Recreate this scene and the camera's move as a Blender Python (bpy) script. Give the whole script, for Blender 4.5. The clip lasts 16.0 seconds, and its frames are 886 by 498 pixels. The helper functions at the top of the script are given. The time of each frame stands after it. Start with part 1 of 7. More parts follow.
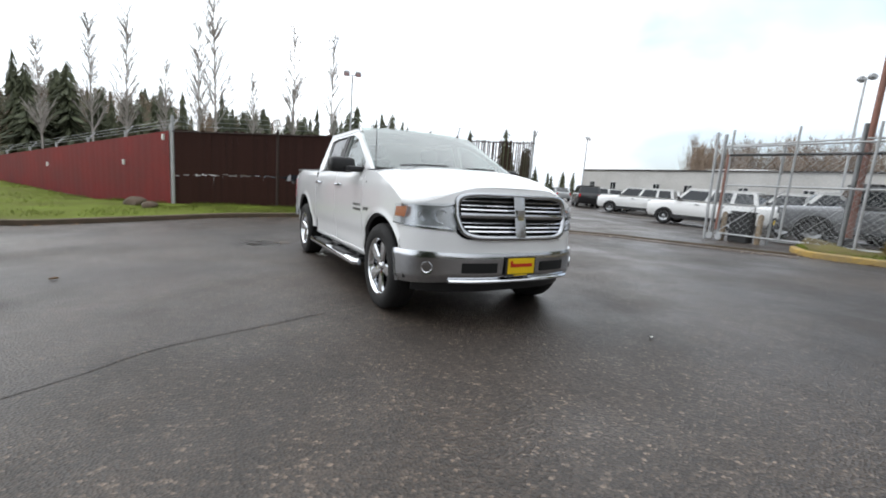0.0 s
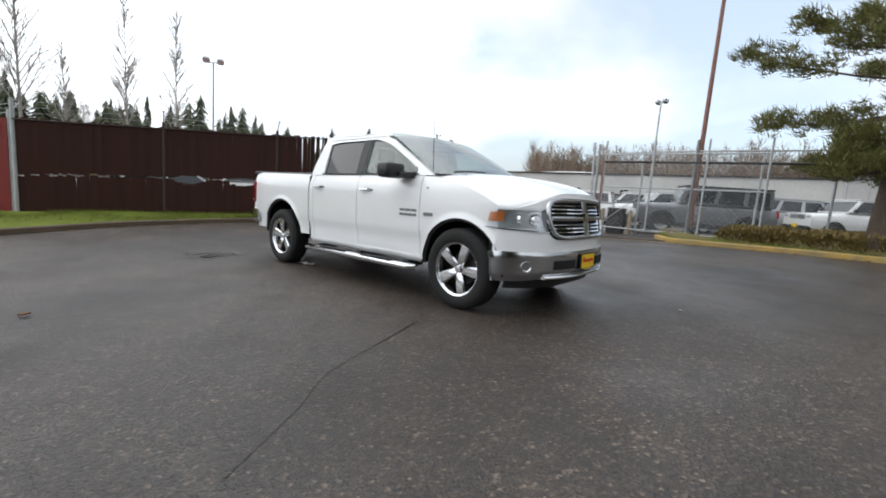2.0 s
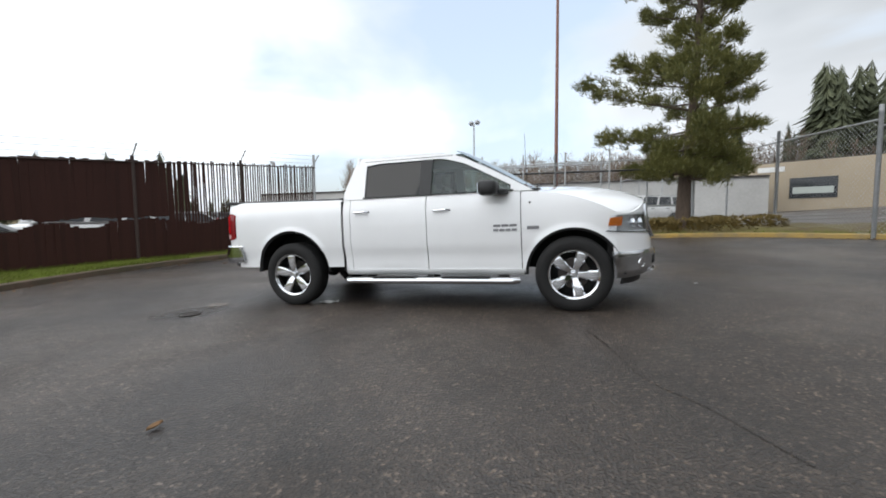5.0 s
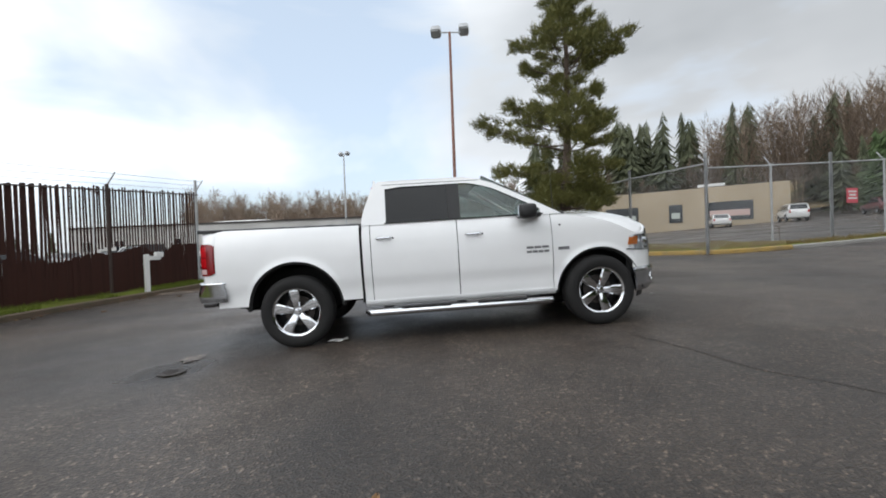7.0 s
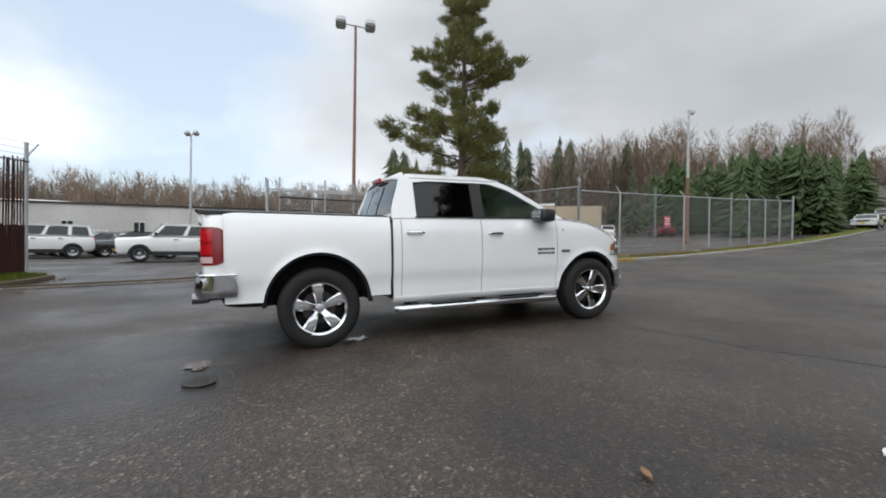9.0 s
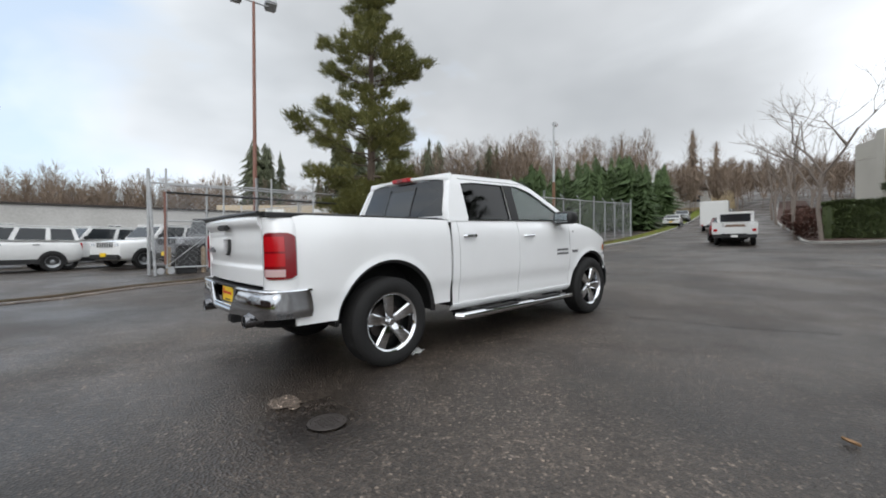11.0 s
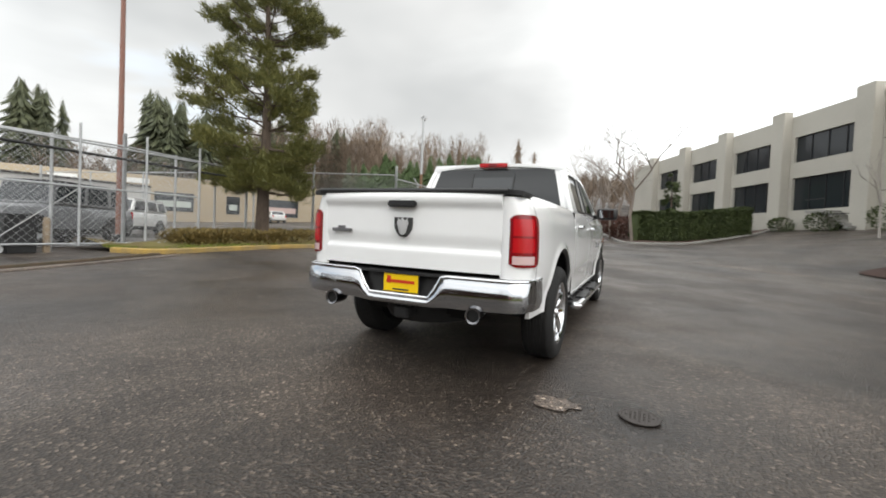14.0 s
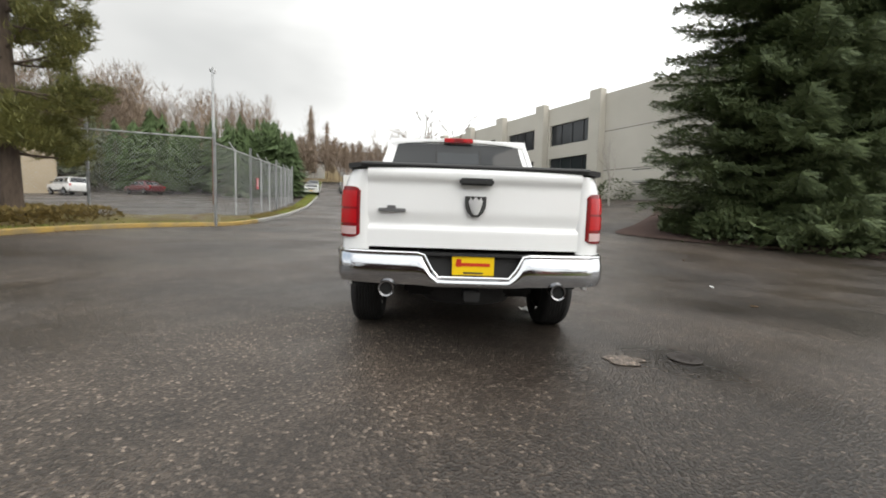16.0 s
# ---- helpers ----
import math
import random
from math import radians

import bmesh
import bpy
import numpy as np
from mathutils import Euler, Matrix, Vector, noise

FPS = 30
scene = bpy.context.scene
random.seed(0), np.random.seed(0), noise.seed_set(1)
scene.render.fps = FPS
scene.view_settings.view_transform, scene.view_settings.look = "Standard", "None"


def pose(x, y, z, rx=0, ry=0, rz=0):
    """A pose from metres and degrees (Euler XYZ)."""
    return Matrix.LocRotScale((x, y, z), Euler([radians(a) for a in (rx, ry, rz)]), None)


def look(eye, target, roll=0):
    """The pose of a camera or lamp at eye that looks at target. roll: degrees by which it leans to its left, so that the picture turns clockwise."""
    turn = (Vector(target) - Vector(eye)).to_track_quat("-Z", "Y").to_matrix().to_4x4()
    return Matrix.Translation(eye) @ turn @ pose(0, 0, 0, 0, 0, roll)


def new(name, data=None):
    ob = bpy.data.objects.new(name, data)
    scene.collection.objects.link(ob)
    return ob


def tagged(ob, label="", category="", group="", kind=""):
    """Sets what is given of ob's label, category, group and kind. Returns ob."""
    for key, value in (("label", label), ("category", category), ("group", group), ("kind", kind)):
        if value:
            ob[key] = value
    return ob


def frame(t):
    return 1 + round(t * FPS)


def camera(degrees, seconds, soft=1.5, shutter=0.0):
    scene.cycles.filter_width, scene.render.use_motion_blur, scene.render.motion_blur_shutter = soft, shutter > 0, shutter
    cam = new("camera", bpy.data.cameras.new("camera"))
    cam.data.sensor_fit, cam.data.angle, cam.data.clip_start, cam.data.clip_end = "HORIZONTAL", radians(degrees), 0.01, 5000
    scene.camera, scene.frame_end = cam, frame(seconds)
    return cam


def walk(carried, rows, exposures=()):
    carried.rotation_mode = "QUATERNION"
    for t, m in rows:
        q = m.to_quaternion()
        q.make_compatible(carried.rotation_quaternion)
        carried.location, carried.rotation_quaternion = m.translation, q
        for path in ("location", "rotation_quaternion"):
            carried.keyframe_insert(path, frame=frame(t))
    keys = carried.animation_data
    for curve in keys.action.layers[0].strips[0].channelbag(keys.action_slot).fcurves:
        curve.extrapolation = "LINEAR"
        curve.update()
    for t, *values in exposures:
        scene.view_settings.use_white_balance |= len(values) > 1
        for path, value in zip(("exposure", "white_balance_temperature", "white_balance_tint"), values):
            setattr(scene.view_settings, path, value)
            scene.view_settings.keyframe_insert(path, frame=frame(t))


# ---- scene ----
cam = camera(92.1, 16.0, 1.8, 0.25)
PATH = [
    (0, (5.571, -2.428, 1.315), (3.849, -1.462, 0.998), 4.4),
    (0.5, (5.335, -2.925, 1.281), (3.718, -1.784, 0.99), 6.0),
    (1, (5.062, -3.405, 1.248), (3.512, -2.184, 0.921), 4.2),
    (1.5, (4.743, -3.828, 1.242), (3.29, -2.476, 0.999), 4.5),
    (2, (4.432, -4.258, 1.221), (3.123, -2.77, 0.952), 4.3),
    (2.5, (4.001, -4.549, 1.192), (2.785, -2.979, 0.95), 4.4),
    (3, (3.596, -4.916, 1.172), (2.557, -3.226, 0.915), 4.1),
    (3.5, (3.117, -5.147, 1.141), (2.164, -3.412, 0.853), 1.5),
    (3.7, (2.933, -5.246, 1.145), (2.04, -3.472, 0.913), 2.2),
    (5.8, (0.893, -5.927, 1.08), (0.532, -3.962, 0.98), -1.2),
    (6, (0.683, -5.939, 1.086), (0.399, -3.96, 1.034), -0.4),
    (6.5, (0.156, -6.009, 1.078), (0.136, -4.009, 1.03), -1.0),
    (7, (-0.365, -5.918, 1.064), (-0.26, -3.921, 1.04), -2.1),
    (7.5, (-0.9, -5.899, 1.045), (-0.582, -3.924, 1.076), -1.8),
    (8, (-1.409, -5.773, 1.03), (-1.009, -3.814, 1.081), -1.1),
    (8.5, (-1.92, -5.649, 1.012), (-1.354, -3.732, 1.086), -0.2),
    (8.7, (-2.123, -5.594, 1.012), (-1.449, -3.711, 1.012), 0.4),
    (10.8, (-3.902, -4.337, 1.049), (-2.646, -2.781, 1.061), -0.3),
    (11, (-4.066, -4.208, 1.057), (-2.729, -2.72, 1.037), -0.2),
    (11.5, (-4.399, -3.795, 1.031), (-3.002, -2.363, 1.009), 0.5),
    (12, (-4.737, -3.425, 1.021), (-3.233, -2.107, 0.999), 1.2),
    (12.5, (-5.018, -3.013, 0.996), (-3.45, -1.773, 0.94), 0.4),
    (13, (-5.281, -2.596, 1.006), (-3.653, -1.434, 0.985), 2.0),
    (13.5, (-5.537, -2.161, 0.981), (-3.787, -1.194, 0.917), 1.6),
    (14, (-5.696, -1.666, 0.982), (-3.891, -0.806, 0.924), 2.5),
    (14.5, (-5.905, -1.193, 0.984), (-3.992, -0.618, 0.883), 1.6),
    (15, (-5.946, -0.671, 0.982), (-4.002, -0.218, 0.852), 0.3),
    (15.5, (-6.023, -0.166, 0.981), (-4.035, 0.028, 0.88), -0.5),
    (16, (-5.944, 0.331, 0.979), (-3.952, 0.252, 0.82), 1.4),
]
walk(cam, [(t, look(eye, target, roll)) for t, eye, target, roll in PATH],
     [(0.0, 0.20, 6600, 10), (1.0, 0.02, 6600, 10), (3.5, 0.12, 6600, 10), (6.5, -0.02, 6650, 10), (8.5, -0.06, 6650, 10), (11.0, 0.0, 6650, 10), (12.0, 0.12, 6800, 10), (14.5, 0.38, 7100, 10), (16.0, 0.42, 7150, 10)])

# ---- sky and sun ----
SUN_DIR = Vector((-0.62, -0.52, 0.59)).normalized()
world = bpy.data.worlds.new("world")
scene.world = world
world.use_nodes = True
wt = world.node_tree
wt.nodes.clear()


def wnode(kind, **kw):
    n = wt.nodes.new(kind)
    for k, v in kw.items():
        n.inputs[k].default_value = v
    return n


sky = wnode("ShaderNodeTexSky")
sky.sky_type, sky.sun_disc = "NISHITA", False
sky.air_density, sky.dust_density = 0.9, 4.0
sky.sun_elevation = math.asin(SUN_DIR.z)
sky.sun_rotation = math.atan2(SUN_DIR.x, SUN_DIR.y)
coord = wnode("ShaderNodeTexCoord")
stretch = wnode("ShaderNodeMapping", Scale=(1.0, 1.0, 2.3), Location=(0.35, 0.1, 0.0))
wt.links.new(coord.outputs["Generated"], stretch.inputs["Vector"])
cloud = wnode("ShaderNodeTexNoise", Scale=1.6, Detail=5.0, Roughness=0.5, Distortion=0.3)
wt.links.new(stretch.outputs[0], cloud.inputs["Vector"])
cover = wnode("ShaderNodeValToRGB")
cover.color_ramp.elements[0].position, cover.color_ramp.elements[1].position = 0.27, 0.45
# a clearing of blue sky over the car lot
clear_way = wnode("ShaderNodeVectorMath")
clear_way.operation = "DOT_PRODUCT"
clear_way.inputs[1].default_value = Vector((-0.28, 0.94, 0.21)).normalized()
wt.links.new(coord.outputs["Generated"], clear_way.inputs[0])
clearing = wnode("ShaderNodeMapRange")
clearing.interpolation_type = "SMOOTHSTEP"
for k, v in (("From Min", 0.82), ("From Max", 0.98), ("To Min", 0.06), ("To Max", -0.28)):
    clearing.inputs[k].default_value = v
wt.links.new(clear_way.outputs["Value"], clearing.inputs["Value"])
thin = wnode("ShaderNodeMath")
thin.operation = "ADD"
wt.links.new(cloud.outputs["Fac"], thin.inputs[0])
wt.links.new(clearing.outputs[0], thin.inputs[1])
wt.links.new(thin.outputs[0], cover.inputs[0])
shade_noise = wnode("ShaderNodeTexNoise", Scale=1.3, Detail=4.0, Roughness=0.5)
shift = wnode("ShaderNodeMapping", Scale=(1.0, 1.0, 2.0), Location=(4.2, 1.7, 0.6))
wt.links.new(coord.outputs["Generated"], shift.inputs["Vector"])
wt.links.new(shift.outputs[0], shade_noise.inputs["Vector"])
shade = wnode("ShaderNodeValToRGB")
shade.color_ramp.elements[0].position, shade.color_ramp.elements[1].position = 0.34, 0.62
shade.color_ramp.elements[0].color = (0.62, 0.67, 0.725, 1)
shade.color_ramp.elements[1].color = (0.93, 0.985, 1.05, 1)
wt.links.new(shade_noise.outputs["Fac"], shade.inputs[0])
# clouds grow brighter towards the veiled sun
toward = wnode("ShaderNodeVectorMath")
toward.operation = "DOT_PRODUCT"
toward.inputs[1].default_value = SUN_DIR
wt.links.new(coord.outputs["Generated"], toward.inputs[0])
glow = wnode("ShaderNodeMapRange")
glow.interpolation_type = "SMOOTHSTEP"
for k, v in (("From Min", -0.35), ("From Max", 0.95), ("To Min", 1.28), ("To Max", 2.0)):
    glow.inputs[k].default_value = v
wt.links.new(toward.outputs["Value"], glow.inputs["Value"])
# a grey bank of cloud over the street's end
bank_way = wnode("ShaderNodeVectorMath")
bank_way.operation = "DOT_PRODUCT"
bank_way.inputs[1].default_value = Vector((0.70, 0.62, 0.36)).normalized()
wt.links.new(coord.outputs["Generated"], bank_way.inputs[0])
ragged_bank = wnode("ShaderNodeMath")
ragged_bank.operation = "MULTIPLY_ADD"
ragged_bank.inputs[1].default_value = 0.30
wt.links.new(cloud.outputs["Fac"], ragged_bank.inputs[0])
wt.links.new(bank_way.outputs["Value"], ragged_bank.inputs[2])
bank = wnode("ShaderNodeMapRange")
bank.interpolation_type = "SMOOTHSTEP"
for k, v in (("From Min", 0.92), ("From Max", 1.14), ("To Min", 1.0), ("To Max", 0.58)):
    bank.inputs[k].default_value = v
wt.links.new(ragged_bank.outputs[0], bank.inputs["Value"])
strength = wnode("ShaderNodeMath")
strength.operation = "MULTIPLY"
wt.links.new(glow.outputs[0], strength.inputs[0])
wt.links.new(bank.outputs[0], strength.inputs[1])
lit = wnode("ShaderNodeVectorMath")
lit.operation = "SCALE"
wt.links.new(shade.outputs[0], lit.inputs[0])
wt.links.new(strength.outputs[0], lit.inputs["Scale"])
blue = wnode("ShaderNodeVectorMath")
blue.operation = "SCALE"
blue.inputs["Scale"].default_value = 0.30
wt.links.new(sky.outputs[0], blue.inputs[0])
veil = wnode("ShaderNodeMix")
veil.data_type = "RGBA"
veil.inputs[0].default_value = 0.55
wt.links.new(blue.outputs[0], veil.inputs[6])
veil.inputs[7].default_value = (0.86, 1.00, 1.12, 1)
mix = wnode("ShaderNodeMix")
mix.data_type = "RGBA"
wt.links.new(cover.outputs[0], mix.inputs[0])
wt.links.new(veil.outputs[2], mix.inputs[6])
wt.links.new(lit.outputs[0], mix.inputs[7])
background = wnode("ShaderNodeBackground", Strength=1.0)
wt.links.new(mix.outputs[2], background.inputs[0])
wt.links.new(background.outputs[0], wnode("ShaderNodeOutputWorld").inputs[0])

sun = new("sun", bpy.data.lights.new("sun", "SUN"))
sun.data.energy, sun.data.angle, sun.data.color = 0.5, radians(40), (1.0, 0.98, 0.95)
sun.matrix_world = look((0, 0, 30), Vector((0, 0, 30)) - SUN_DIR)


# ---- materials ----
def material(name, base, rough=0.6, metal=0.0, var=None, scale=6.0, fine=60.0, bump=0.0, bump_scale=None, rough_var=0.0,
             coat=0.0, stretch=(1, 1, 1), spec=0.5, island=0.0, piece=0.0):
    """A surface with colour varied at two scales, uneven gloss and fine relief."""
    m = bpy.data.materials.new(name)
    m.use_nodes = True
    t = m.node_tree
    b = t.nodes["Principled BSDF"]
    b.inputs["Roughness"].default_value, b.inputs["Metallic"].default_value = rough, metal
    b.inputs["Coat Weight"].default_value, b.inputs["Coat Roughness"].default_value = coat, 0.04
    b.inputs["Specular IOR Level"].default_value = spec
    var = var or tuple(c * 0.7 for c in base)
    co = t.nodes.new("ShaderNodeTexCoord")
    mp = t.nodes.new("ShaderNodeMapping")
    mp.inputs["Scale"].default_value = stretch
    t.links.new(co.outputs["Object"], mp.inputs[0])
    big, small = t.nodes.new("ShaderNodeTexNoise"), t.nodes.new("ShaderNodeTexNoise")
    for n, s, d in ((big, scale, 4), (small, fine, 3)):
        n.inputs["Scale"].default_value, n.inputs["Detail"].default_value = s, d
        t.links.new(mp.outputs[0], n.inputs["Vector"])
    add = t.nodes.new("ShaderNodeMath")
    add.operation = "MULTIPLY_ADD"
    add.inputs[1].default_value = 0.6
    t.links.new(big.outputs["Fac"], add.inputs[0])
    half = t.nodes.new("ShaderNodeMath")
    half.operation = "MULTIPLY"
    half.inputs[1].default_value = 0.4
    t.links.new(small.outputs["Fac"], half.inputs[0])
    t.links.new(half.outputs[0], add.inputs[2])
    last = add
    for on, kind, out in ((island, "ShaderNodeNewGeometry", "Random Per Island"), (piece, "ShaderNodeObjectInfo", "Random")):
        if on:
            r = t.nodes.new(kind)
            k = t.nodes.new("ShaderNodeMath")
            k.operation = "MULTIPLY_ADD"
            k.inputs[1].default_value = on
            t.links.new(r.outputs[out], k.inputs[0])
            t.links.new(last.outputs[0], k.inputs[2])
            last = k
    ramp = t.nodes.new("ShaderNodeValToRGB")
    top = 0.68 + island * 0.8 + piece * 0.8
    ramp.color_ramp.elements[0].position, ramp.color_ramp.elements[1].position = 0.34, min(1.0, top)
    ramp.color_ramp.elements[0].color, ramp.color_ramp.elements[1].color = (*var, 1), (*base, 1)
    t.links.new(last.outputs[0], ramp.inputs[0])
    t.links.new(ramp.outputs[0], b.inputs["Base Color"])
    if rough_var:
        mr = t.nodes.new("ShaderNodeMapRange")
        mr.inputs["To Min"].default_value, mr.inputs["To Max"].default_value = rough - rough_var, rough + rough_var
        t.links.new(big.outputs["Fac"], mr.inputs["Value"])
        t.links.new(mr.outputs[0], b.inputs["Roughness"])
    if bump:
        bp = t.nodes.new("ShaderNodeBump")
        bp.inputs["Strength"].default_value, bp.inputs["Distance"].default_value = bump, 0.02
        t.links.new(small.outputs["Fac"], bp.inputs["Height"])
        t.links.new(bp.outputs[0], b.inputs["Normal"])
    return m


def plain(name, base, rough=0.4, metal=0.0, coat=0.0, emit=0.0, trans=0.0):
    m = bpy.data.materials.new(name)
    m.use_nodes = True
    b = m.node_tree.nodes["Principled BSDF"]
    b.inputs["Base Color"].default_value = (*base, 1)
    b.inputs["Roughness"].default_value, b.inputs["Metallic"].default_value = rough, metal
    b.inputs["Coat Weight"].default_value, b.inputs["Coat Roughness"].default_value = coat, 0.03
    b.inputs["Transmission Weight"].default_value = trans
    if emit:
        b.inputs["Emission Color"].default_value, b.inputs["Emission Strength"].default_value = (*base, 1), emit
    return m


def pane_glass(name, tint, base=0.05, gloss=0.02):
    """Thin window glass: lets light through with a tint and mirrors more at a slant."""
    m = bpy.data.materials.new(name)
    m.use_nodes = True
    t = m.node_tree
    t.nodes.remove(t.nodes["Principled BSDF"])
    clear, shine, slant, power, gain, mx = (t.nodes.new("ShaderNode" + k) for k in ("BsdfTransparent", "BsdfGlossy", "LayerWeight", "Math", "Math", "MixShader"))
    clear.inputs[0].default_value, shine.inputs["Roughness"].default_value = (*tint, 1), gloss
    slant.inputs["Blend"].default_value = 0.5
    power.operation, gain.operation = "POWER", "MULTIPLY_ADD"
    power.inputs[1].default_value = 3.5
    gain.inputs[1].default_value, gain.inputs[2].default_value = 0.9 - base, base
    t.links.new(slant.outputs["Facing"], power.inputs[0])
    t.links.new(power.outputs[0], gain.inputs[0])
    t.links.new(gain.outputs[0], mx.inputs[0])
    t.links.new(clear.outputs[0], mx.inputs[1])
    t.links.new(shine.outputs[0], mx.inputs[2])
    t.links.new(mx.outputs[0], t.nodes["Material Output"].inputs[0])
    return m


def asphalt_material(name="asphalt", tone=1.0, wet=0.0):
    """Damp, worn asphalt: stone chips in dark binder, damp patches, faint tyre lanes."""
    m = bpy.data.materials.new(name)
    m.use_nodes = True
    t = m.node_tree
    L, N = t.links.new, t.nodes.new
    b = t.nodes["Principled BSDF"]
    co = N("ShaderNodeTexCoord")

    def noise_at(s, d=4, r=0.55):
        n = N("ShaderNodeTexNoise")
        n.inputs["Scale"].default_value, n.inputs["Detail"].default_value, n.inputs["Roughness"].default_value = s, d, r
        L(co.outputs["Object"], n.inputs["Vector"])
        return n

    def ramp(src, stops):
        r = N("ShaderNodeValToRGB")
        el = r.color_ramp.elements
        while len(el) < len(stops):
            el.new(0.5)
        for e, (p, c) in zip(el, stops):
            e.position, e.color = p, (*c, 1)
        L(src, r.inputs[0])
        return r
    chips = N("ShaderNodeTexVoronoi")
    chips.inputs["Scale"].default_value = 62
    L(co.outputs["Object"], chips.inputs["Vector"])
    chip_col = ramp(chips.outputs["Color"], [(0.0, (0.026 * tone, 0.021 * tone, 0.018 * tone)), (0.50, (0.055 * tone, 0.045 * tone, 0.038 * tone)), (0.80, (0.102 * tone, 0.085 * tone, 0.072 * tone)), (0.97, (0.33 * tone, 0.275 * tone, 0.23 * tone))])
    patch = ramp(noise_at(0.33, 5).outputs["Fac"], [(0.36, (0.46, 0.44, 0.43)), (0.62, (1.15, 1.09, 1.03))])
    mid = ramp(noise_at(2.4, 5, 0.65).outputs["Fac"], [(0.3, (0.72, 0.72, 0.72)), (0.7, (1.15, 1.14, 1.13))])
    mul = N("ShaderNodeMix")
    mul.data_type, mul.blend_type = "RGBA", "MULTIPLY"
    mul.inputs[0].default_value = 1
    L(chip_col.outputs[0], mul.inputs[6])
    L(patch.outputs[0], mul.inputs[7])
    mul2 = N("ShaderNodeMix")
    mul2.data_type, mul2.blend_type = "RGBA", "MULTIPLY"
    mul2.inputs[0].default_value = 1
    L(mul.outputs[2], mul2.inputs[6])
    L(mid.outputs[0], mul2.inputs[7])
    # ragged-edged darkening: a damp stain round the manhole, a broad stretch by the driveway
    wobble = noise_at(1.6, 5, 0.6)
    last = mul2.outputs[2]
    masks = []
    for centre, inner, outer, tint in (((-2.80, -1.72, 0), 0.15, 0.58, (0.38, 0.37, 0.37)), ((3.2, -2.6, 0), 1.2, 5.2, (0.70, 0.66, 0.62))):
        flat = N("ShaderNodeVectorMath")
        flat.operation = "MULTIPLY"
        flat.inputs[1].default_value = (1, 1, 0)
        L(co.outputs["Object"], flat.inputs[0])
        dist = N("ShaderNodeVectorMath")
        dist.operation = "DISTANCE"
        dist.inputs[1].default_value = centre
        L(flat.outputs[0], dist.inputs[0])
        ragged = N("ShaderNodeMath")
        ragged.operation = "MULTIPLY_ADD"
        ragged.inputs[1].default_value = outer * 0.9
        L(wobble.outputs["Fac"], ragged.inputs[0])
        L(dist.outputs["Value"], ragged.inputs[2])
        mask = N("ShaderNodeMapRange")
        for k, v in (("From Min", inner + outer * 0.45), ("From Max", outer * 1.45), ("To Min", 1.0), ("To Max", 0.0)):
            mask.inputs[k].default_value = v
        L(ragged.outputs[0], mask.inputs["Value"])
        darken = N("ShaderNodeMix")
        darken.data_type, darken.blend_type = "RGBA", "MULTIPLY"
        L(mask.outputs[0], darken.inputs[0])
        L(last, darken.inputs[6])
        darken.inputs[7].default_value = (*tint, 1)
        last = darken.outputs[2]
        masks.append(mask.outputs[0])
    L(last, b.inputs["Base Color"])
    damp = N("ShaderNodeMapRange")
    for k, v in (("From Min", 0.38), ("From Max", 0.6), ("To Min", 0.30 - wet), ("To Max", 0.60 - wet)):
        damp.inputs[k].default_value = v
    L(noise_at(0.45, 5).outputs["Fac"], damp.inputs["Value"])
    smooth_wet = N("ShaderNodeMath")
    smooth_wet.operation = "MULTIPLY_ADD"
    smooth_wet.inputs[1].default_value = -0.16
    L(masks[0], smooth_wet.inputs[0])
    L(damp.outputs[0], smooth_wet.inputs[2])
    L(smooth_wet.outputs[0], b.inputs["Roughness"])
    spec_level = N("ShaderNodeMath")
    spec_level.operation = "MULTIPLY_ADD"
    spec_level.inputs[1].default_value, spec_level.inputs[2].default_value = 0.04, 0.50
    L(masks[1], spec_level.inputs[0])
    L(spec_level.outputs[0], b.inputs["Specular IOR Level"])
    bp = N("ShaderNodeBump")
    bp.inputs["Strength"].default_value, bp.inputs["Distance"].default_value = 0.7, 0.008
    L(chips.outputs["Distance"], bp.inputs["Height"])
    L(bp.outputs[0], b.inputs["Normal"])
    return m


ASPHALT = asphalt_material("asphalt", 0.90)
SEAM = asphalt_material("old_seam", 0.84)
PALE_SEAM = asphalt_material("pale_worn_joint", 2.1)
CONCRETE = material("concrete", (0.34, 0.33, 0.31), 0.85, scale=2, fine=50, bump=0.3)
KERB_DARK = material("mossy_kerb", (0.13, 0.085, 0.06), 0.85, var=(0.07, 0.06, 0.035), scale=3, fine=40, bump=0.4)
KERB_YELLOW = material("worn_yellow_paint", (0.50, 0.31, 0.055), 0.75, var=(0.21, 0.17, 0.10), scale=2.2, fine=35, bump=0.4)
SOIL = material("soil_and_moss", (0.15, 0.13, 0.035), 0.95, var=(0.09, 0.06, 0.03), scale=1.4, fine=30, bump=0.6)
LAWN = material("lawn", (0.15, 0.20, 0.028), 0.9, var=(0.085, 0.085, 0.022), scale=0.9, fine=45, bump=0.7, spec=0.1)
BARK_BED = material("bark_mulch", (0.085, 0.042, 0.03), 0.95, var=(0.035, 0.02, 0.016), scale=8, fine=40, bump=0.9)
GRASS = material("grass_blades", (0.19, 0.25, 0.04), 0.7, var=(0.10, 0.11, 0.025), island=0.3, spec=0.15)
DRY_GRASS = material("dry_groundcover", (0.27, 0.19, 0.06), 0.8, var=(0.09, 0.075, 0.028), island=0.4)
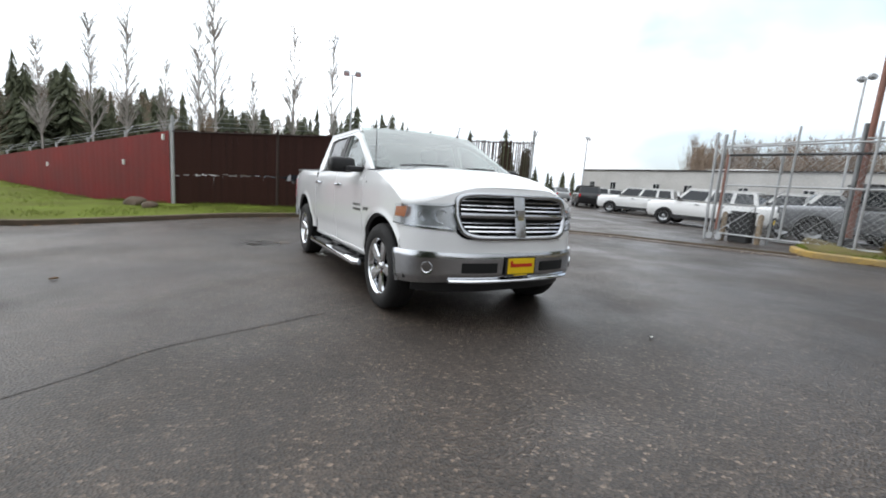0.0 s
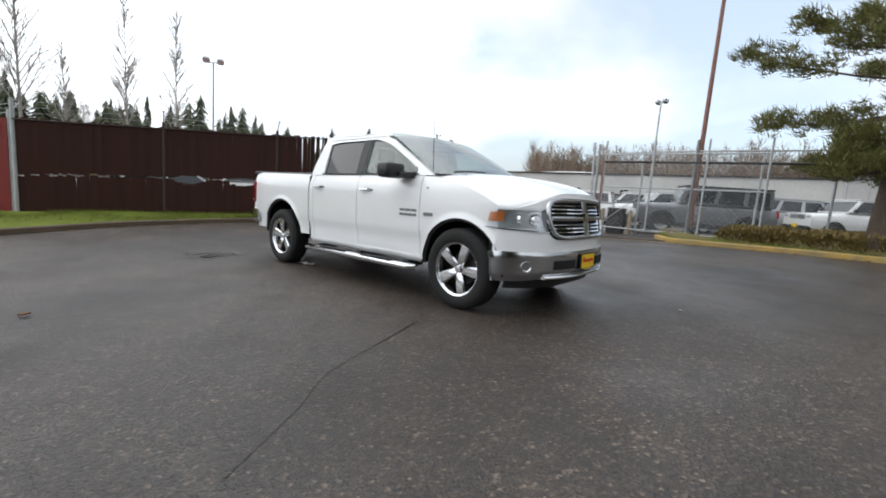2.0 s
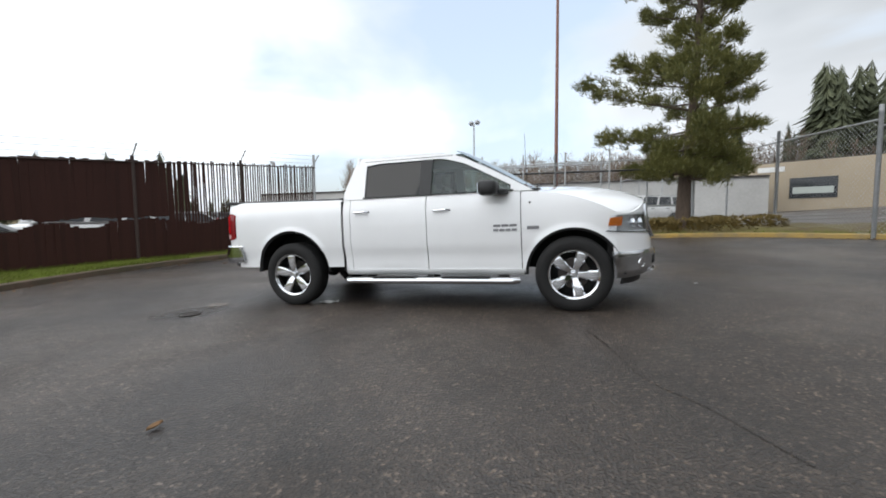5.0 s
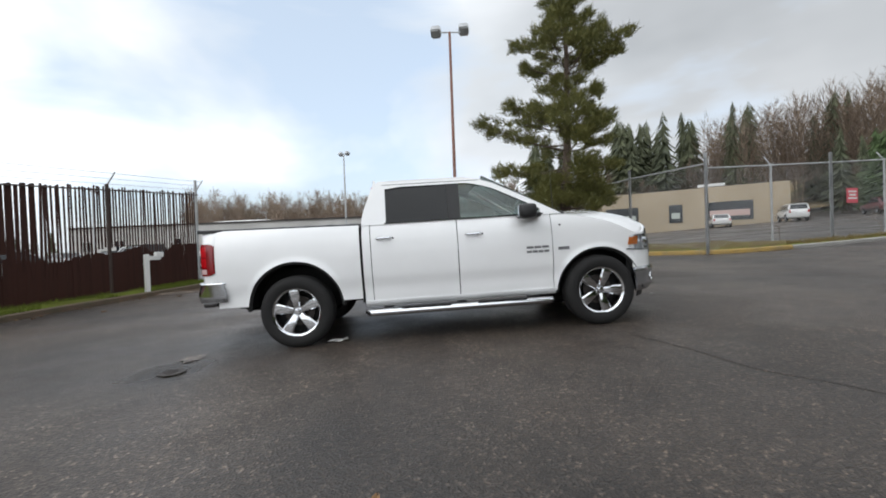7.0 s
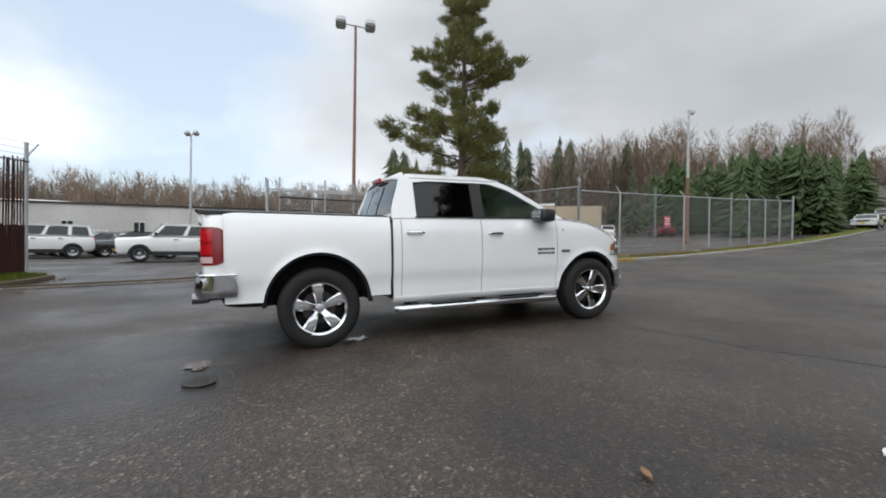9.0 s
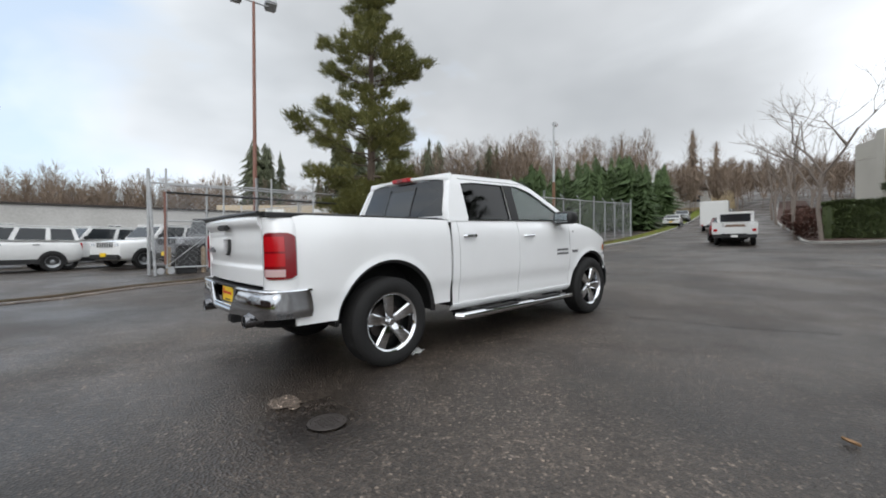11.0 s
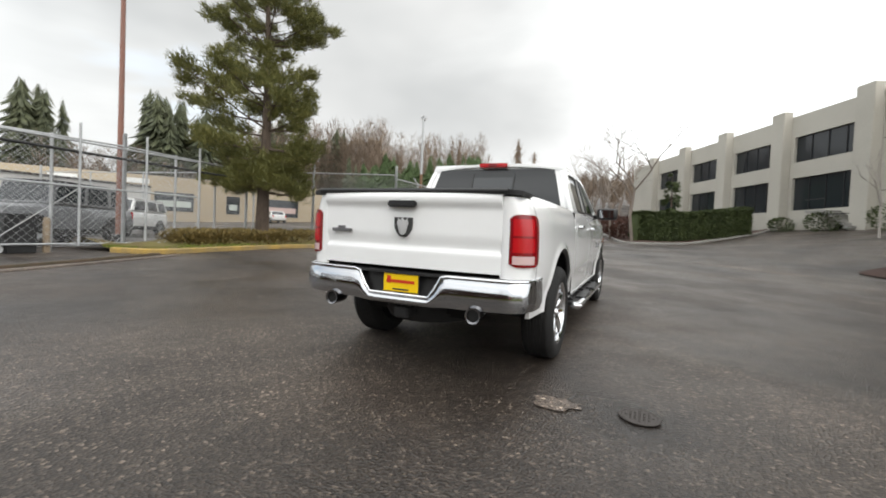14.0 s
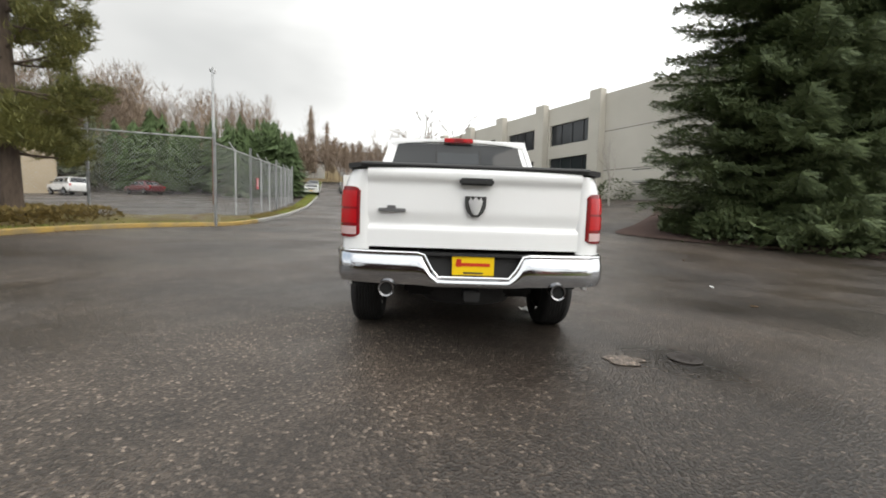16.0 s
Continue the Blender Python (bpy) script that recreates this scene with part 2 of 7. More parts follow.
RED_METAL = material("faded_red_paint", (0.215, 0.020, 0.017), 0.6, var=(0.115, 0.013, 0.012), scale=0.7, fine=18, bump=0.1, rough_var=0.1, spec=0.2)
SLAT = material("brown_slat", (0.042, 0.016, 0.012), 0.6, var=(0.020, 0.009, 0.007), scale=2, fine=30, spec=0.2, piece=0.5, island=0.4)
GALV = material("galvanised_steel", (0.50, 0.51, 0.52), 0.5, metal=0.35, scale=4, fine=40)
BROWN_STEEL = material("brown_steel", (0.05, 0.03, 0.024), 0.6, scale=4, fine=40)
RUST = material("rust_red_paint", (0.27, 0.115, 0.08), 0.65, var=(0.23, 0.125, 0.10), scale=2.5, fine=24)
WALL_WHITE = material("weathered_white_wall", (0.56, 0.55, 0.53), 0.8, var=(0.40, 0.39, 0.37), scale=0.25, fine=6)
WALL_BEIGE = material("beige_stucco", (0.42, 0.345, 0.25), 0.85, var=(0.35, 0.285, 0.20), scale=0.3, fine=20)
WALL_TILT = material("tilt_up_concrete", (0.50, 0.475, 0.42), 0.8, var=(0.41, 0.385, 0.335), scale=0.25, fine=15, bump=0.05)
ROOF_DARK = material("dark_roof", (0.06, 0.05, 0.045), 0.8, scale=1, fine=20)
DARK_PANE = plain("dark_window", (0.02, 0.024, 0.028), 0.06)
BARK = material("bark", (0.13, 0.095, 0.07), 0.9, var=(0.05, 0.035, 0.027), scale=3, fine=22, bump=0.8, stretch=(1, 1, 0.25))
BARE = material("bare_twigs", (0.23, 0.19, 0.16), 0.85, scale=3, fine=20)
PALE_BARK = material("pale_bark", (0.42, 0.385, 0.35), 0.85, scale=3, fine=20)
NEEDLE = material("pine_needles", (0.215, 0.205, 0.058), 0.6, var=(0.055, 0.068, 0.020), scale=0.8, fine=8, island=0.4)
SPRUCE = material("spruce_needles", (0.135, 0.17, 0.07), 0.6, var=(0.05, 0.075, 0.034), scale=0.8, fine=8, island=0.4)
FAR_GREEN = material("far_evergreens", (0.11, 0.12, 0.06), 0.8, var=(0.04, 0.05, 0.03), scale=0.1, fine=1.5, island=0.3)
FAR_CEDAR = material("far_cedars", (0.075, 0.12, 0.035), 0.8, var=(0.035, 0.06, 0.02), scale=0.1, fine=1.5, island=0.3)
FAR_BROWN = material("far_bare_woods", (0.27, 0.20, 0.145), 0.9, var=(0.12, 0.09, 0.07), scale=0.1, fine=1.5, island=0.4)
HEDGE = material("clipped_hedge", (0.075, 0.10, 0.028), 0.7, var=(0.028, 0.042, 0.014), scale=1.5, fine=12, island=0.4)
SHRUB_RED = material("reddish_shrub", (0.13, 0.055, 0.04), 0.8, var=(0.06, 0.035, 0.025), scale=2, fine=12, island=0.4)
FIELD = material("dry_field", (0.26, 0.19, 0.09), 0.95, scale=0.08, fine=1)

PAINT = material("white_car_paint", (0.86, 0.865, 0.87), 0.25, var=(0.83, 0.835, 0.84), scale=0.8, fine=5, coat=1.0)
CHROME = plain("chrome", (0.72, 0.73, 0.75), 0.07, 1.0)
CHROME_SOFT = plain("bumper_chrome", (0.50, 0.51, 0.53), 0.17, 1.0)
BLACK = material("black_plastic", (0.018, 0.018, 0.019), 0.5, scale=6, fine=90, bump=0.1)
BLACK_SHEET = material("black_vinyl", (0.014, 0.014, 0.015), 0.42, scale=2, fine=80, bump=0.15)
# near-black: puts the shade inside gaps, wheel wells and underbody into the colour
VOID = plain("gap_shade", (0.006, 0.006, 0.006), 0.9)
RUBBER = material("tyre_rubber", (0.011, 0.0105, 0.0105), 0.8, scale=8, fine=60, bump=0.3)
TINT = pane_glass("tinted_glass", (0.06, 0.066, 0.07), 0.05)
CLEAR = pane_glass("clear_glass", (0.74, 0.80, 0.78), 0.06)
SCREEN = pane_glass("windshield_glass", (0.62, 0.69, 0.67), 0.12)
LENS = pane_glass("lamp_lens", (0.95, 0.96, 0.97), 0.04)
RED_LENS = plain("red_lens", (0.46, 0.005, 0.010), 0.22, coat=0.25)
RED_DEEP = plain("deep_red_lens", (0.20, 0.002, 0.006), 0.22, coat=0.25)
AMBER = plain("amber_lens", (0.62, 0.17, 0.03), 0.15, coat=1.0)
WHITE_LENS = plain("white_lens", (0.60, 0.42, 0.42), 0.2, coat=1.0)
YELLOW = plain("yellow_plate", (0.85, 0.56, 0.01), 0.4)
RED_INK = plain("red_ink", (0.55, 0.03, 0.01), 0.5)
DARK_INK = plain("dark_ink", (0.03, 0.03, 0.03), 0.5)
BADGE = plain("grey_badge", (0.20, 0.20, 0.21), 0.35, 0.5)
INTERIOR = material("grey_interior", (0.20, 0.20, 0.20), 0.8, scale=6, fine=60)
MIRROR = plain("mirror_glass", (0.8, 0.85, 0.9), 0.02, 1.0)
PAPER = plain("white_paper", (0.7, 0.7, 0.68), 0.8)
DRY_LEAF = plain("dry_leaf", (0.24, 0.14, 0.07), 0.8)
IRON = material("cast_iron", (0.07, 0.06, 0.055), 0.5, metal=0.5, scale=9, fine=60, bump=0.3)


# ---- mesh helpers ----
def part(name, bm, mat, parent=None, label="", smooth=True, angle=38):
    me = bpy.data.meshes.new(name)
    bmesh.ops.recalc_face_normals(bm, faces=bm.faces)
    bm.to_mesh(me)
    bm.free()
    if smooth:
        me.polygons.foreach_set("use_smooth", [True] * len(me.polygons))
        me.set_sharp_from_angle(angle=radians(angle))
    me.materials.append(mat)
    ob = new(name, me)
    if parent:
        ob.parent = parent
    if label:
        tagged(ob, label)
    return ob


def raw(name, verts, faces, mat, parent=None, label="", smooth=False):
    me = bpy.data.meshes.new(name)
    me.from_pydata(verts, [], faces)
    if smooth:
        me.polygons.foreach_set("use_smooth", [True] * len(me.polygons))
    me.materials.append(mat)
    ob = new(name, me)
    if parent:
        ob.parent = parent
    if label:
        tagged(ob, label)
    return ob


def thing(name, m, label, category, group="", kind=""):
    ob = new(name)
    ob.matrix_world = m
    return tagged(ob, label, category, group, kind)


def box(bm, lo, hi, bevel=0.0, m=None):
    r = bmesh.ops.create_cube(bm, size=1)["verts"]
    c, s = [(a + b) / 2 for a, b in zip(lo, hi)], [max(b - a, 1e-4) for a, b in zip(lo, hi)]
    bmesh.ops.scale(bm, vec=s, verts=r)
    bmesh.ops.translate(bm, vec=c, verts=r)
    if bevel:
        e = list({e for v in r for e in v.link_edges})
        out = bmesh.ops.bevel(bm, geom=e, offset=bevel, segments=2, affect="EDGES", clamp_overlap=True)
        r = list({v for f in out["faces"] for v in f.verts} | {v for v in r if v.is_valid})
    if m is not None:
        bmesh.ops.transform(bm, matrix=m, verts=r)
    return bm


def boxed(lo, hi, bevel=0.0, m=None):
    return box(bmesh.new(), lo, hi, bevel, m)


def tube(bm, pts, radii, seg=8, caps=True):
    """A round bar along points."""
    rings, pts = [], [Vector(p) for p in pts]
    radii = radii if isinstance(radii, (list, tuple)) else [radii] * len(pts)
    for i, p in enumerate(pts):
        d = (pts[min(i + 1, len(pts) - 1)] - pts[max(i - 1, 0)]).normalized()
        a = d.orthogonal().normalized() if i == 0 else (a - d * a.dot(d)).normalized()
        b = d.cross(a)
        rings.append([bm.verts.new(p + radii[i] * (math.cos(k * math.tau / seg) * a + math.sin(k * math.tau / seg) * b)) for k in range(seg)])
    for r, s in zip(rings, rings[1:]):
        for k in range(seg):
            bm.faces.new((r[k], r[(k + 1) % seg], s[(k + 1) % seg], s[k]))
    if caps and seg > 2:
        bm.faces.new(rings[0][::-1])
        bm.faces.new(rings[-1])
    return bm


def rod(a, b, r, seg=8):
    return tube(bmesh.new(), [a, b], r, seg)


def patch(fn, nu, nv, thick=0.02, inward=None, us=None, vs=None):
    """A curved panel fn(u, v) with thickness and closed edges; inward(u, v) gives the way to its back."""
    bm = bmesh.new()
    us = us or [i / nu for i in range(nu + 1)]
    vs = vs or [j / nv for j in range(nv + 1)]
    g = [[Vector(fn(u, v)) for v in vs] for u in us]
    nu, nv = len(us) - 1, len(vs) - 1

    def normal(i, j):
        du = g[min(i + 1, nu)][j] - g[max(i - 1, 0)][j]
        dv = g[i][min(j + 1, nv)] - g[i][max(j - 1, 0)]
        n = du.cross(dv)
        return n.normalized() if n.length > 1e-9 else Vector((0, 0, 0))
    front = [[bm.verts.new(p) for p in row] for row in g]
    back = [[bm.verts.new(g[i][j] + thick * (Vector(inward) if inward else normal(i, j))) for j in range(nv + 1)] for i in range(nu + 1)]
    for i in range(nu):
        for j in range(nv):
            bm.faces.new((front[i][j], front[i + 1][j], front[i + 1][j + 1], front[i][j + 1]))
            bm.faces.new((back[i][j], back[i][j + 1], back[i + 1][j + 1], back[i + 1][j]))
    for i in range(nu):
        for j in (0, nv):
            bm.faces.new((front[i][j], front[i + 1][j], back[i + 1][j], back[i][j]))
    for j in range(nv):
        for i in (0, nu):
            bm.faces.new((front[i][j], front[i][j + 1], back[i][j + 1], back[i][j]))
    return bm


def lathe(profile, seg=40, axis="Y", caps=True, loop=False):
    """A turned body; profile: (radius, along)."""
    bm = bmesh.new()
    rings = []
    for r, h in profile:
        ring = []
        for k in range(seg):
            c, s = r * math.cos(k * math.tau / seg), r * math.sin(k * math.tau / seg)
            ring.append(bm.verts.new((c, h, s) if axis == "Y" else (c, s, h)))
        rings.append(ring)
    for a, b in zip(rings, rings[1:]):
        for k in range(seg):
            bm.faces.new((a[k], a[(k + 1) % seg], b[(k + 1) % seg], b[k]))
    if loop:
        for k in range(seg):
            bm.faces.new((rings[-1][k], rings[-1][(k + 1) % seg], rings[0][(k + 1) % seg], rings[0][k]))
    elif caps:
        bm.faces.new(rings[0][::-1])
        bm.faces.new(rings[-1])
    return bm


def pod(centre, half, power=0.5, n=20):
    """A rounded block."""
    bm = bmesh.new()
    rings = []
    for i in range(1, n // 2):
        a = math.pi * i / (n // 2) - math.pi / 2
        ca, sa = abs(math.cos(a)) ** power, math.copysign(abs(math.sin(a)) ** power, math.sin(a))
        rings.append([bm.verts.new((centre[0] + half[0] * ca * math.copysign(abs(math.cos(t)) ** power, math.cos(t)), centre[1] + half[1] * ca * math.copysign(abs(math.sin(t)) ** power, math.sin(t)), centre[2] + half[2] * sa)) for t in [math.tau * k / n for k in range(n)]])
    for r, s in zip(rings, rings[1:]):
        for k in range(n):
            bm.faces.new((r[k], r[(k + 1) % n], s[(k + 1) % n], s[k]))
    bm.faces.new(rings[0][::-1])
    bm.faces.new(rings[-1])
    return bm


def step(a, b, x):
    t = max(0.0, min(1.0, (x - a) / (b - a)))
    return t * t * (3 - 2 * t)


# ---- ground ----
def ground_z(x, y):
    """The lie of the land: a shallow basin at the truck, the street climbing ahead of it."""
    h = 0.0297 * max(x, -14) + 0.0087 * max(-6, min(y, 14))
    if x > 4:
        d = min(x, 95) - 4
        h += 0.00063 * d * d + (max(0, x - 95) * 0.12)
    if x < 0:
        h += 0.0016 * min(-x, 12) ** 2
    h += 0.0010 * max(0, min(y, 11)) ** 2
    h -= 0.04 * max(0, min(-y - 2, 4)) * (1 - step(3, 9, x))
    h += 0.12 * max(0, min(-y - 4, 12)) * step(9, 22, x)
    return h


def spread(lo, hi, near, far):
    """Grid lines, close together near the truck and wide apart far off."""
    out, v = [0.0], 0.0
    while v < hi:
        v += near if v < 30 else far if v < 150 else far * 8
        out.append(v)
    v = 0.0
    while v > lo:
        v -= near if v > -20 else far if v > -80 else far * 8
        out.insert(0, v)
    return out


def sheet(name, xs, ys, zf, mat):
    verts = [(x, y, zf(x, y)) for x in xs for y in ys]
    n = len(ys)
    faces = [(i * n + j, (i + 1) * n + j, (i + 1) * n + j + 1, i * n + j + 1) for i in range(len(xs) - 1) for j in range(n - 1)]
    return raw(name, verts, faces, mat, smooth=True)


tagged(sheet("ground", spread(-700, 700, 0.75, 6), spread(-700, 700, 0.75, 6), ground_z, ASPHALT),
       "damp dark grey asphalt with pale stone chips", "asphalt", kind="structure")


def ribbon(name, line, width, zoff, mat, label, kind="structure", category="kerb", height=None, wobble=0.0):
    """A strip laid along a line on the ground; with height, a raised kerb with rounded top edges."""
    pts = [Vector((x, y)) for x, y in line]
    dense = []
    for a, b in zip(pts, pts[1:]):
        n = max(1, int((b - a).length / 0.35))
        dense += [a.lerp(b, i / n) for i in range(n)]
    dense.append(pts[-1])
    prof = [(-0.5, 0), (0.5, 0)] if height is None else [(-0.5, -0.2), (-0.5, height - 0.02), (-0.38, height), (0.38, height), (0.5, height - 0.02), (0.5, -0.2)]
    verts, faces = [], []
    for i, p in enumerate(dense):
        d = (dense[min(i + 1, len(dense) - 1)] - dense[max(i - 1, 0)]).normalized()
        nrm = Vector((-d.y, d.x))
        jig = wobble * noise.noise(Vector((p.x, p.y, 0)) * 1.7)
        for s, h in prof:
            q = p + nrm * (s * width * (1 + jig) + jig * width)
            verts.append((q.x, q.y, ground_z(q.x, q.y) + zoff + h))
    k = len(prof)
    for i in range(len(dense) - 1):
        for j in range(k - 1):
            faces.append((i * k + j, i * k + j + 1, (i + 1) * k + j + 1, (i + 1) * k + j))
    ob = raw(name, verts, faces, mat)
    return tagged(ob, label, category, kind=kind)


def bezier(points, n=10):
    """A smooth line through points."""
    out = []
    P = [Vector(p) for p in points]
    for i in range(len(P) - 1):
        a, b, c, d = P[max(i - 1, 0)], P[i], P[i + 1], P[min(i + 2, len(P) - 1)]
        for k in range(n):
            t = k / n
            out.append(0.5 * ((2 * b) + (c - a) * t + (2 * a - 5 * b + 4 * c - d) * t * t + (3 * b - a - 3 * c + d) * t ** 3))
    return [tuple(p) for p in out] + [tuple(P[-1])]


def bed(name, front, back, rise, mat, label, category, lump=0.0, rows=10):
    """A planted bed between two lines, raised above the ground."""
    verts, faces, n = [], [], len(front)
    for i in range(n):
        a, b = Vector(front[i]), Vector(back[i])
        for j in range(rows + 1):
            p = a.lerp(b, j / rows)
            z = ground_z(p.x, p.y) + rise * min(1.0, 0.35 + 2 * j / rows) + lump * (0.5 + noise.noise(Vector((p.x, p.y, 3)) * 0.9)) * math.sin(math.pi * j / rows)
            verts.append((p.x, p.y, z))
    for i in range(n - 1):
        for j in range(rows):
            k = i * (rows + 1) + j
            faces.append((k, k + 1, k + rows + 2, k + rows + 1))
    return tagged(raw(name, verts, faces, mat, smooth=True), label, category, kind="structure")


# verge before the fences, with its kerb
VERGE = bezier([(-9.5, -16.0), (-8.0, -10.5), (-6.9, -6.4), (-7.35, -3.3), (-8.0, -0.5), (-8.3, 1.6), (-8.15, 3.6), (-7.75, 5.4), (-7.3, 7.2), (-7.15, 8.4)], 6)
ribbon("kerb_1", VERGE, 0.17, 0.0, KERB_DARK, "dark mossy concrete kerb with fallen leaves", height=0.12)
VERGE_BACK = bezier([(-32.0, -17.0), (-27.0, -14.0), (-21.0, -10.2), (-14.0, -6.2), (-11.2, -3.9), (-10.3, -1.2), (-9.7, 1.2), (-9.1, 4.2), (-8.5, 7.0), (-8.2, 8.4)], 6)
bed("lawn", VERGE, VERGE_BACK, 0.13, LAWN, "green and mossy lawn verge below the fence", "lawn", 0.05)
# planted corner island with yellow kerb
ISLAND = bezier([(0.5, 10.6), (1.1, 9.75), (2.4, 9.7), (4.4, 9.75), (6.2, 9.45), (7.6, 8.8), (8.6, 8.0), (9.6, 7.35), (11.5, 7.2)], 6)
ribbon("kerb_2", ISLAND, 0.2, 0.0, KERB_YELLOW, "concrete kerb with worn yellow paint", height=0.13)
ISLAND_BACK = bezier([(0.2, 12.2), (1.6, 12.3), (3.0, 12.4), (5.2, 12.6), (7.2, 12.6), (9.0, 11.8), (10.0, 10.2), (10.5, 8.8), (11.7, 8.0)], 6)
bed("planting_bed", ISLAND, ISLAND_BACK, 0.13, SOIL, "mossy soil of a planted corner island", "planting bed", 0.25)
STREET_EDGE = [(11.5, 7.2), (14, 7.4), (18, 7.9), (26, 9.2), (40, 12.2), (70, 19), (100, 26)]
ribbon("kerb_3", STREET_EDGE, 0.2, 0.0, CONCRETE, "grey concrete street kerb with moss", height=0.12)
STREET_BACK = [(11.7, 8.0), (14, 8.1), (18, 8.7), (26, 10.2), (40, 13.4), (70, 20.5), (100, 27.8)]
bed("verge", STREET_EDGE, STREET_BACK, 0.13, LAWN, "weedy grass strip along the street fence", "verge")
# mulch bed with the big spruce
MULCH = bezier([(21, -14.2), (18, -12.6), (15, -10.2), (12.6, -8.1), (11.4, -7.6), (10.0, -8.3), (8.0, -9.7), (5.5, -12.6), (2.5, -17)], 6)
MULCH_BACK = bezier([(21, -15), (20, -14.8), (18.5, -14.4), (16.5, -13.6), (15.5, -13.4), (14.5, -14), (13, -15.5), (10, -18), (7, -22)], 6)
bed("mulch_bed", MULCH, MULCH_BACK, 0.1, BARK_BED, "reddish-brown bark mulch bed", "mulch", 0.12)
# mulch and hedge along the far side of the street
FARSIDE = bezier([(100, 14), (60, 7.2), (36, 1.8), (27.5, 0.2), (25.6, -0.6), (26.3, -2.2), (29.2, -5.2), (34.6, -9.2), (42, -12)], 6)
FARSIDE_BACK = bezier([(100, 10), (61, 3), (40, -2.6), (33.5, -3.0), (31.5, -3.6), (32, -5), (33.5, -7), (38, -10), (44, -13)], 6)
ribbon("kerb_4", FARSIDE, 0.18, 0.0, CONCRETE, "pale concrete kerb round the hedge", height=0.13)
bed("hedge_bed", FARSIDE, FARSIDE_BACK, 0.13, BARK_BED, "dark bark mulch below hedge and bare trees", "mulch", 0.1)
ribbon("seam_1", bezier([(14.5, -2.3), (12.8, -3.8), (11.2, -5.0), (9.3, -6.9)], 6), 0.30, 0.006, PALE_SEAM, "pale worn joint across the driveway mouth", category="joint", wobble=0.2)
ribbon("seam_2", bezier([(2.75, -3.6), (2.45, -3.1), (2.2, -2.75), (2.0, -2.1), (1.8, -1.5)], 6), 0.018, 0.003, SEAM, "dark irregular seam in the asphalt", category="joint", wobble=0.6)
ribbon("track_1", [(-9.5, 5.6), (-4.1, 7.0), (-2.75, 7.95), (1.2, 9.1)], 0.16, 0.008, PALE_SEAM, "low rail of the sliding gate set in the asphalt", category="rail", height=0.03)
ribbon("track_2", [(-9.4, 5.9), (-4.2, 7.35), (-2.8, 8.3), (1.0, 9.5)], 0.05, 0.008, KERB_DARK, "rusty guide rail of the sliding gate", category="rail", height=0.05)

# ---- the white pickup ----
TRUCK = thing("pickup_truck", pose(0, 0, 0, 0.5, -1.7, 0), "white four-door pickup truck with chrome trim, parked on damp asphalt", "pickup truck")
FA, RA, HUB = 1.762, -1.785, 0.41
ARCH_Z = {FA: 0.405, RA: 0.445}
ARCH_R = {FA: 0.517, RA: 0.54}


def body_half(x, z):
    """Half the body's width at a place on its side."""
    straight = 1 - step(1.85, 2.2, x) * (z < 1.1)
    w = 0.985 - 0.045 * straight * abs((z - 0.95) / 0.5) ** 2.2
    if z > 1.15:
        w -= 0.05 * ((z - 1.15) / 0.25) ** 2
    if x > 1.7:
        w -= 0.03 * ((x - 1.7) / 0.5) ** 2
    if x < -2.2:
        w -= 0.035 * ((-2.2 - x) / 0.6) ** 2
    w -= straight * (0.014 * (1 - step(0.66, 0.74, z)) - 0.012 * (1 - step(0.5, 0.6, z)))
    for a, az in ARCH_Z.items():
        r = math.hypot(x - a, z - az)
        w += 0.014 * math.exp(-(((max(r, ARCH_R[a]) - ARCH_R[a]) / 0.035) ** 2))
    return w


def side_panel(name, x0, x1, low, high, side, label=""):
    xs = {round(x0, 4), round(x1, 4)}
    n = int((x1 - x0) / 0.045)
    xs |= {round(x0 + (x1 - x0) * i / n, 4) for i in range(n + 1)}
    for a in ARCH_Z:
        for k in range(0, 25):
            v = a - ARCH_R[a] * math.cos(math.pi * k / 24)
            if x0 < v < x1:
                xs.add(round(v, 4))
    xs = sorted(xs)
    xs = [x for i, x in enumerate(xs) if i == 0 or x - xs[i - 1] > 0.002]

    def bottom(x):
        z = low
        for a, az in ARCH_Z.items():
            if abs(x - a) < ARCH_R[a]:
                z = max(z, az + math.sqrt(max(ARCH_R[a] ** 2 - (x - a) ** 2, 0)))
        return z
    span = x1 - x0

    def fn(u, v):
        x = x0 + u * span
        b, t = bottom(x), high(x)
        z = b + (t - b) * v
        return (x, side * body_half(x, z), z)
    return part(name, patch(fn, 0, 0, 0.03, (0, -side, 0), [(x - x0) / span for x in xs], [j / 18 for j in range(19)]), PAINT, TRUCK, label, angle=50)


def hood_z(x):
    return 1.365 - 0.03 * (x - 1.3) - 0.155 * max(0.0, (x - 1.75) / 0.9) ** 2


def shoulder_z(x):
    return hood_z(x) - 0.030 - 0.20 * max(0.0, (x - 1.3) / 0.9) ** 1.7


def nose_x(y):
    """The nose's line seen from above."""
    return 2.03 + 0.615 * math.sqrt(max(0.0, 1 - (min(abs(y), 0.985) / 0.985) ** 2.8))


def nose_normal(y):
    e = 0.004
    d = Vector((2 * e, -(nose_x(min(y + e, 0.98)) - nose_x(max(y - e, -0.98))), 0)).normalized()
    return d.x, d.y


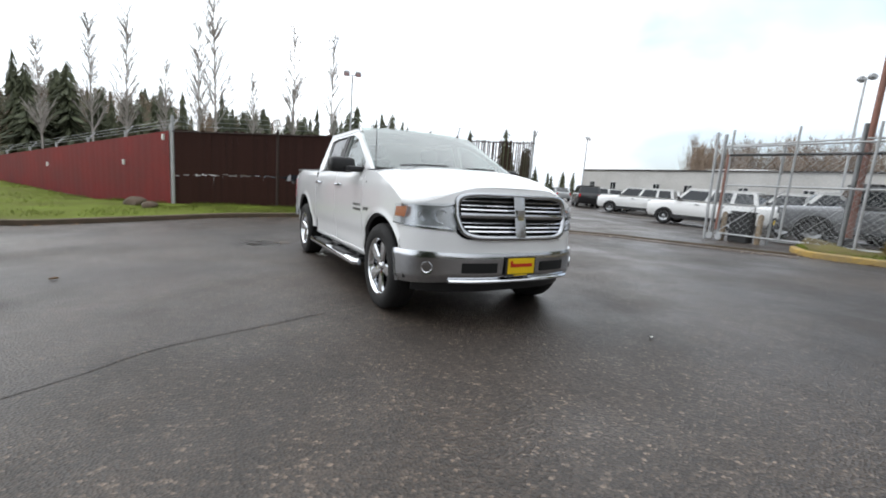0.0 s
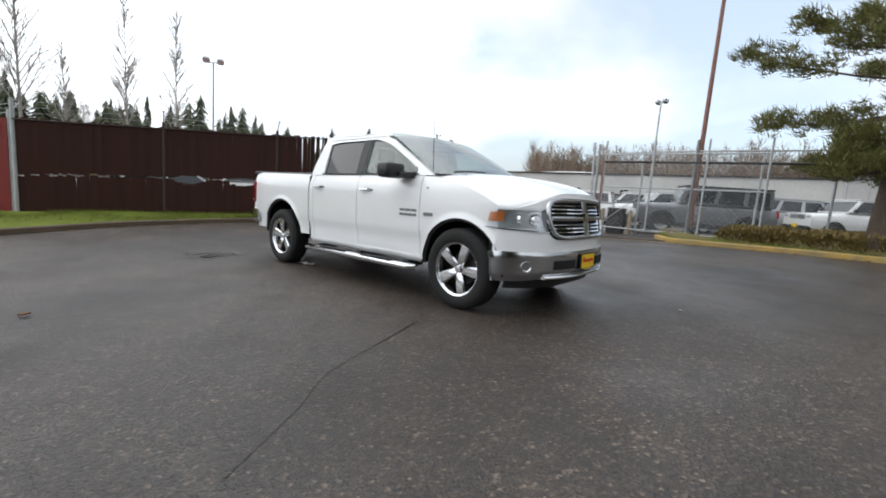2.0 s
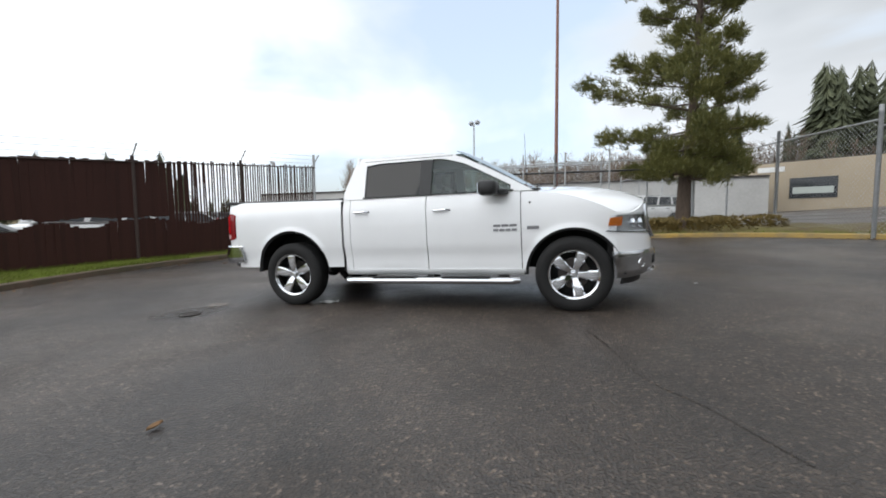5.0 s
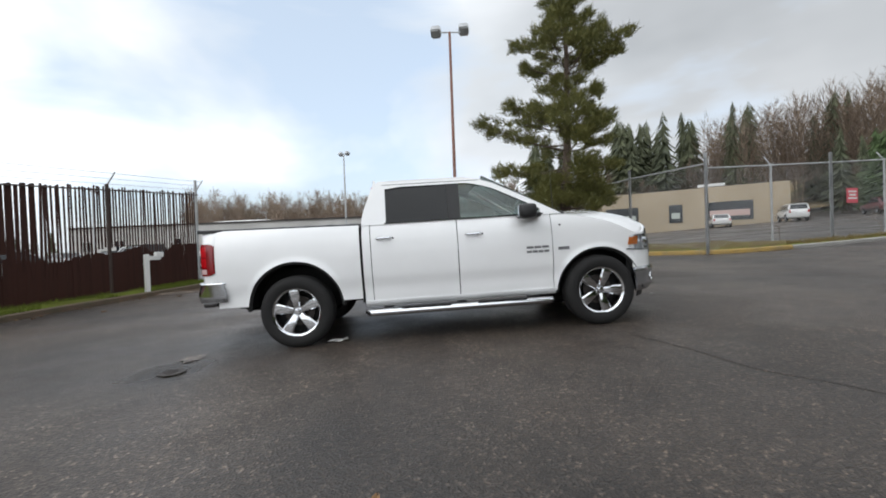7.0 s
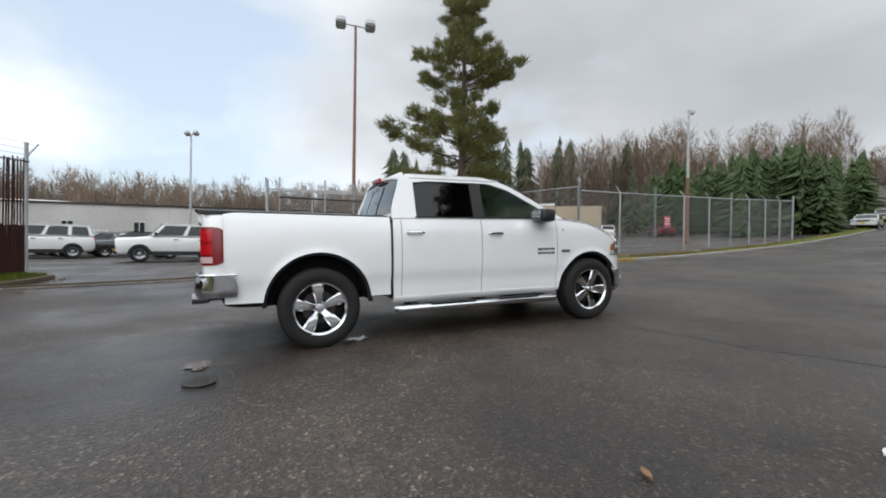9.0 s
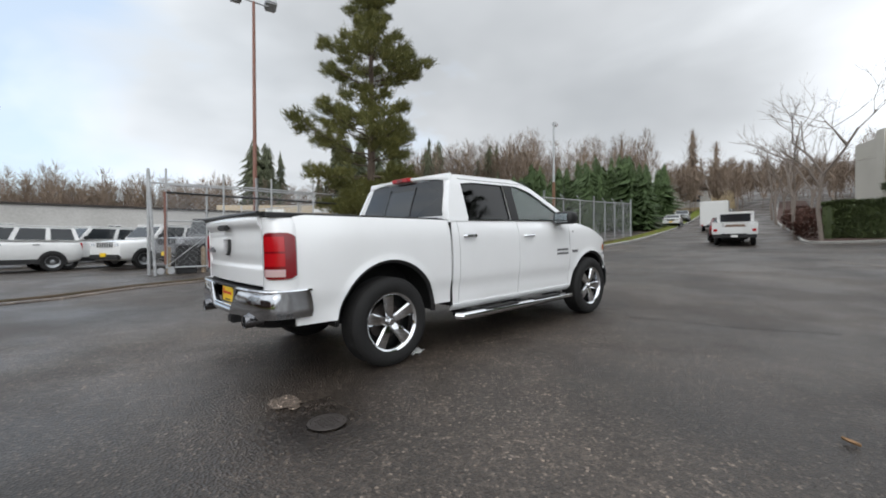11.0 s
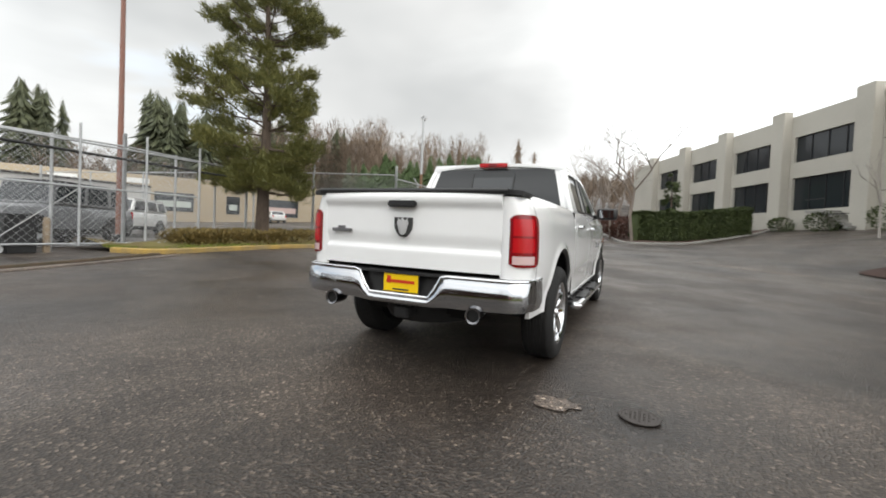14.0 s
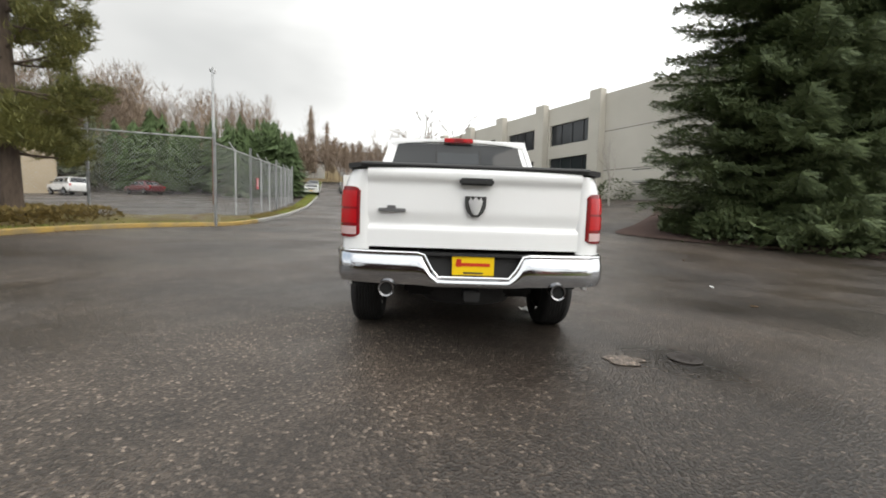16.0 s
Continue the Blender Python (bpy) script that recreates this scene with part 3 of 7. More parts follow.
BELT = 1.345
for s in (-1, 1):
    side_panel("fender", 1.215, 2.20, 0.47, lambda x: shoulder_z(x), s)
    side_panel("front_door", 0.105, 1.205, 0.47, lambda x: BELT, s)
    side_panel("rear_door", -0.90, 0.095, 0.47, lambda x: BELT, s)
    side_panel("cab_corner", -1.0, -0.908, 0.47, lambda x: BELT, s)
    side_panel("bed_side", -2.66, -1.03, 0.505, lambda x: 1.352 + 0.035 * (-1.03 - x) / 1.67, s)
    # rocker below the doors
    part("rocker", patch(lambda u, v: (-1.0 + 2.25 * u, s * (0.955 - 0.05 * (1 - v) ** 2), 0.40 + 0.075 * v), 10, 4, 0.02, (0, -s, 0)), PAINT, TRUCK)

    # upper cab with window openings
    def roof_line(x):
        if x > 0.22:
            t = (x - 0.22) / 1.13
            return 1.862 - 0.515 * (0.40 * t + 0.60 * t * t if t < 0.3 else 0.174 + 0.826 * (t - 0.3) / 0.7 * (0.93 + 0.07 * (t - 0.3) / 0.7))
        if x < -0.80:
            t = (-0.80 - x) / 0.2
            return 1.865 - 0.10 * t * t
        return 1.865

    def cab_y(z):
        return 0.938 - (z - BELT) * 0.31 - 0.10 * max(0.0, z - 1.72) ** 1.5 * 8 * 0.2

    def win_top(x):
        return min(1.785 - 0.02 * step(-0.5, -0.72, x), roof_line(x) - 0.068)
    bm = bmesh.new()
    xs = [-1.0, -0.95, -0.9, -0.86, -0.82, -0.78, -0.74, -0.715] + [-0.68 + 0.05 * i for i in range(14)] + [0.02, 0.085, 0.15] + [0.2 + 0.05 * i for i in range(24)]
    sill = 1.362

    def quad_strip(xa, xb, za, zb, n=5):
        for k in range(n):
            f = []
            for x, z0, z1, q in ((xa, *za, k), (xb, *zb, k), (xb, *zb, k + 1), (xa, *za, k + 1)):
                z = z0 + (z1 - z0) * q / n
                f.append(bm.verts.new((x + 0.13 * step(1.36, 1.86, z) * max(0.0, min(1.0, (-0.74 - x) / 0.26)), s * cab_y(z), z)))
            bm.faces.new(f)
    for xa, xb in zip(xs, xs[1:]):
        mid = (xa + xb) / 2
        rear_w, front_w = -0.715 < mid < 0.02, 0.15 < mid < 1.12
        if rear_w or front_w:
            quad_strip(xa, xb, (BELT, sill), (BELT, sill), 1)
            quad_strip(xa, xb, (max(sill, win_top(xa)), roof_line(xa)), (max(sill, win_top(xb)), roof_line(xb)), 3)
        else:
            quad_strip(xa, xb, (BELT, max(BELT, roof_line(xa))), (BELT, max(BELT, roof_line(xb))))
    bmesh.ops.remove_doubles(bm, verts=bm.verts, dist=0.0015)
    ret = bmesh.ops.extrude_face_region(bm, geom=bm.faces[:])
    bmesh.ops.translate(bm, vec=(0, -s * 0.045, 0), verts=[v for v in ret["geom"] if isinstance(v, bmesh.types.BMVert)])
    part("cab_frame", bm, PAINT, TRUCK, angle=45)

    # side glass, black pillar cover and seals
    def glass(x0, x1, n):
        def fn(u, v):
            x = x0 + (x1 - x0) * u
            z = sill - 0.01 + (max(sill + 0.004, win_top(x) + 0.012) - sill + 0.01) * v
            return (x, s * (cab_y(z) - 0.022), z)
        return patch(fn, n, 5, 0.005, (0, -s, 0))
    part("rear_door_window", glass(-0.73, 0.03, 14), TINT, TRUCK, "dark tinted window glass")
    part("front_door_window", glass(0.14, 1.13, 18), CLEAR, TRUCK, "lightly tinted window glass")
    part("pillar_cover", patch(lambda u, v: (0.012 + 0.145 * u, s * (cab_y(sill + 0.425 * v) + 0.003), sill + 0.425 * v), 2, 6, 0.01, (0, -s, 0)), BLACK, TRUCK, "black door pillar cover")
    part("window_seal", patch(lambda u, v: (-0.73 + 1.86 * u, s * (cab_y(BELT) + 0.004), BELT + 0.004 + 0.016 * v), 6, 1, 0.01, (0, -s, 0)), BLACK, TRUCK, "black window seal")
    # seams between roof rail and doors
    part("door_seam", patch(lambda u, v: (-0.745 + 1.15 * u, s * (cab_y(1.815) + 0.002), 1.812 + 0.006 * v), 6, 1, 0.004, (0, -s, 0)), VOID, TRUCK)
    # door handles on recessed cups
    for hx, hz in ((-0.745, 1.182), (0.29, 1.166)):
        cup = part("handle_cup", patch(lambda u, v: (hx - 0.085 + 0.17 * u, s * (body_half(hx, 1.19) + 0.001), hz - 0.037 + 0.075 * v), 4, 4, 0.004, (0, -s, 0)), PAINT, TRUCK)
        bm = bmesh.new()
        w = body_half(hx, 1.19)
        tube(bm, [(hx - 0.095, s * (w + 0.006), hz), (hx - 0.075, s * (w + 0.034), hz + 0.002), (hx + 0.06, s * (w + 0.036), hz + 0.004), (hx + 0.085, s * (w + 0.006), hz + 0.003)], [0.012, 0.017, 0.017, 0.012], 8)
        part("door_handle", bm, CHROME, TRUCK, "chrome door handle")
        part("keyhole", rod((hx + 0.10, s * (w + 0.004), hz), (hx + 0.10, s * (w - 0.01), hz), 0.013), BLACK, TRUCK)
    # lettering bars on the door and marker badge on the fender
    for row, zc in ((0, 0.965), (1, 0.915)):
        for k in range(4 if row else 3):
            n, wid = (4, 0.058) if row else (3, 0.08)
            x0 = 0.90 + k * (0.275 / n)
            part("letter_bar", patch(lambda u, v: (x0 + wid * u, s * (body_half(x0, zc) + 0.004), zc - 0.013 + 0.027 * v), 1, 1, 0.006, (0, -s, 0)), BADGE, TRUCK, "grey raised lettering bar")
    part("fender_badge", patch(lambda u, v: (1.275 + 0.13 * u, s * (body_half(1.33, 0.935) + 0.006), 0.917 + 0.035 * v), 2, 1, 0.01, (0, -s, 0)), BADGE, TRUCK, "small dark badge")
    # wheel well liner, its shade put into the near-black colour, and arch lip
    for a, az in ARCH_Z.items():
        part("wheel_well", patch(lambda u, v: (a - (ARCH_R[a] + 0.004) * math.cos(math.pi * u), s * (0.945 - 0.42 * v), az + (ARCH_R[a] + 0.004) * math.sin(math.pi * u)), 24, 2, 0.01), VOID, TRUCK, "wheel well liner with shade in its black colour")
        part("arch_lip", patch(lambda u, v: (a - (ARCH_R[a] - 0.03 * v) * math.cos(math.pi * u), s * (body_half(a - ARCH_R[a] * math.cos(math.pi * u), az + ARCH_R[a] * math.sin(math.pi * u)) - 0.006 - 0.02 * v), az + (ARCH_R[a] - 0.03 * v) * math.sin(math.pi * u)), 28, 2, 0.012, (0, -s, 0)), BLACK, TRUCK, "black wheel arch lip")
    part("mud_guard", boxed((-2.33, s * 0.82 - 0.12, 0.47), (-2.295, s * 0.82 + 0.12, 0.70), 0.01), BLACK, TRUCK)
    # mirror
    mir = part("side_mirror", pod((0.885, s * 1.12, 1.385), (0.105, 0.14, 0.083), 0.45), BLACK, TRUCK, "black door mirror housing")
    part("mirror_glass", patch(lambda u, v: (0.777, s * (1.03 + 0.18 * u), 1.33 + 0.11 * v), 1, 1, 0.004, (1, 0, 0)), MIRROR, mir, "silvery mirror glass")
    part("mirror_arm", pod((0.99, s * 0.99, 1.345), (0.09, 0.12, 0.032), 0.5), BLACK, mir)
    # chrome side step with black pads and brackets
    bm = bmesh.new()
    tube(bm, [(-0.98, s * 0.98, 0.345), (-0.94, s * 1.03, 0.345), (1.12, s * 1.03, 0.345), (1.17, s * 0.98, 0.345)], [0.036, 0.04, 0.04, 0.036], 12)
    board = part("side_step", bm, CHROME, TRUCK, "chrome oval side step")
    part("step_deck", boxed((-0.94, min(s * 0.88, s * 1.03), 0.335), (1.12, max(s * 0.88, s * 1.03), 0.372), 0.008), BLACK, board)
    for c0, c1 in ((-0.60, -0.02), (0.28, 0.86)):
        part("step_pad", boxed((c0, min(s * 0.95, s * 1.062), 0.362), (c1, max(s * 0.95, s * 1.062), 0.392), 0.01), BLACK_SHEET, board, "ribbed black tread pad")
    for bx in (-0.75, 0.12, 0.98):
        part("step_bracket", boxed((bx - 0.05, min(s * 0.70, s * 0.95), 0.33), (bx + 0.05, max(s * 0.70, s * 0.95), 0.40), 0.01), BLACK, board)

# gap filler, chassis and underbody, with their shade put into a near-black colour
part("cab_gap", box(boxed((-1.03, -0.955, 0.46), (-1.0, 0.955, 1.33)), (-1.03, -0.9, 1.3), (-1.0, 0.9, 1.36)), VOID, TRUCK, "box filling the gap between cab and bed with painted shade")
part("chassis", box(box(boxed((-2.65, -0.50, 0.43), (2.3, 0.50, 0.62), 0.03), (-2.6, -0.60, 0.55), (1.2, 0.60, 0.90)), (1.3, -0.55, 0.5), (2.38, 0.55, 1.0)), VOID, TRUCK, "frame and underbody with shade in their dark colour")
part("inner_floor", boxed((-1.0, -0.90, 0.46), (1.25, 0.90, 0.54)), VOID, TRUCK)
part("rear_axle", tube(bmesh.new(), [(RA, -0.8, 0.40), (RA, -0.12, 0.40), (RA, 0.0, 0.40), (RA, 0.12, 0.40), (RA, 0.8, 0.40)], [0.05, 0.06, 0.15, 0.06, 0.05], 12), BLACK, TRUCK)
part("spare_tyre", lathe([(0.12, 0.36), (0.36, 0.33), (0.40, 0.40), (0.40, 0.48), (0.36, 0.55), (0.12, 0.52)], 28, "Z"), RUBBER, TRUCK).location = (-2.36, 0, 0.05)


# hood with centre bulge
def hood(u, v):
    y = (2 * v - 1) * 0.95
    nx = nose_normal(y)[0]
    xe = nose_x(y) - 0.072 * nx * nx - 0.008
    x0 = 1.315 + 0.085 * (1 - (y / 0.95) ** 2)
    x = x0 + (xe - x0) * u
    k = abs(2 * v - 1)
    wide = body_half(x, shoulder_z(x)) - 0.004
    yy = (2 * v - 1) * wide
    z = shoulder_z(x) + (hood_z(x) - shoulder_z(x)) * (1 - k ** 3.4) + 0.032 * (1 - k ** 3)
    z += 0.012 * step(0.62, 0.50, k) * (1 - 0.6 * u)
    z -= 0.022 * step(0.86, 1.0, u) * (1 - k ** 2)
    return (x, yy, z)


part("hood", patch(hood, 26, 36, 0.025, (0, 0, -1)), PAINT, TRUCK, angle=50)


def skin(off, lean):
    """The nose's skin at half-width y and height z."""
    def at(y, z):
        nx, ny = nose_normal(y)
        back = off - lean * max(0.0, z - 0.80) * nx * nx
        return (nose_x(y) + back * nx, y + back * ny, z)
    return at


nose = skin(0.0, 0.20)
part("fascia", patch(lambda u, v: nose(0.958 * math.sin(math.pi * (u - 0.5)), 0.632 + (0.135 + 0.10 * step(0.36, 0.50, abs(2 * u - 1))) * v), 56, 6, 0.03, (-1, 0, 0)), PAINT, TRUCK, "white bumper-top panel below the grille")
def header(u, v):
    """The strip between the hood's edge and the lamps and grille."""
    y = 0.957 * math.sin(math.pi * (u - 0.5))
    low = 1.035 + 0.10 * (1 - step(0.56, 0.66, abs(y)))
    high = hood(1.0, (y / 0.957 + 1) / 2)[2] - 0.008
    return nose(y, low + (max(high, low + 0.01) - low) * v)


part("header_panel", patch(header, 48, 3, 0.08, (-1, 0, 0)), PAINT, TRUCK)
# near-black sheet, painted as the shade behind the nose openings
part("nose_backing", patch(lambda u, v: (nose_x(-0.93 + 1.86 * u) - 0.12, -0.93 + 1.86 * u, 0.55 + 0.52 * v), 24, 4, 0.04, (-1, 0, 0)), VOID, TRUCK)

# grille: chrome surround, cross bars and slats
GT, GB, GW = 1.165, 0.765, 0.625
face = skin(0.022, 0.20)


def outline(k, inset):
    a = math.tau * k
    c, sn = math.cos(a), math.sin(a)
    w, h = GW - inset, (GT - GB) / 2 - inset * 0.85
    y = w * math.copysign(abs(c) ** 0.27, c)
    z = (GT + GB) / 2 + h * math.copysign(abs(sn) ** 0.34, sn)
    y *= 1 - 0.11 * (z < (GT + GB) / 2) * ((GT + GB) / 2 - z) / h
    return y, z


def surround(u, v):
    inset = 0.052 * v
    y, z = outline(u, inset)
    x, y, z = face(y, z)
    return (x + 0.016 * math.sin(math.pi * v) - 0.02 * v, y, z)


grille = part("grille", patch(surround, 72, 5, 0.02, (-1, 0, 0)), CHROME_SOFT, TRUCK, "chrome grille surround")
part("grille_mesh", patch(lambda u, v: (face(-0.58 + 1.16 * u, 0.80 + 0.335 * v)[0] - 0.055, -0.58 + 1.16 * u, 0.80 + 0.335 * v), 16, 2, 0.01, (-1, 0, 0)), VOID, grille, "black grille backing")
part("grille_bar", patch(lambda u, v: (face(0, 0.79 + 0.35 * v)[0] + 0.006 * math.sin(math.pi * u), -0.058 + 0.116 * u, 0.79 + 0.35 * v), 6, 6, 0.04, (-1, 0, 0)), CHROME_SOFT, grille, "broad chrome centre bar")
part("grille_bar", patch(lambda u, v: (face(-0.57 + 1.14 * u, 0.965)[0] - 0.004 + 0.008 * math.sin(math.pi * v), -0.57 + 1.14 * u, 0.948 + 0.042 * v), 20, 4, 0.04, (-1, 0, 0)), CHROME_SOFT, grille, "chrome cross bar")
for half_side in (-1, 1):
    for z in (0.838, 0.874, 0.910, 1.020, 1.056, 1.092):
        part("slat", patch(lambda u, v: (face(half_side * (0.06 + 0.485 * u), z)[0] - 0.016 - 0.010 * v, half_side * (0.06 + 0.50 * u), z - 0.005 + 0.010 * v), 8, 1, 0.012, (-1, 0, 0)), CHROME, grille)
part("emblem", patch(lambda u, v: (face(0, 1.0)[0] + 0.018, (-0.045 + 0.09 * u) * (0.6 + 0.4 * v), 0.925 + 0.10 * v), 3, 3, 0.02, (-1, 0, 0)), CHROME, grille, "plain chrome shield emblem")

# headlights
for s in (-1, 1):
    def lamp(off):
        def fn(u, v):
            lo = 0.832 + 0.035 * u
            hi = 1.062 - 0.012 * u - 0.02 * u * u
            q = u * (1.0 - 0.10 * v)
            y = s * (0.605 + 0.373 * (1 - (1 - q) ** 2))
            x, yy, z = skin(off, 0.20)(y, lo + (hi - lo) * v)
            return (x, yy, z)
        return fn
    unit = part("headlight", patch(lamp(-0.035), 12, 6, 0.02, (-1, 0, 0)), plain("lamp_reflector", (0.80, 0.81, 0.83), 0.22, 0.65), TRUCK, "headlight with chrome reflector")
    part("lamp_housing", patch(lambda u, v: lamp(-0.060)(-0.03 + 1.10 * u, -0.12 + 1.24 * v), 14, 6, 0.03, (-1, 0, 0)), PAINT, unit)
    part("headlight_lens", patch(lamp(0.012), 16, 6, 0.006, (-1, 0, 0)), LENS, unit, "clear headlight lens")
    part("lamp_frame", patch(lambda u, v: (lambda p: (p[0] + 0.004, p[1], p[2]))(lamp(0.006)(u, v * 0.06)), 12, 1, 0.03, (-1, 0, 0)), CHROME_SOFT, unit)
    for yy, zz, r in ((0.70, 0.945, 0.055), (0.81, 0.95, 0.05)):
        part("bulb_bowl", lathe([(r * 0.2, -0.02), (r * 0.75, 0.0), (r, 0.03), (r * 1.06, 0.032), (r * 1.06, 0.0)], 20, caps=False), CHROME, unit).matrix_basis = pose(nose_x(yy) - 0.075, s * yy, zz, 0, 0, -90)
    part("side_marker", patch(lambda u, v: lamp(0.004)(0.70 + 0.24 * u, 0.36 + 0.50 * v), 5, 3, 0.02, (-1, 0, 0)), AMBER, unit, "amber side marker")

# front bumper
BT, BB = 0.652, 0.40


def front_bumper(u, v):
    y = 0.984 * math.sin(math.pi * (u - 0.5))
    k = abs(y) / 0.985
    bulge = 0.028 * step(0.0, 0.22, v) * (1 - 0.5 * step(0.85, 1.0, v)) - 0.012 * (1 - v)
    z = BB + (BT - BB) * v - 0.035 * (1 - v) * step(0.6, 1.0, k)
    nx, ny = nose_normal(y)
    x = nose_x(y) + (0.006 + bulge) * nx
    return (max(x, 2.20 - 0.03 * v), y + (0.004 + bulge) * ny, z)


bumper = part("front_bumper", patch(front_bumper, 64, 12, 0.02, (-1, 0, 0)), CHROME_SOFT, TRUCK, "broad chrome front bumper")
for c0, c1 in ((-0.56, -0.24), (0.24, 0.56)):
    part("air_intake", patch(lambda u, v: (nose_x(c0 + (c1 - c0) * u) + 0.037, c0 + (c1 - c0) * u, 0.485 + 0.085 * v), 6, 2, 0.02, (-1, 0, 0)), VOID, bumper, "black air intake slot")
part("lower_lip", patch(lambda u, v: (nose_x(-0.66 + 1.32 * u) + 0.035 + 0.012 * math.sin(math.pi * v), -0.66 + 1.32 * u, 0.395 + 0.03 * v), 24, 4, 0.05, (-1, 0, 0)), CHROME, bumper, "bright chrome lower lip")
part("air_dam", patch(lambda u, v: (nose_x(-0.86 + 1.72 * u) - 0.12 + 0.03 * v, -0.86 + 1.72 * u, 0.29 + 0.13 * v), 24, 3, 0.02, (-1, 0, 0)), BLACK, bumper, "black air dam")
for s in (-1, 1):
    part("fog_light", lathe([(0.010, 0.016), (0.030, 0.010), (0.042, -0.004), (0.052, -0.006), (0.056, 0.004)], 24, caps=False), CHROME, bumper, "round fog light").matrix_basis = pose(nose_x(0.80) + 0.024, s * 0.815, 0.515, 0, 0, 90 + s * 42)
plate = part("front_plate", boxed((2.682, -0.165, 0.455), (2.696, 0.165, 0.625), 0.004), DARK_INK, TRUCK, "black plate frame")
part("plate_face", boxed((2.696, -0.145, 0.475), (2.70, 0.145, 0.612)), YELLOW, plate, "yellow dealer plate")
part("plate_script", boxed((2.70, -0.12, 0.535), (2.703, 0.12, 0.565), 0.001), RED_INK, plate, "red script bar")
part("plate_script", boxed((2.70, -0.12, 0.55), (2.703, -0.095, 0.59), 0.001), RED_INK, plate, "red script bar")
part("plate_line", boxed((2.696, -0.07, 0.459), (2.70, 0.07, 0.468)), YELLOW, plate, "yellow lettering bar")

# roof, windshield, rear window
part("roof", patch(lambda u, v: (-0.86 + 1.30 * u + 0.05 * (1 - (2 * v - 1) ** 2) * (2 * u - 1), (2 * v - 1) * 0.775,
                                  1.858 + 0.05 * (1 - abs(2 * v - 1) ** 2.6) - 0.03 * step(0.8, 1.0, u) - 0.035 * step(0.16, 0.0, u)), 16, 24, 0.03, (0, 0, -1)), PAINT, TRUCK, angle=50)


def screen(u, v):
    k = 2 * u - 1
    y = k * (0.895 - 0.13 * v)
    bow = 1 - k * k
    x = 1.315 - 0.865 * v + bow * (0.09 - 0.04 * v)
    z = 1.372 + 0.495 * (v - 0.10 * v * (v - 1)) + bow * 0.025 * v
    return (x, y, z)


part("windshield", patch(screen, 20, 10, 0.006, (0, 0, -1)), SCREEN, TRUCK, "clear windshield glass")
part("cowl", patch(lambda u, v: (lambda p: (p[0] + 0.08 - 0.10 * v, p[1], p[2] - 0.006))(screen(u, 0.0)), 20, 2, 0.02, (0, 0, -1)), BLACK, TRUCK, "black cowl below the windshield")
for y0, y1 in ((-0.62, -0.05), (0.02, 0.60)):
    bm = bmesh.new()
    a, b = Vector(screen((y0 / 0.885 + 1) / 2, 0.02)), Vector(screen((y1 / 0.87 + 1) / 2, 0.05))
    tube(bm, [a + Vector((0.03, 0, 0.02)), a.lerp(b, 0.5) + Vector((0.02, 0, 0.035)), b + Vector((0.012, 0, 0.03))], 0.009, 6)
    part("wiper", bm, BLACK, TRUCK, "black wiper arm")


def rear_wall(y, z):
    return (-1.0 + 0.13 * step(1.36, 1.86, z) + 0.02 * (y / 0.8) ** 2, y, z)


part("cab_back", patch(lambda u, v: rear_wall((2 * u - 1) * (0.935 - 0.30 * max(0, 0.5 + 1.375 * v - BELT)), 0.5 + 1.375 * v), 16, 24, 0.03, (1, 0, 0)), PAINT, TRUCK)
rw = part("rear_window", patch(lambda u, v: (lambda p: (p[0] - 0.008, p[1], p[2]))(rear_wall((2 * u - 1) * (0.80 - 0.11 * v), 1.405 + 0.415 * v)), 12, 6, 0.006, (1, 0, 0)), plain("black_glass", (0.02, 0.022, 0.024), 0.04), TRUCK, "dark tinted rear window")
part("slider_frame", patch(lambda u, v: (lambda p: (p[0] - 0.012, p[1], p[2]))(rear_wall(-0.24 + 0.48 * u, 1.42 + 0.30 * v)), 4, 3, 0.004, (1, 0, 0)), plain("slider_glass", (0.04, 0.044, 0.048), 0.05), rw, "sliding middle pane")
for yb in (-0.25, 0.25):
    part("slider_bar", patch(lambda u, v: (lambda p: (p[0] - 0.016, p[1], p[2]))(rear_wall(yb - 0.008 + 0.016 * u, 1.42 + 0.34 * v)), 1, 3, 0.006, (1, 0, 0)), BLACK, rw)
brake = part("high_brake_light", boxed((-0.945, -0.165, 1.832), (-0.86, 0.165, 1.882), 0.01), RED_LENS, TRUCK, "red high-mounted brake light")
part("lamp_middle", boxed((-0.95, -0.05, 1.84), (-0.90, 0.05, 1.876), 0.004), RED_DEEP, brake)

# simple interior seen through the glass
part("dashboard", boxed((0.92, -0.82, 0.95), (1.38, 0.82, 1.34), 0.06), INTERIOR, TRUCK)
for y in (-0.40, 0.40):
    seat = part("front_seat", box(boxed((-0.02, y - 0.26, 0.75), (0.50, y + 0.26, 0.95), 0.05), (-0.10, y - 0.25, 0.9), (0.06, y + 0.25, 1.52), 0.06), INTERIOR, TRUCK)
    part("headrest", pod((-0.03, y, 1.63), (0.05, 0.13, 0.09), 0.6), INTERIOR, seat)
part("rear_seat", box(boxed((-0.86, -0.72, 0.72), (-0.35, 0.72, 0.92), 0.05), (-0.92, -0.72, 0.9), (-0.76, 0.72, 1.48), 0.06), INTERIOR, TRUCK)
bm = bmesh.new()
ring = [(0.72 + 0.06 * math.sin(a), 0.40 + 0.19 * math.cos(a), 1.27 + 0.18 * math.sin(a)) for a in [math.tau * k / 24 for k in range(25)]]
tube(bm, ring, 0.017, 8, False)
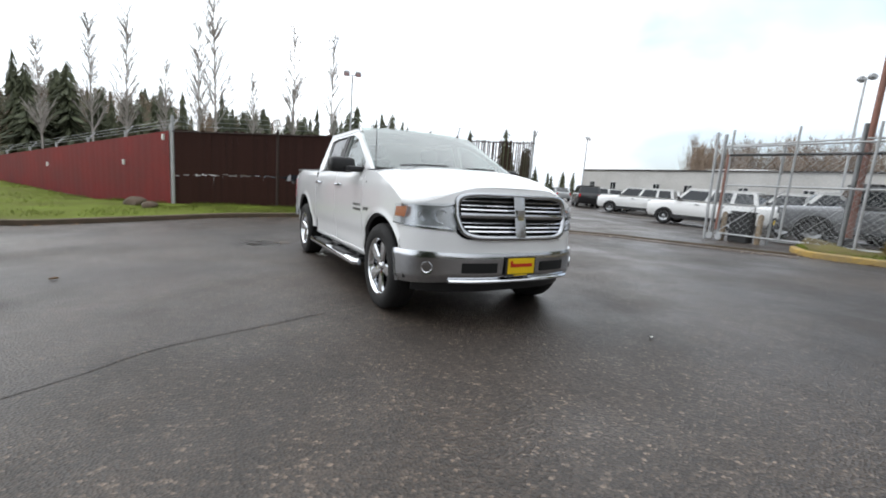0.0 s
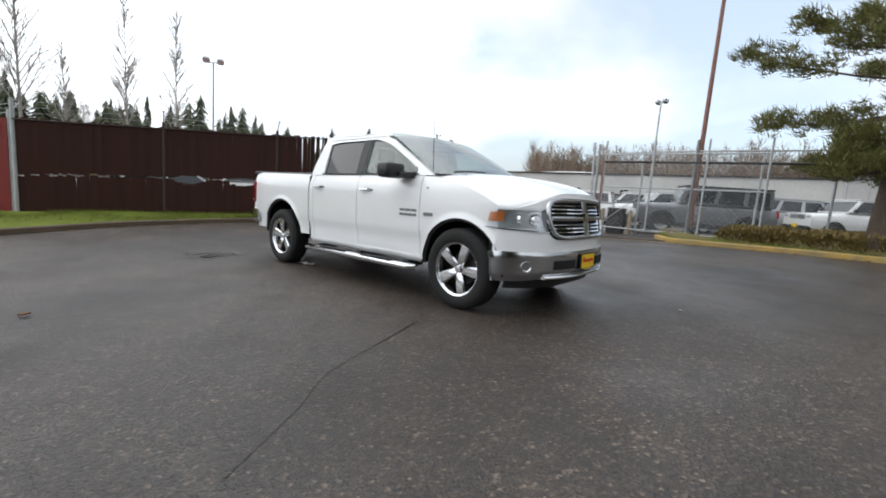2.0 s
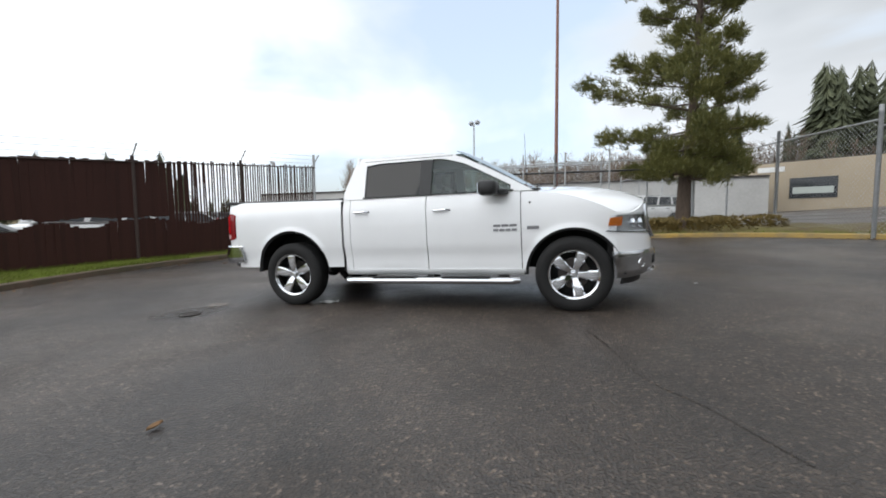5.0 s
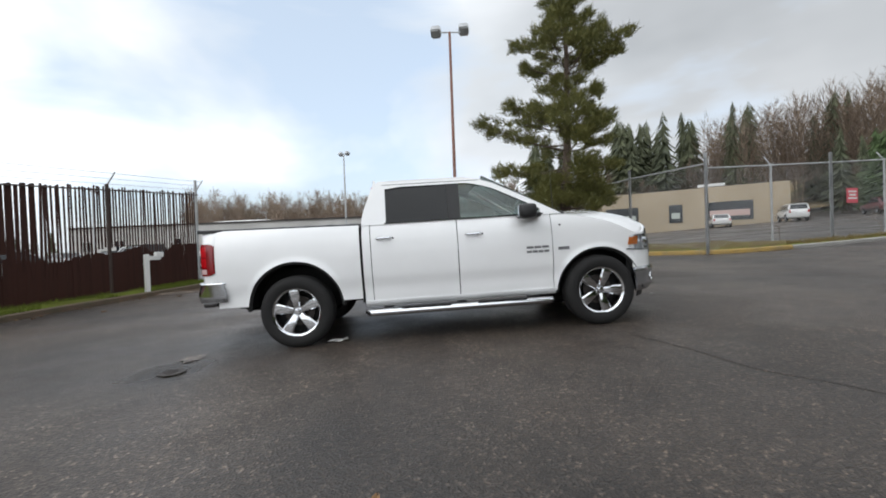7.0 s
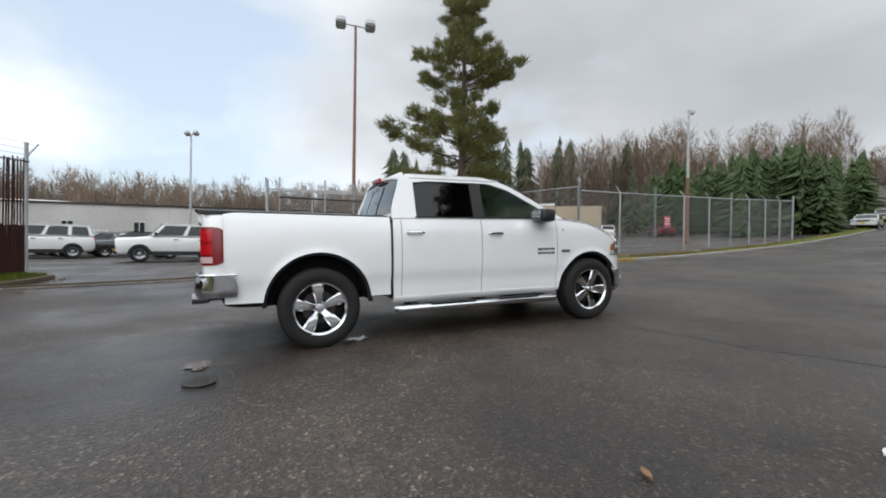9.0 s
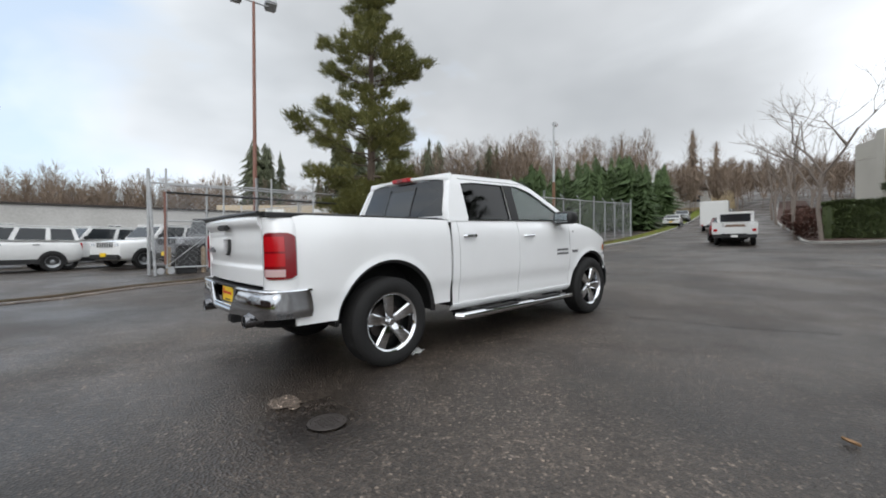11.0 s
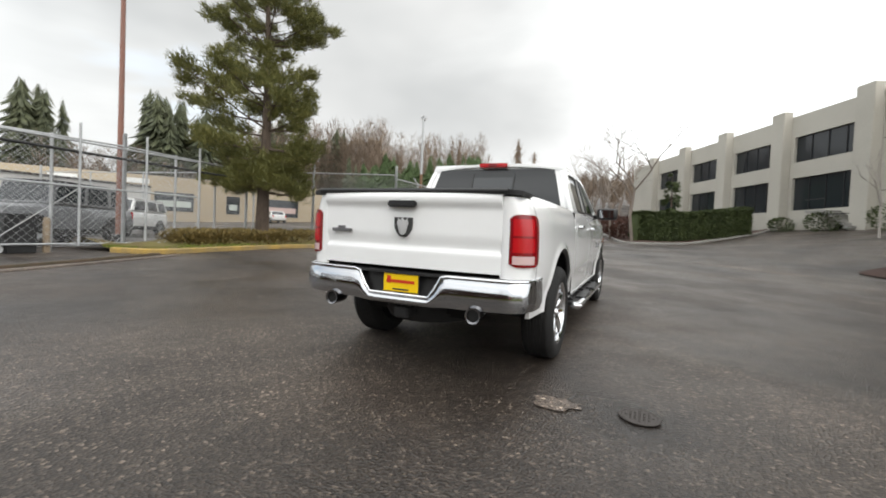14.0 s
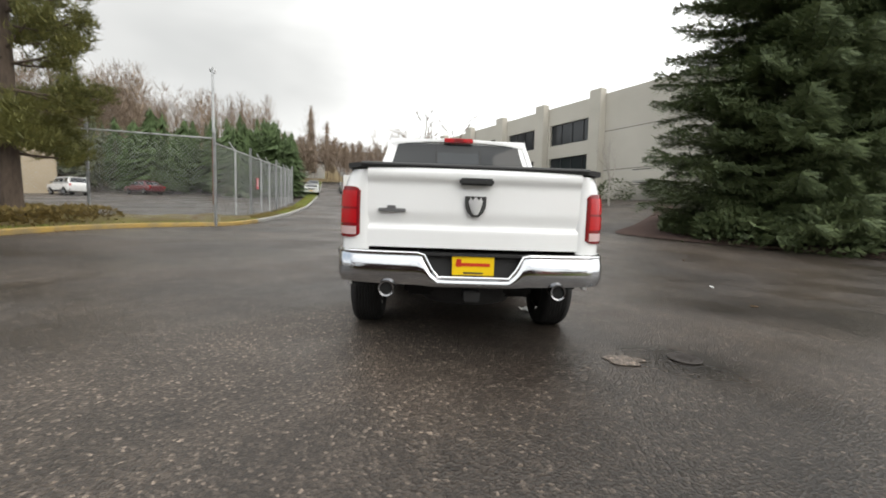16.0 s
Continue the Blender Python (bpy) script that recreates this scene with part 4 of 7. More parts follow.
tube(bm, [(0.72, 0.22, 1.27), (0.76, 0.40, 1.26), (0.72, 0.58, 1.27)], 0.025, 8)
part("steering_wheel", bm, BLACK, TRUCK)

# bed: tailgate, corners, lamps, cover
TX = -2.885


def tail_face(y, z):
    lip = 0.030 * step(1.27, 1.33, z) - 0.014 * step(1.36, 1.39, z)
    dish = 0.016 * step(0.955, 0.985, z) * (1 - step(0.99, 1.09, z))
    return (TX - lip + dish + 0.03 * (y / 0.76) ** 2, y, z)


tailgate = part("tailgate", patch(lambda u, v: tail_face(-0.7605 + 1.521 * u, 0.825 + 0.56 * v), 16, 32, 0.04, (1, 0, 0)), PAINT, TRUCK, "white tailgate", angle=60)
part("tailgate_handle", boxed((TX - 0.062, -0.12, 1.275), (TX - 0.015, 0.12, 1.325), 0.012), BLACK, tailgate, "black tailgate handle")
sh = part("tailgate_emblem", patch(lambda u, v: (TX - 0.02, (-0.075 + 0.15 * u) * math.sqrt(max(0.1, 1 - (1 - min(1, v * 1.5)) ** 2)), 1.055 + 0.145 * v), 4, 5, 0.02, (1, 0, 0)), DARK_INK, tailgate, "dark shield emblem")
part("emblem_face", patch(lambda u, v: (TX - 0.026 - 0.008 * math.sin(math.pi * u), (-0.056 + 0.112 * u) * (0.25 + 0.75 * v ** 0.6) * (1 - 0.25 * (v > 0.85)), 1.07 + 0.115 * v + 0.012 * math.cos(u * math.pi * 4) * v), 8, 8, 0.01, (1, 0, 0)), plain("silver_relief", (0.62, 0.62, 0.63), 0.3, 0.35), sh, "plain chrome relief")
part("tailgate_badge", boxed((TX - 0.008, 0.49, 1.075), (TX + 0.03, 0.68, 1.10), 0.003), BADGE, tailgate, "grey badge bar")
part("tailgate_badge", boxed((TX - 0.008, 0.56, 1.10), (TX + 0.03, 0.62, 1.12), 0.003), BADGE, tailgate, "grey badge bar")
for s in (-1, 1):
    def corner(u, v, off=0.0, z0=0.80, z1=1.385):
        z = z0 + (z1 - z0) * v
        a = u * math.pi / 2
        w = body_half(-2.65, z)
        return (-2.65 + (TX + 0.03 + 2.65 - off) * math.cos(a) ** 0.75, s * (0.765 + (w - 0.765 + off) * math.sin(a) ** 0.8), z - 0.02 * step(0.9, 1.0, v) * (z1 > 1.3))
    part("bed_corner", patch(lambda u, v: corner(u, v), 14, 16, 0.03, (0.5, -0.5 * s, 0)), PAINT, TRUCK, angle=50)
    part("bed_lower", patch(lambda u, v: (-2.66 + 0.05 * u, s * body_half(-2.66, 0.56 + 0.26 * v), 0.56 + 0.26 * v), 2, 4, 0.03, (0, -s, 0)), PAINT, TRUCK)
    tl = part("tail_light", patch(lambda u, v: corner(0.13 + 0.84 * u, v, 0.012, 0.885 + 0.025 * abs(2 * u - 1) ** 6, 1.245 - 0.03 * abs(2 * u - 1) ** 6), 20, 12, 0.03, (0.5, -0.5 * s, 0)), RED_DEEP, TRUCK, "red tail light with clear reversing lens")
    part("reverse_lens", patch(lambda u, v: corner(0.18 + 0.58 * u, v, 0.016, 0.905, 0.962), 10, 3, 0.012, (0.5, -0.5 * s, 0)), WHITE_LENS, tl, "clear reversing lens")
    for z0, z1 in ((0.985, 1.085), (1.10, 1.215)):
        part("lamp_segment", patch(lambda u, v: corner(0.18 + 0.58 * u, v, 0.015, z0, z1), 10, 3, 0.01, (0.5, -0.5 * s, 0)), RED_LENS, tl, "bright red lamp segment")
    bm = patch(lambda u, v: (-2.86 + 1.81 * u, s * (0.80 + 0.095 * v), 1.412 - 0.036 * u - 0.010 * v * v), 16, 4, 0.034, (0, 0, -1))
    part("rail_cap", bm, BLACK, TRUCK, "black bed rail cap")
cover = part("bed_cover", patch(lambda u, v: (-2.89 + 1.835 * u, (2 * v - 1) * 0.805, 1.408 + 0.012 * math.sin(math.pi * v) - 0.03 * u + 0.004 * math.sin(u * 40)), 40, 8, 0.03, (0, 0, -1)), BLACK_SHEET, TRUCK, "black soft bed cover")
part("cover_bar", tube(bmesh.new(), [(-2.89, -0.80, 1.402), (-2.89, 0.80, 1.402)], 0.016, 8), BLACK, cover)

# rear bumper with plate recess
def rear_x(y):
    return -2.925 + 0.05 * (y / 0.95) ** 2 + 0.28 * max(0.0, (abs(y) - 0.7) / 0.26) ** 2.4


SWEEP = bezier([(-2.55, -0.975), (-2.62, -0.978), (-2.76, -0.965), (-2.855, -0.90), (-2.90, -0.75), (-2.928, -0.40), (-2.935, 0.0), (-2.928, 0.40), (-2.90, 0.75), (-2.855, 0.90), (-2.76, 0.965), (-2.62, 0.978), (-2.55, 0.975)], 8)


def rear_bumper(u, v):
    x, y = SWEEP[min(len(SWEEP) - 1, round(u * (len(SWEEP) - 1)))]
    top = 0.79 - 0.165 * (1 - step(0.255, 0.37, abs(y)))
    bot = 0.565 + 0.012 * (y / 0.95) ** 2 - 0.01 * (1 - step(0.25, 0.4, abs(y)))
    lip = 0.034 * math.sin(math.pi * min(1.0, 0.12 + 0.95 * v)) ** 0.8
    return (x - lip * (abs(y) < 0.95) + (0.05 * v * (0.5 - v) * (abs(y) > 0.97)), y * (1 + 0.015 * step(0.0, 0.25, v) * (abs(y) > 0.9)), bot + (top - bot) * v)


rb = part("rear_bumper", patch(rear_bumper, len(SWEEP) - 1, 12, 0.03), plain("step_bumper_chrome", (0.50, 0.51, 0.53), 0.11, 1.0), TRUCK, "chrome step bumper")
part("bumper_edge", tube(bmesh.new(), [(x - 0.012 * (abs(y) < 0.95), y, 0.79 - 0.165 * (1 - step(0.255, 0.37, abs(y)))) for x, y in SWEEP], 0.012, 8), CHROME, rb, "bright bumper edge")
part("step_pad", patch(lambda u, v: (rear_x(-0.92 + 1.84 * u) + 0.005 + 0.13 * v, -0.92 + 1.84 * u, 0.795), 30, 2, 0.02, (0, 0, -1)), BLACK, rb, "black step pad")
part("plate_recess", patch(lambda u, v: (-2.868 + 0.02 * v, -0.37 + 0.74 * u, 0.61 + 0.185 * v), 6, 4, 0.03, (1, 0, 0)), BLACK, rb, "black plate recess")
rp = part("rear_plate", boxed((-2.905, -0.155, 0.635), (-2.89, 0.155, 0.795), 0.003), DARK_INK, TRUCK, "dark plate frame")
part("plate_face", boxed((-2.91, -0.15, 0.64), (-2.905, 0.15, 0.79)), YELLOW, rp, "yellow dealer plate")
part("plate_script", boxed((-2.913, -0.12, 0.705), (-2.91, 0.125, 0.728), 0.001), RED_INK, rp, "red script bar")
part("plate_script", boxed((-2.913, 0.085, 0.70), (-2.91, 0.12, 0.755), 0.001), RED_INK, rp, "red script bar")
part("plate_line", boxed((-2.912, -0.07, 0.65), (-2.91, 0.07, 0.662)), DARK_INK, rp, "dark lettering bar")
part("hitch", boxed((-2.90, -0.06, 0.44), (-2.75, 0.06, 0.52), 0.01), BLACK, TRUCK, "black tow hitch receiver")
for s in (-1, 1):
    ex = part("exhaust_tip", lathe([(0.040, 0.03), (0.044, -0.005), (0.056, -0.01), (0.056, 0.0), (0.052, 0.10), (0.045, 0.14)], 24, loop=True), plain("sooty_chrome", (0.26, 0.26, 0.27), 0.22, 1.0), TRUCK, "round chrome exhaust tip")
    ex.matrix_basis = pose(-2.955, s * 0.61, 0.54, 0, 0, -90)
    part("exhaust_mouth", lathe([(0.001, 0.012), (0.046, 0.012), (0.046, 0.03)], 20), VOID, ex)
    part("sensor", lathe([(0.012, -0.004), (0.012, 0.004)], 12), BLACK, rb).matrix_basis = pose(rear_x(0.5) - 0.026, s * 0.48, 0.69, 0, 0, -90)
part("antenna", tube(bmesh.new(), [(1.28, -0.86, 1.22), (1.275, -0.862, 1.30), (1.262, -0.862, 1.98)], [0.012, 0.005, 0.002], 6), BLACK, TRUCK, "thin black antenna")
part("antenna_base", tube(bmesh.new(), [(1.31, -0.952, 1.12), (1.31, -0.957, 1.22)], [0.012, 0.02], 8), BLACK, TRUCK)


# wheels
def wheel(kind, x, side):
    hold = new(kind)
    hold.parent = TRUCK
    hold.matrix_basis = pose(x, side * 0.865, HUB, 0, 4 if x > 0 else -24, 0 if side < 0 else 180)
    tread = [(0.266, -0.113), (0.285, -0.13), (0.345, -0.137), (0.385, -0.125), (0.405, -0.10)]
    for k in range(-3, 4):
        tread += [(0.412, k * 0.026 - 0.009), (0.412, k * 0.026 + 0.009), (0.404, k * 0.026 + 0.012)]
    tread += [(0.405, 0.10), (0.385, 0.125), (0.345, 0.137), (0.285, 0.13), (0.266, 0.113)]
    part("tyre", lathe(tread, 56, loop=True), RUBBER, hold, "black all-season tyre")
    bm = lathe([(0.246, 0.10), (0.240, 0.0), (0.246, -0.10), (0.256, -0.117), (0.272, -0.125), (0.274, -0.112), (0.266, 0.11)], 48, loop=True)
    rim = part("rim", bm, CHROME, hold, "chrome five-spoke rim")
    part("brake_disc", lathe([(0.05, 0.0), (0.17, 0.0), (0.17, 0.02), (0.05, 0.02)], 32), IRON, rim, "dull brake disc")
    part("rim_well", lathe([(0.02, 0.05), (0.243, 0.05), (0.243, 0.06), (0.02, 0.06)], 32), VOID, rim)
    for k in range(5):
        bm = bmesh.new()
        secs = []
        for r, w, y, th in ((0.040, 0.036, -0.082, 0.05), (0.075, 0.040, -0.096, 0.055), (0.125, 0.050, -0.104, 0.05), (0.19, 0.056, -0.108, 0.045), (0.235, 0.060, -0.110, 0.04), (0.252, 0.066, -0.108, 0.03)):
            secs.append([bm.verts.new(p) for p in ((r, y + th, -w), (r, y + 0.014, -w), (r, y, -w * 0.74), (r, y - 0.003, 0), (r, y, w * 0.74), (r, y + 0.014, w), (r, y + th, w))])
        for a, b in zip(secs, secs[1:]):
            for q in range(6):
                bm.faces.new((a[q], a[q + 1], b[q + 1], b[q]))
        bmesh.ops.rotate(bm, verts=bm.verts, matrix=Matrix.Rotation(k * math.tau / 5, 3, "Y"))
        part("spoke", bm, CHROME, rim, angle=25)
    part("hub_cap", lathe([(0.004, -0.112), (0.026, -0.11), (0.034, -0.10), (0.036, -0.07), (0.062, -0.066), (0.064, -0.03)], 24), CHROME, rim)
    for k in range(5):
        a = (k + 0.5) * math.tau / 5
        part("lug_nut", rod((0.055 * math.cos(a), -0.085, 0.055 * math.sin(a)), (0.055 * math.cos(a), -0.05, 0.055 * math.sin(a)), 0.011, 6), CHROME, rim)
    return hold


for s in (-1, 1):
    wheel("wheel", FA, s)
    wheel("wheel", RA, s)

# ---- fences, gate and poles ----
rnd = random.Random(7)


def run(a, b):
    a, b = Vector(a), Vector(b)
    d = b - a
    return a, d.normalized(), d.length


# tall fence of brown slats in two tiers
FENCE_A, FENCE_B = (-10.65, -3.35), (-7.75, 8.75)
fa, fd, fl = run(FENCE_A, FENCE_B)
fence = thing("slat_fence", pose(0, 0, 0), "tall fence of dark brown slats, broken at mid height", "fence")


def fence_top(k):
    return 2.22 + 0.065 * k


for k in (0.0, 3.1, 6.2, 9.3, 12.4):
    p = fa + fd * min(k, fl)
    g = ground_z(p.x, p.y)
    part("post", rod((p.x, p.y, g - 0.1), (p.x, p.y, fence_top(k) + (0.12 if 0 < k < 12 else 0.45)), 0.045, 10), BROWN_STEEL if 0 < k < 12 else GALV, fence, "brown steel post" if 0 < k < 12 else "grey steel end post")
    if k > 0:
        q = p - Vector((-fd.y, fd.x)) * 0.28
        part("wire_arm", tube(bmesh.new(), [(p.x, p.y, fence_top(k) + 0.08), (q.x, q.y, fence_top(k) + 0.42)], 0.018, 6), GALV, fence)
for zz in (0.06, 0.5):
    for off, up in ((0.05, 0.12), (0.14, 0.25), (0.24, 0.38)) if zz < 0.1 else ():
        a3, b3 = fa - Vector((-fd.y, fd.x)) * off, fa + fd * fl - Vector((-fd.y, fd.x)) * off
        part("barbed_wire", rod((a3.x, a3.y, fence_top(0) + up), (b3.x, b3.y, fence_top(fl) + up), 0.006, 4), GALV, fence)
for z0 in (0.12, None):
    a3, b3 = fa - Vector((-fd.y, fd.x)) * 0.03, fa + fd * fl - Vector((-fd.y, fd.x)) * 0.03
    za, zb = (z0 + ground_z(*fa), z0 + ground_z(*b3)) if z0 else (fence_top(0) - 0.04, fence_top(fl) - 0.04)
    part("rail", rod((a3.x, a3.y, za), (b3.x, b3.y, zb), 0.02, 6), BROWN_STEEL, fence)
slat_me = boxed((-0.038, -0.006, 0), (0.038, 0.006, 1.0), 0.003)
slat_proto = part("slat", slat_me, SLAT, fence, smooth=False)
n_slats = 140
fence_yaw = math.degrees(math.atan2(fd.y, fd.x))
for i in range(n_slats):
    k = (i + 0.5) * fl / n_slats
    p = fa + fd * k
    g = ground_z(p.x, p.y)
    top = fence_top(k) - g
    open_part = step(6.0, 8.4, k)
    torn = max(0.0, noise.noise(Vector((k * 0.9, 3.3, 0)))) * step(2.2, 3.4, k) * 0.55
    low_top = 1.03 + 0.028 * k - torn + rnd.uniform(-0.03, 0.03)
    up_from = 1.075 + 0.028 * k + 0.4 * torn * (1 - open_part) - 0.75 * open_part * (noise.noise(Vector((k * 0.7, 9.1, 0))) > -0.1) + rnd.uniform(-0.03, 0.02)
    for lo, hi, wide in ((0.03, low_top, 1.36), (up_from, top + rnd.uniform(-0.03, 0.03) + 0.05 * open_part * rnd.random(), 1.52 - 0.92 * open_part)):
        ob = slat_proto if i == 0 and lo < 0.1 else new("slat", slat_proto.data)
        ob.parent = fence
        ob.matrix_basis = pose(p.x, p.y, g + lo, rnd.uniform(-0.6, 0.6), rnd.uniform(-0.8, 0.8), fence_yaw + rnd.uniform(-5, 5)) @ Matrix.Diagonal((wide, 1, hi - lo, 1))

# red sheet fence
RED_A, RED_B = (-10.75, -3.45), (-33.0, -16.9)
ra, rd, rl = run(RED_A, RED_B)
red = thing("metal_fence", pose(0, 0, 0), "faded red sheet-metal fence with barbed wire", "fence")
nrib = int(rl / 2.4)


def red_top(k):
    return 2.2 - 0.086 * min(k, 20)


for i in range(nrib):
    a2, b2 = ra + rd * (i * rl / nrib), ra + rd * ((i + 1) * rl / nrib - 0.012)
    nn = Vector((rd.y, -rd.x))

    def sheet_fn(u, v):
        p = a2.lerp(b2, u) + nn * (0.0015 * (1 if int(u * 24) % 4 < 2 else -1))
        zt = red_top((a2.lerp(b2, u) - ra).length)
        return (p.x, p.y, -0.95 + (zt + 0.95) * v)
    part("fence_panel", patch(sheet_fn, 24, 1, 0.008), RED_METAL, red, smooth=False)
for i in range(0, 10):
    p = ra + rd * (i * rl / 9) + Vector((rd.y, -rd.x)) * 0.06
    part("post", rod((p.x, p.y, -0.9), (p.x, p.y, red_top(i * rl / 9) + 0.2), 0.04, 8), GALV, red)
    q = p + Vector((rd.y, -rd.x)) * 0.25
    part("wire_arm", rod((p.x, p.y, red_top(i * rl / 9) + 0.12), (q.x, q.y, red_top(i * rl / 9) + 0.42), 0.016, 6), GALV, red)
for off, up in ((0.1, 0.14), (0.2, 0.27), (0.3, 0.4)):
    a3, b3 = ra + Vector((rd.y, -rd.x)) * off, ra + rd * rl + Vector((rd.y, -rd.x)) * off
    part("barbed_wire", rod((a3.x, a3.y, red_top(0) + up), (b3.x, b3.y, red_top(rl) - 0.4 + up), 0.007, 4), GALV, red)
for k, z in ((2.9, 1.1), (9.5, 0.72), (0.3, 2.0)):
    p = ra + rd * k - Vector((rd.y, -rd.x)) * 0.03
    ob = part("utility_box", boxed((-0.06, -0.02, -0.09), (0.06, 0.05, 0.09), 0.01), PAPER)
    ob.matrix_world = pose(p.x, p.y, z, 0, 0, math.degrees(math.atan2(rd.y, rd.x)) + 180)
    tagged(ob, "small white box fixed on the red fence", "box", "boxes on the fence")


def chain_link(name, pts, height, label, post_gap=2.6, arms=True, pitch=0.10, mid=False, wire=0.0022, extra=0.35, lift=0.06):
    """A wire-mesh fence along points: posts, top rail and woven wires."""
    f = thing(name, pose(0, 0, 0), label, "fence")
    for a, b in zip(pts, pts[1:]):
        a2, d2, l2 = run(a, b)
        n = max(1, round(l2 / post_gap))
        for i in range(n + 1):
            p = a2 + d2 * (l2 * i / n)
            g = ground_z(p.x, p.y) + lift
            ends = i in (0, n)
            part("post", rod((p.x, p.y, g - 0.15), (p.x, p.y, g + height + (extra if ends else 0.05)), 0.05 if ends else 0.035, 10), GALV, f)
            if arms and not ends:
                q = p + Vector((-d2.y, d2.x)) * 0.22
                part("wire_arm", rod((p.x, p.y, g + height), (q.x, q.y, g + height + 0.32), 0.018, 6), GALV, f)
        pa, pb = a2, a2 + d2 * l2
        ga, gb = ground_z(*pa) + lift, ground_z(*pb) + lift
        part("top_rail", rod((pa.x, pa.y, ga + height), (pb.x, pb.y, gb + height), 0.024, 8), GALV, f)
        part("bottom_rail", rod((pa.x, pa.y, ga + 0.06), (pb.x, pb.y, gb + 0.06), 0.012, 6), GALV, f)
        if mid:
            part("middle_rail", rod((pa.x, pa.y, ga + height * 0.5), (pb.x, pb.y, gb + height * 0.5), 0.022, 8), GALV, f)
        verts, faces = [], []
        side = Vector((-d2.y, d2.x, 0)) * wire
        for sgn in (-1, 1):
            k = -height
            while k < l2 + height:
                s0, s1 = (k, k + height)
                z0, z1 = (0.06, height) if sgn > 0 else (height, 0.06)
                lo, hi = max(0.0, -s0 / height), min(1.0, (l2 - s0) / height)
                if hi > lo:
                    e = []
                    for t in (lo, hi):
                        u = s0 + t * height
                        p = a2 + d2 * u
                        e.append(Vector((p.x, p.y, ga + (gb - ga) * u / l2 + z0 + (z1 - z0) * t)))
                    up = Vector((d2.x * -sgn, d2.y * -sgn, 1)).normalized() * wire
                    i0 = len(verts)
                    for q in e:
                        verts += [tuple(q + up), tuple(q - up * 0.5 + side), tuple(q - up * 0.5 - side)]
                    for t in range(3):
                        faces.append((i0 + t, i0 + (t + 1) % 3, i0 + 3 + (t + 1) % 3, i0 + 3 + t))
                k += pitch
        tagged(raw("wire_mesh", verts, faces, GALV, f), kind="stuff")
    return f


chain_link("chain_link_fence", [(-2.05, 11.35), (1.12, 11.35), (6.2, 12.7)], 2.75, "galvanised chain-link fence beside the gate", 1.55, False, 0.12)
chain_link("chain_link_fence", [(9.0, 7.55), (8.3, 11.2), (7.2, 17.0), (5.0, 26.0)], 2.9, "tall galvanised chain-link fence round the car lot", 2.9, False, 0.13)
street_fence = chain_link("chain_link_fence", [(9.0, 7.55), (14.2, 8.45), (22, 10.0), (32, 12.1)], 2.75, "galvanised chain-link fence with angled wire arms along the street", 2.6, True, 0.13)

# sliding gate drawn open
gate = thing("sliding_gate", pose(0, 0, 0), "galvanised chain-link sliding gate, rolled open", "gate")
GY = 11.0
gg = ground_z(-1, GY)
for x in (-1.65, -0.05, 1.5, 3.05):
    part("upright", rod((x, GY, gg + 0.18), (x, GY, gg + 3.2), 0.03, 8), GALV, gate)
for z in (0.2, 1.62, 2.72):
    part("rail", rod((-1.65, GY, gg + z), (3.05, GY + 0.1, gg + z + 0.06), 0.026, 8), GALV, gate)
part("top_pipe", rod((-1.65, GY - 0.03, gg + 2.48), (4.4, GY + 0.2, gg + 2.50), 0.035, 8), BLACK, gate, "black pipe along the gate")
part("brace", rod((-1.65, GY, gg + 0.25), (-0.05, GY, gg + 1.6), 0.012, 6), GALV, gate)
verts, faces = [], []
for sgn in (-1, 1):
    for i in range(-15, 27):
        x0, h0 = -1.65 + i * 0.18, 2.5
        lo, hi = max(0, (-1.65 - x0) / h0), min(1, (3.05 - x0) / h0)
        if hi > lo:
            i0 = len(verts)
            for t in (lo, hi):
                z = gg + 0.2 + (t if sgn > 0 else 1 - t) * h0
                verts += [(x0 + t * h0, GY, z + 0.003), (x0 + t * h0, GY + 0.003, z - 0.002), (x0 + t * h0, GY - 0.003, z - 0.002)]
            for t in range(3):
                faces.append((i0 + t, i0 + (t + 1) % 3, i0 + 3 + (t + 1) % 3, i0 + 3 + t))
tagged(raw("wire_mesh", verts, faces, GALV, gate), kind="stuff")
part("red_edge", boxed((-1.72, GY - 0.05, gg + 0.3), (-1.66, GY - 0.01, gg + 2.5), 0.008), RUST, gate, "rusty red edge bar")
for x in (-1.82, -1.55):
    part("caster", lathe([(0.03, -0.03), (0.095, -0.03), (0.10, 0.0), (0.095, 0.03), (0.03, 0.03)], 20), GALV, gate).matrix_basis = pose(x, GY - 0.08, gg + 0.10)
lean = thing("leaning_post", pose(0, 0, 0), "pale galvanised gate guide post", "post")
part("pole", tube(bmesh.new(), [(-1.95, 10.9, gg - 0.1), (-2.1, 11.0, gg + 3.15)], 0.04, 10), GALV, lean)
motor = thing("gate_cabinet", pose(-1.1, 11.2, gg - 0.01), "dark grey gate motor cabinet between tan bollards", "cabinet")
part("cabinet", boxed((-0.28, -0.15, 0.0), (0.28, 0.15, 0.85), 0.03), BLACK, motor)
part("lid", boxed((-0.30, -0.17, 0.85), (0.30, 0.17, 0.90), 0.015), BLACK, motor)
for x in (-0.48, 0.48):
    part("bollard", tube(bmesh.new(), [(x, -0.05, 0), (x, -0.05, 0.8), (x, -0.05, 0.86)], [0.07, 0.07, 0.03], 12), material("tan_paint", (0.34, 0.26, 0.18), 0.8), motor, "tan painted bollard")


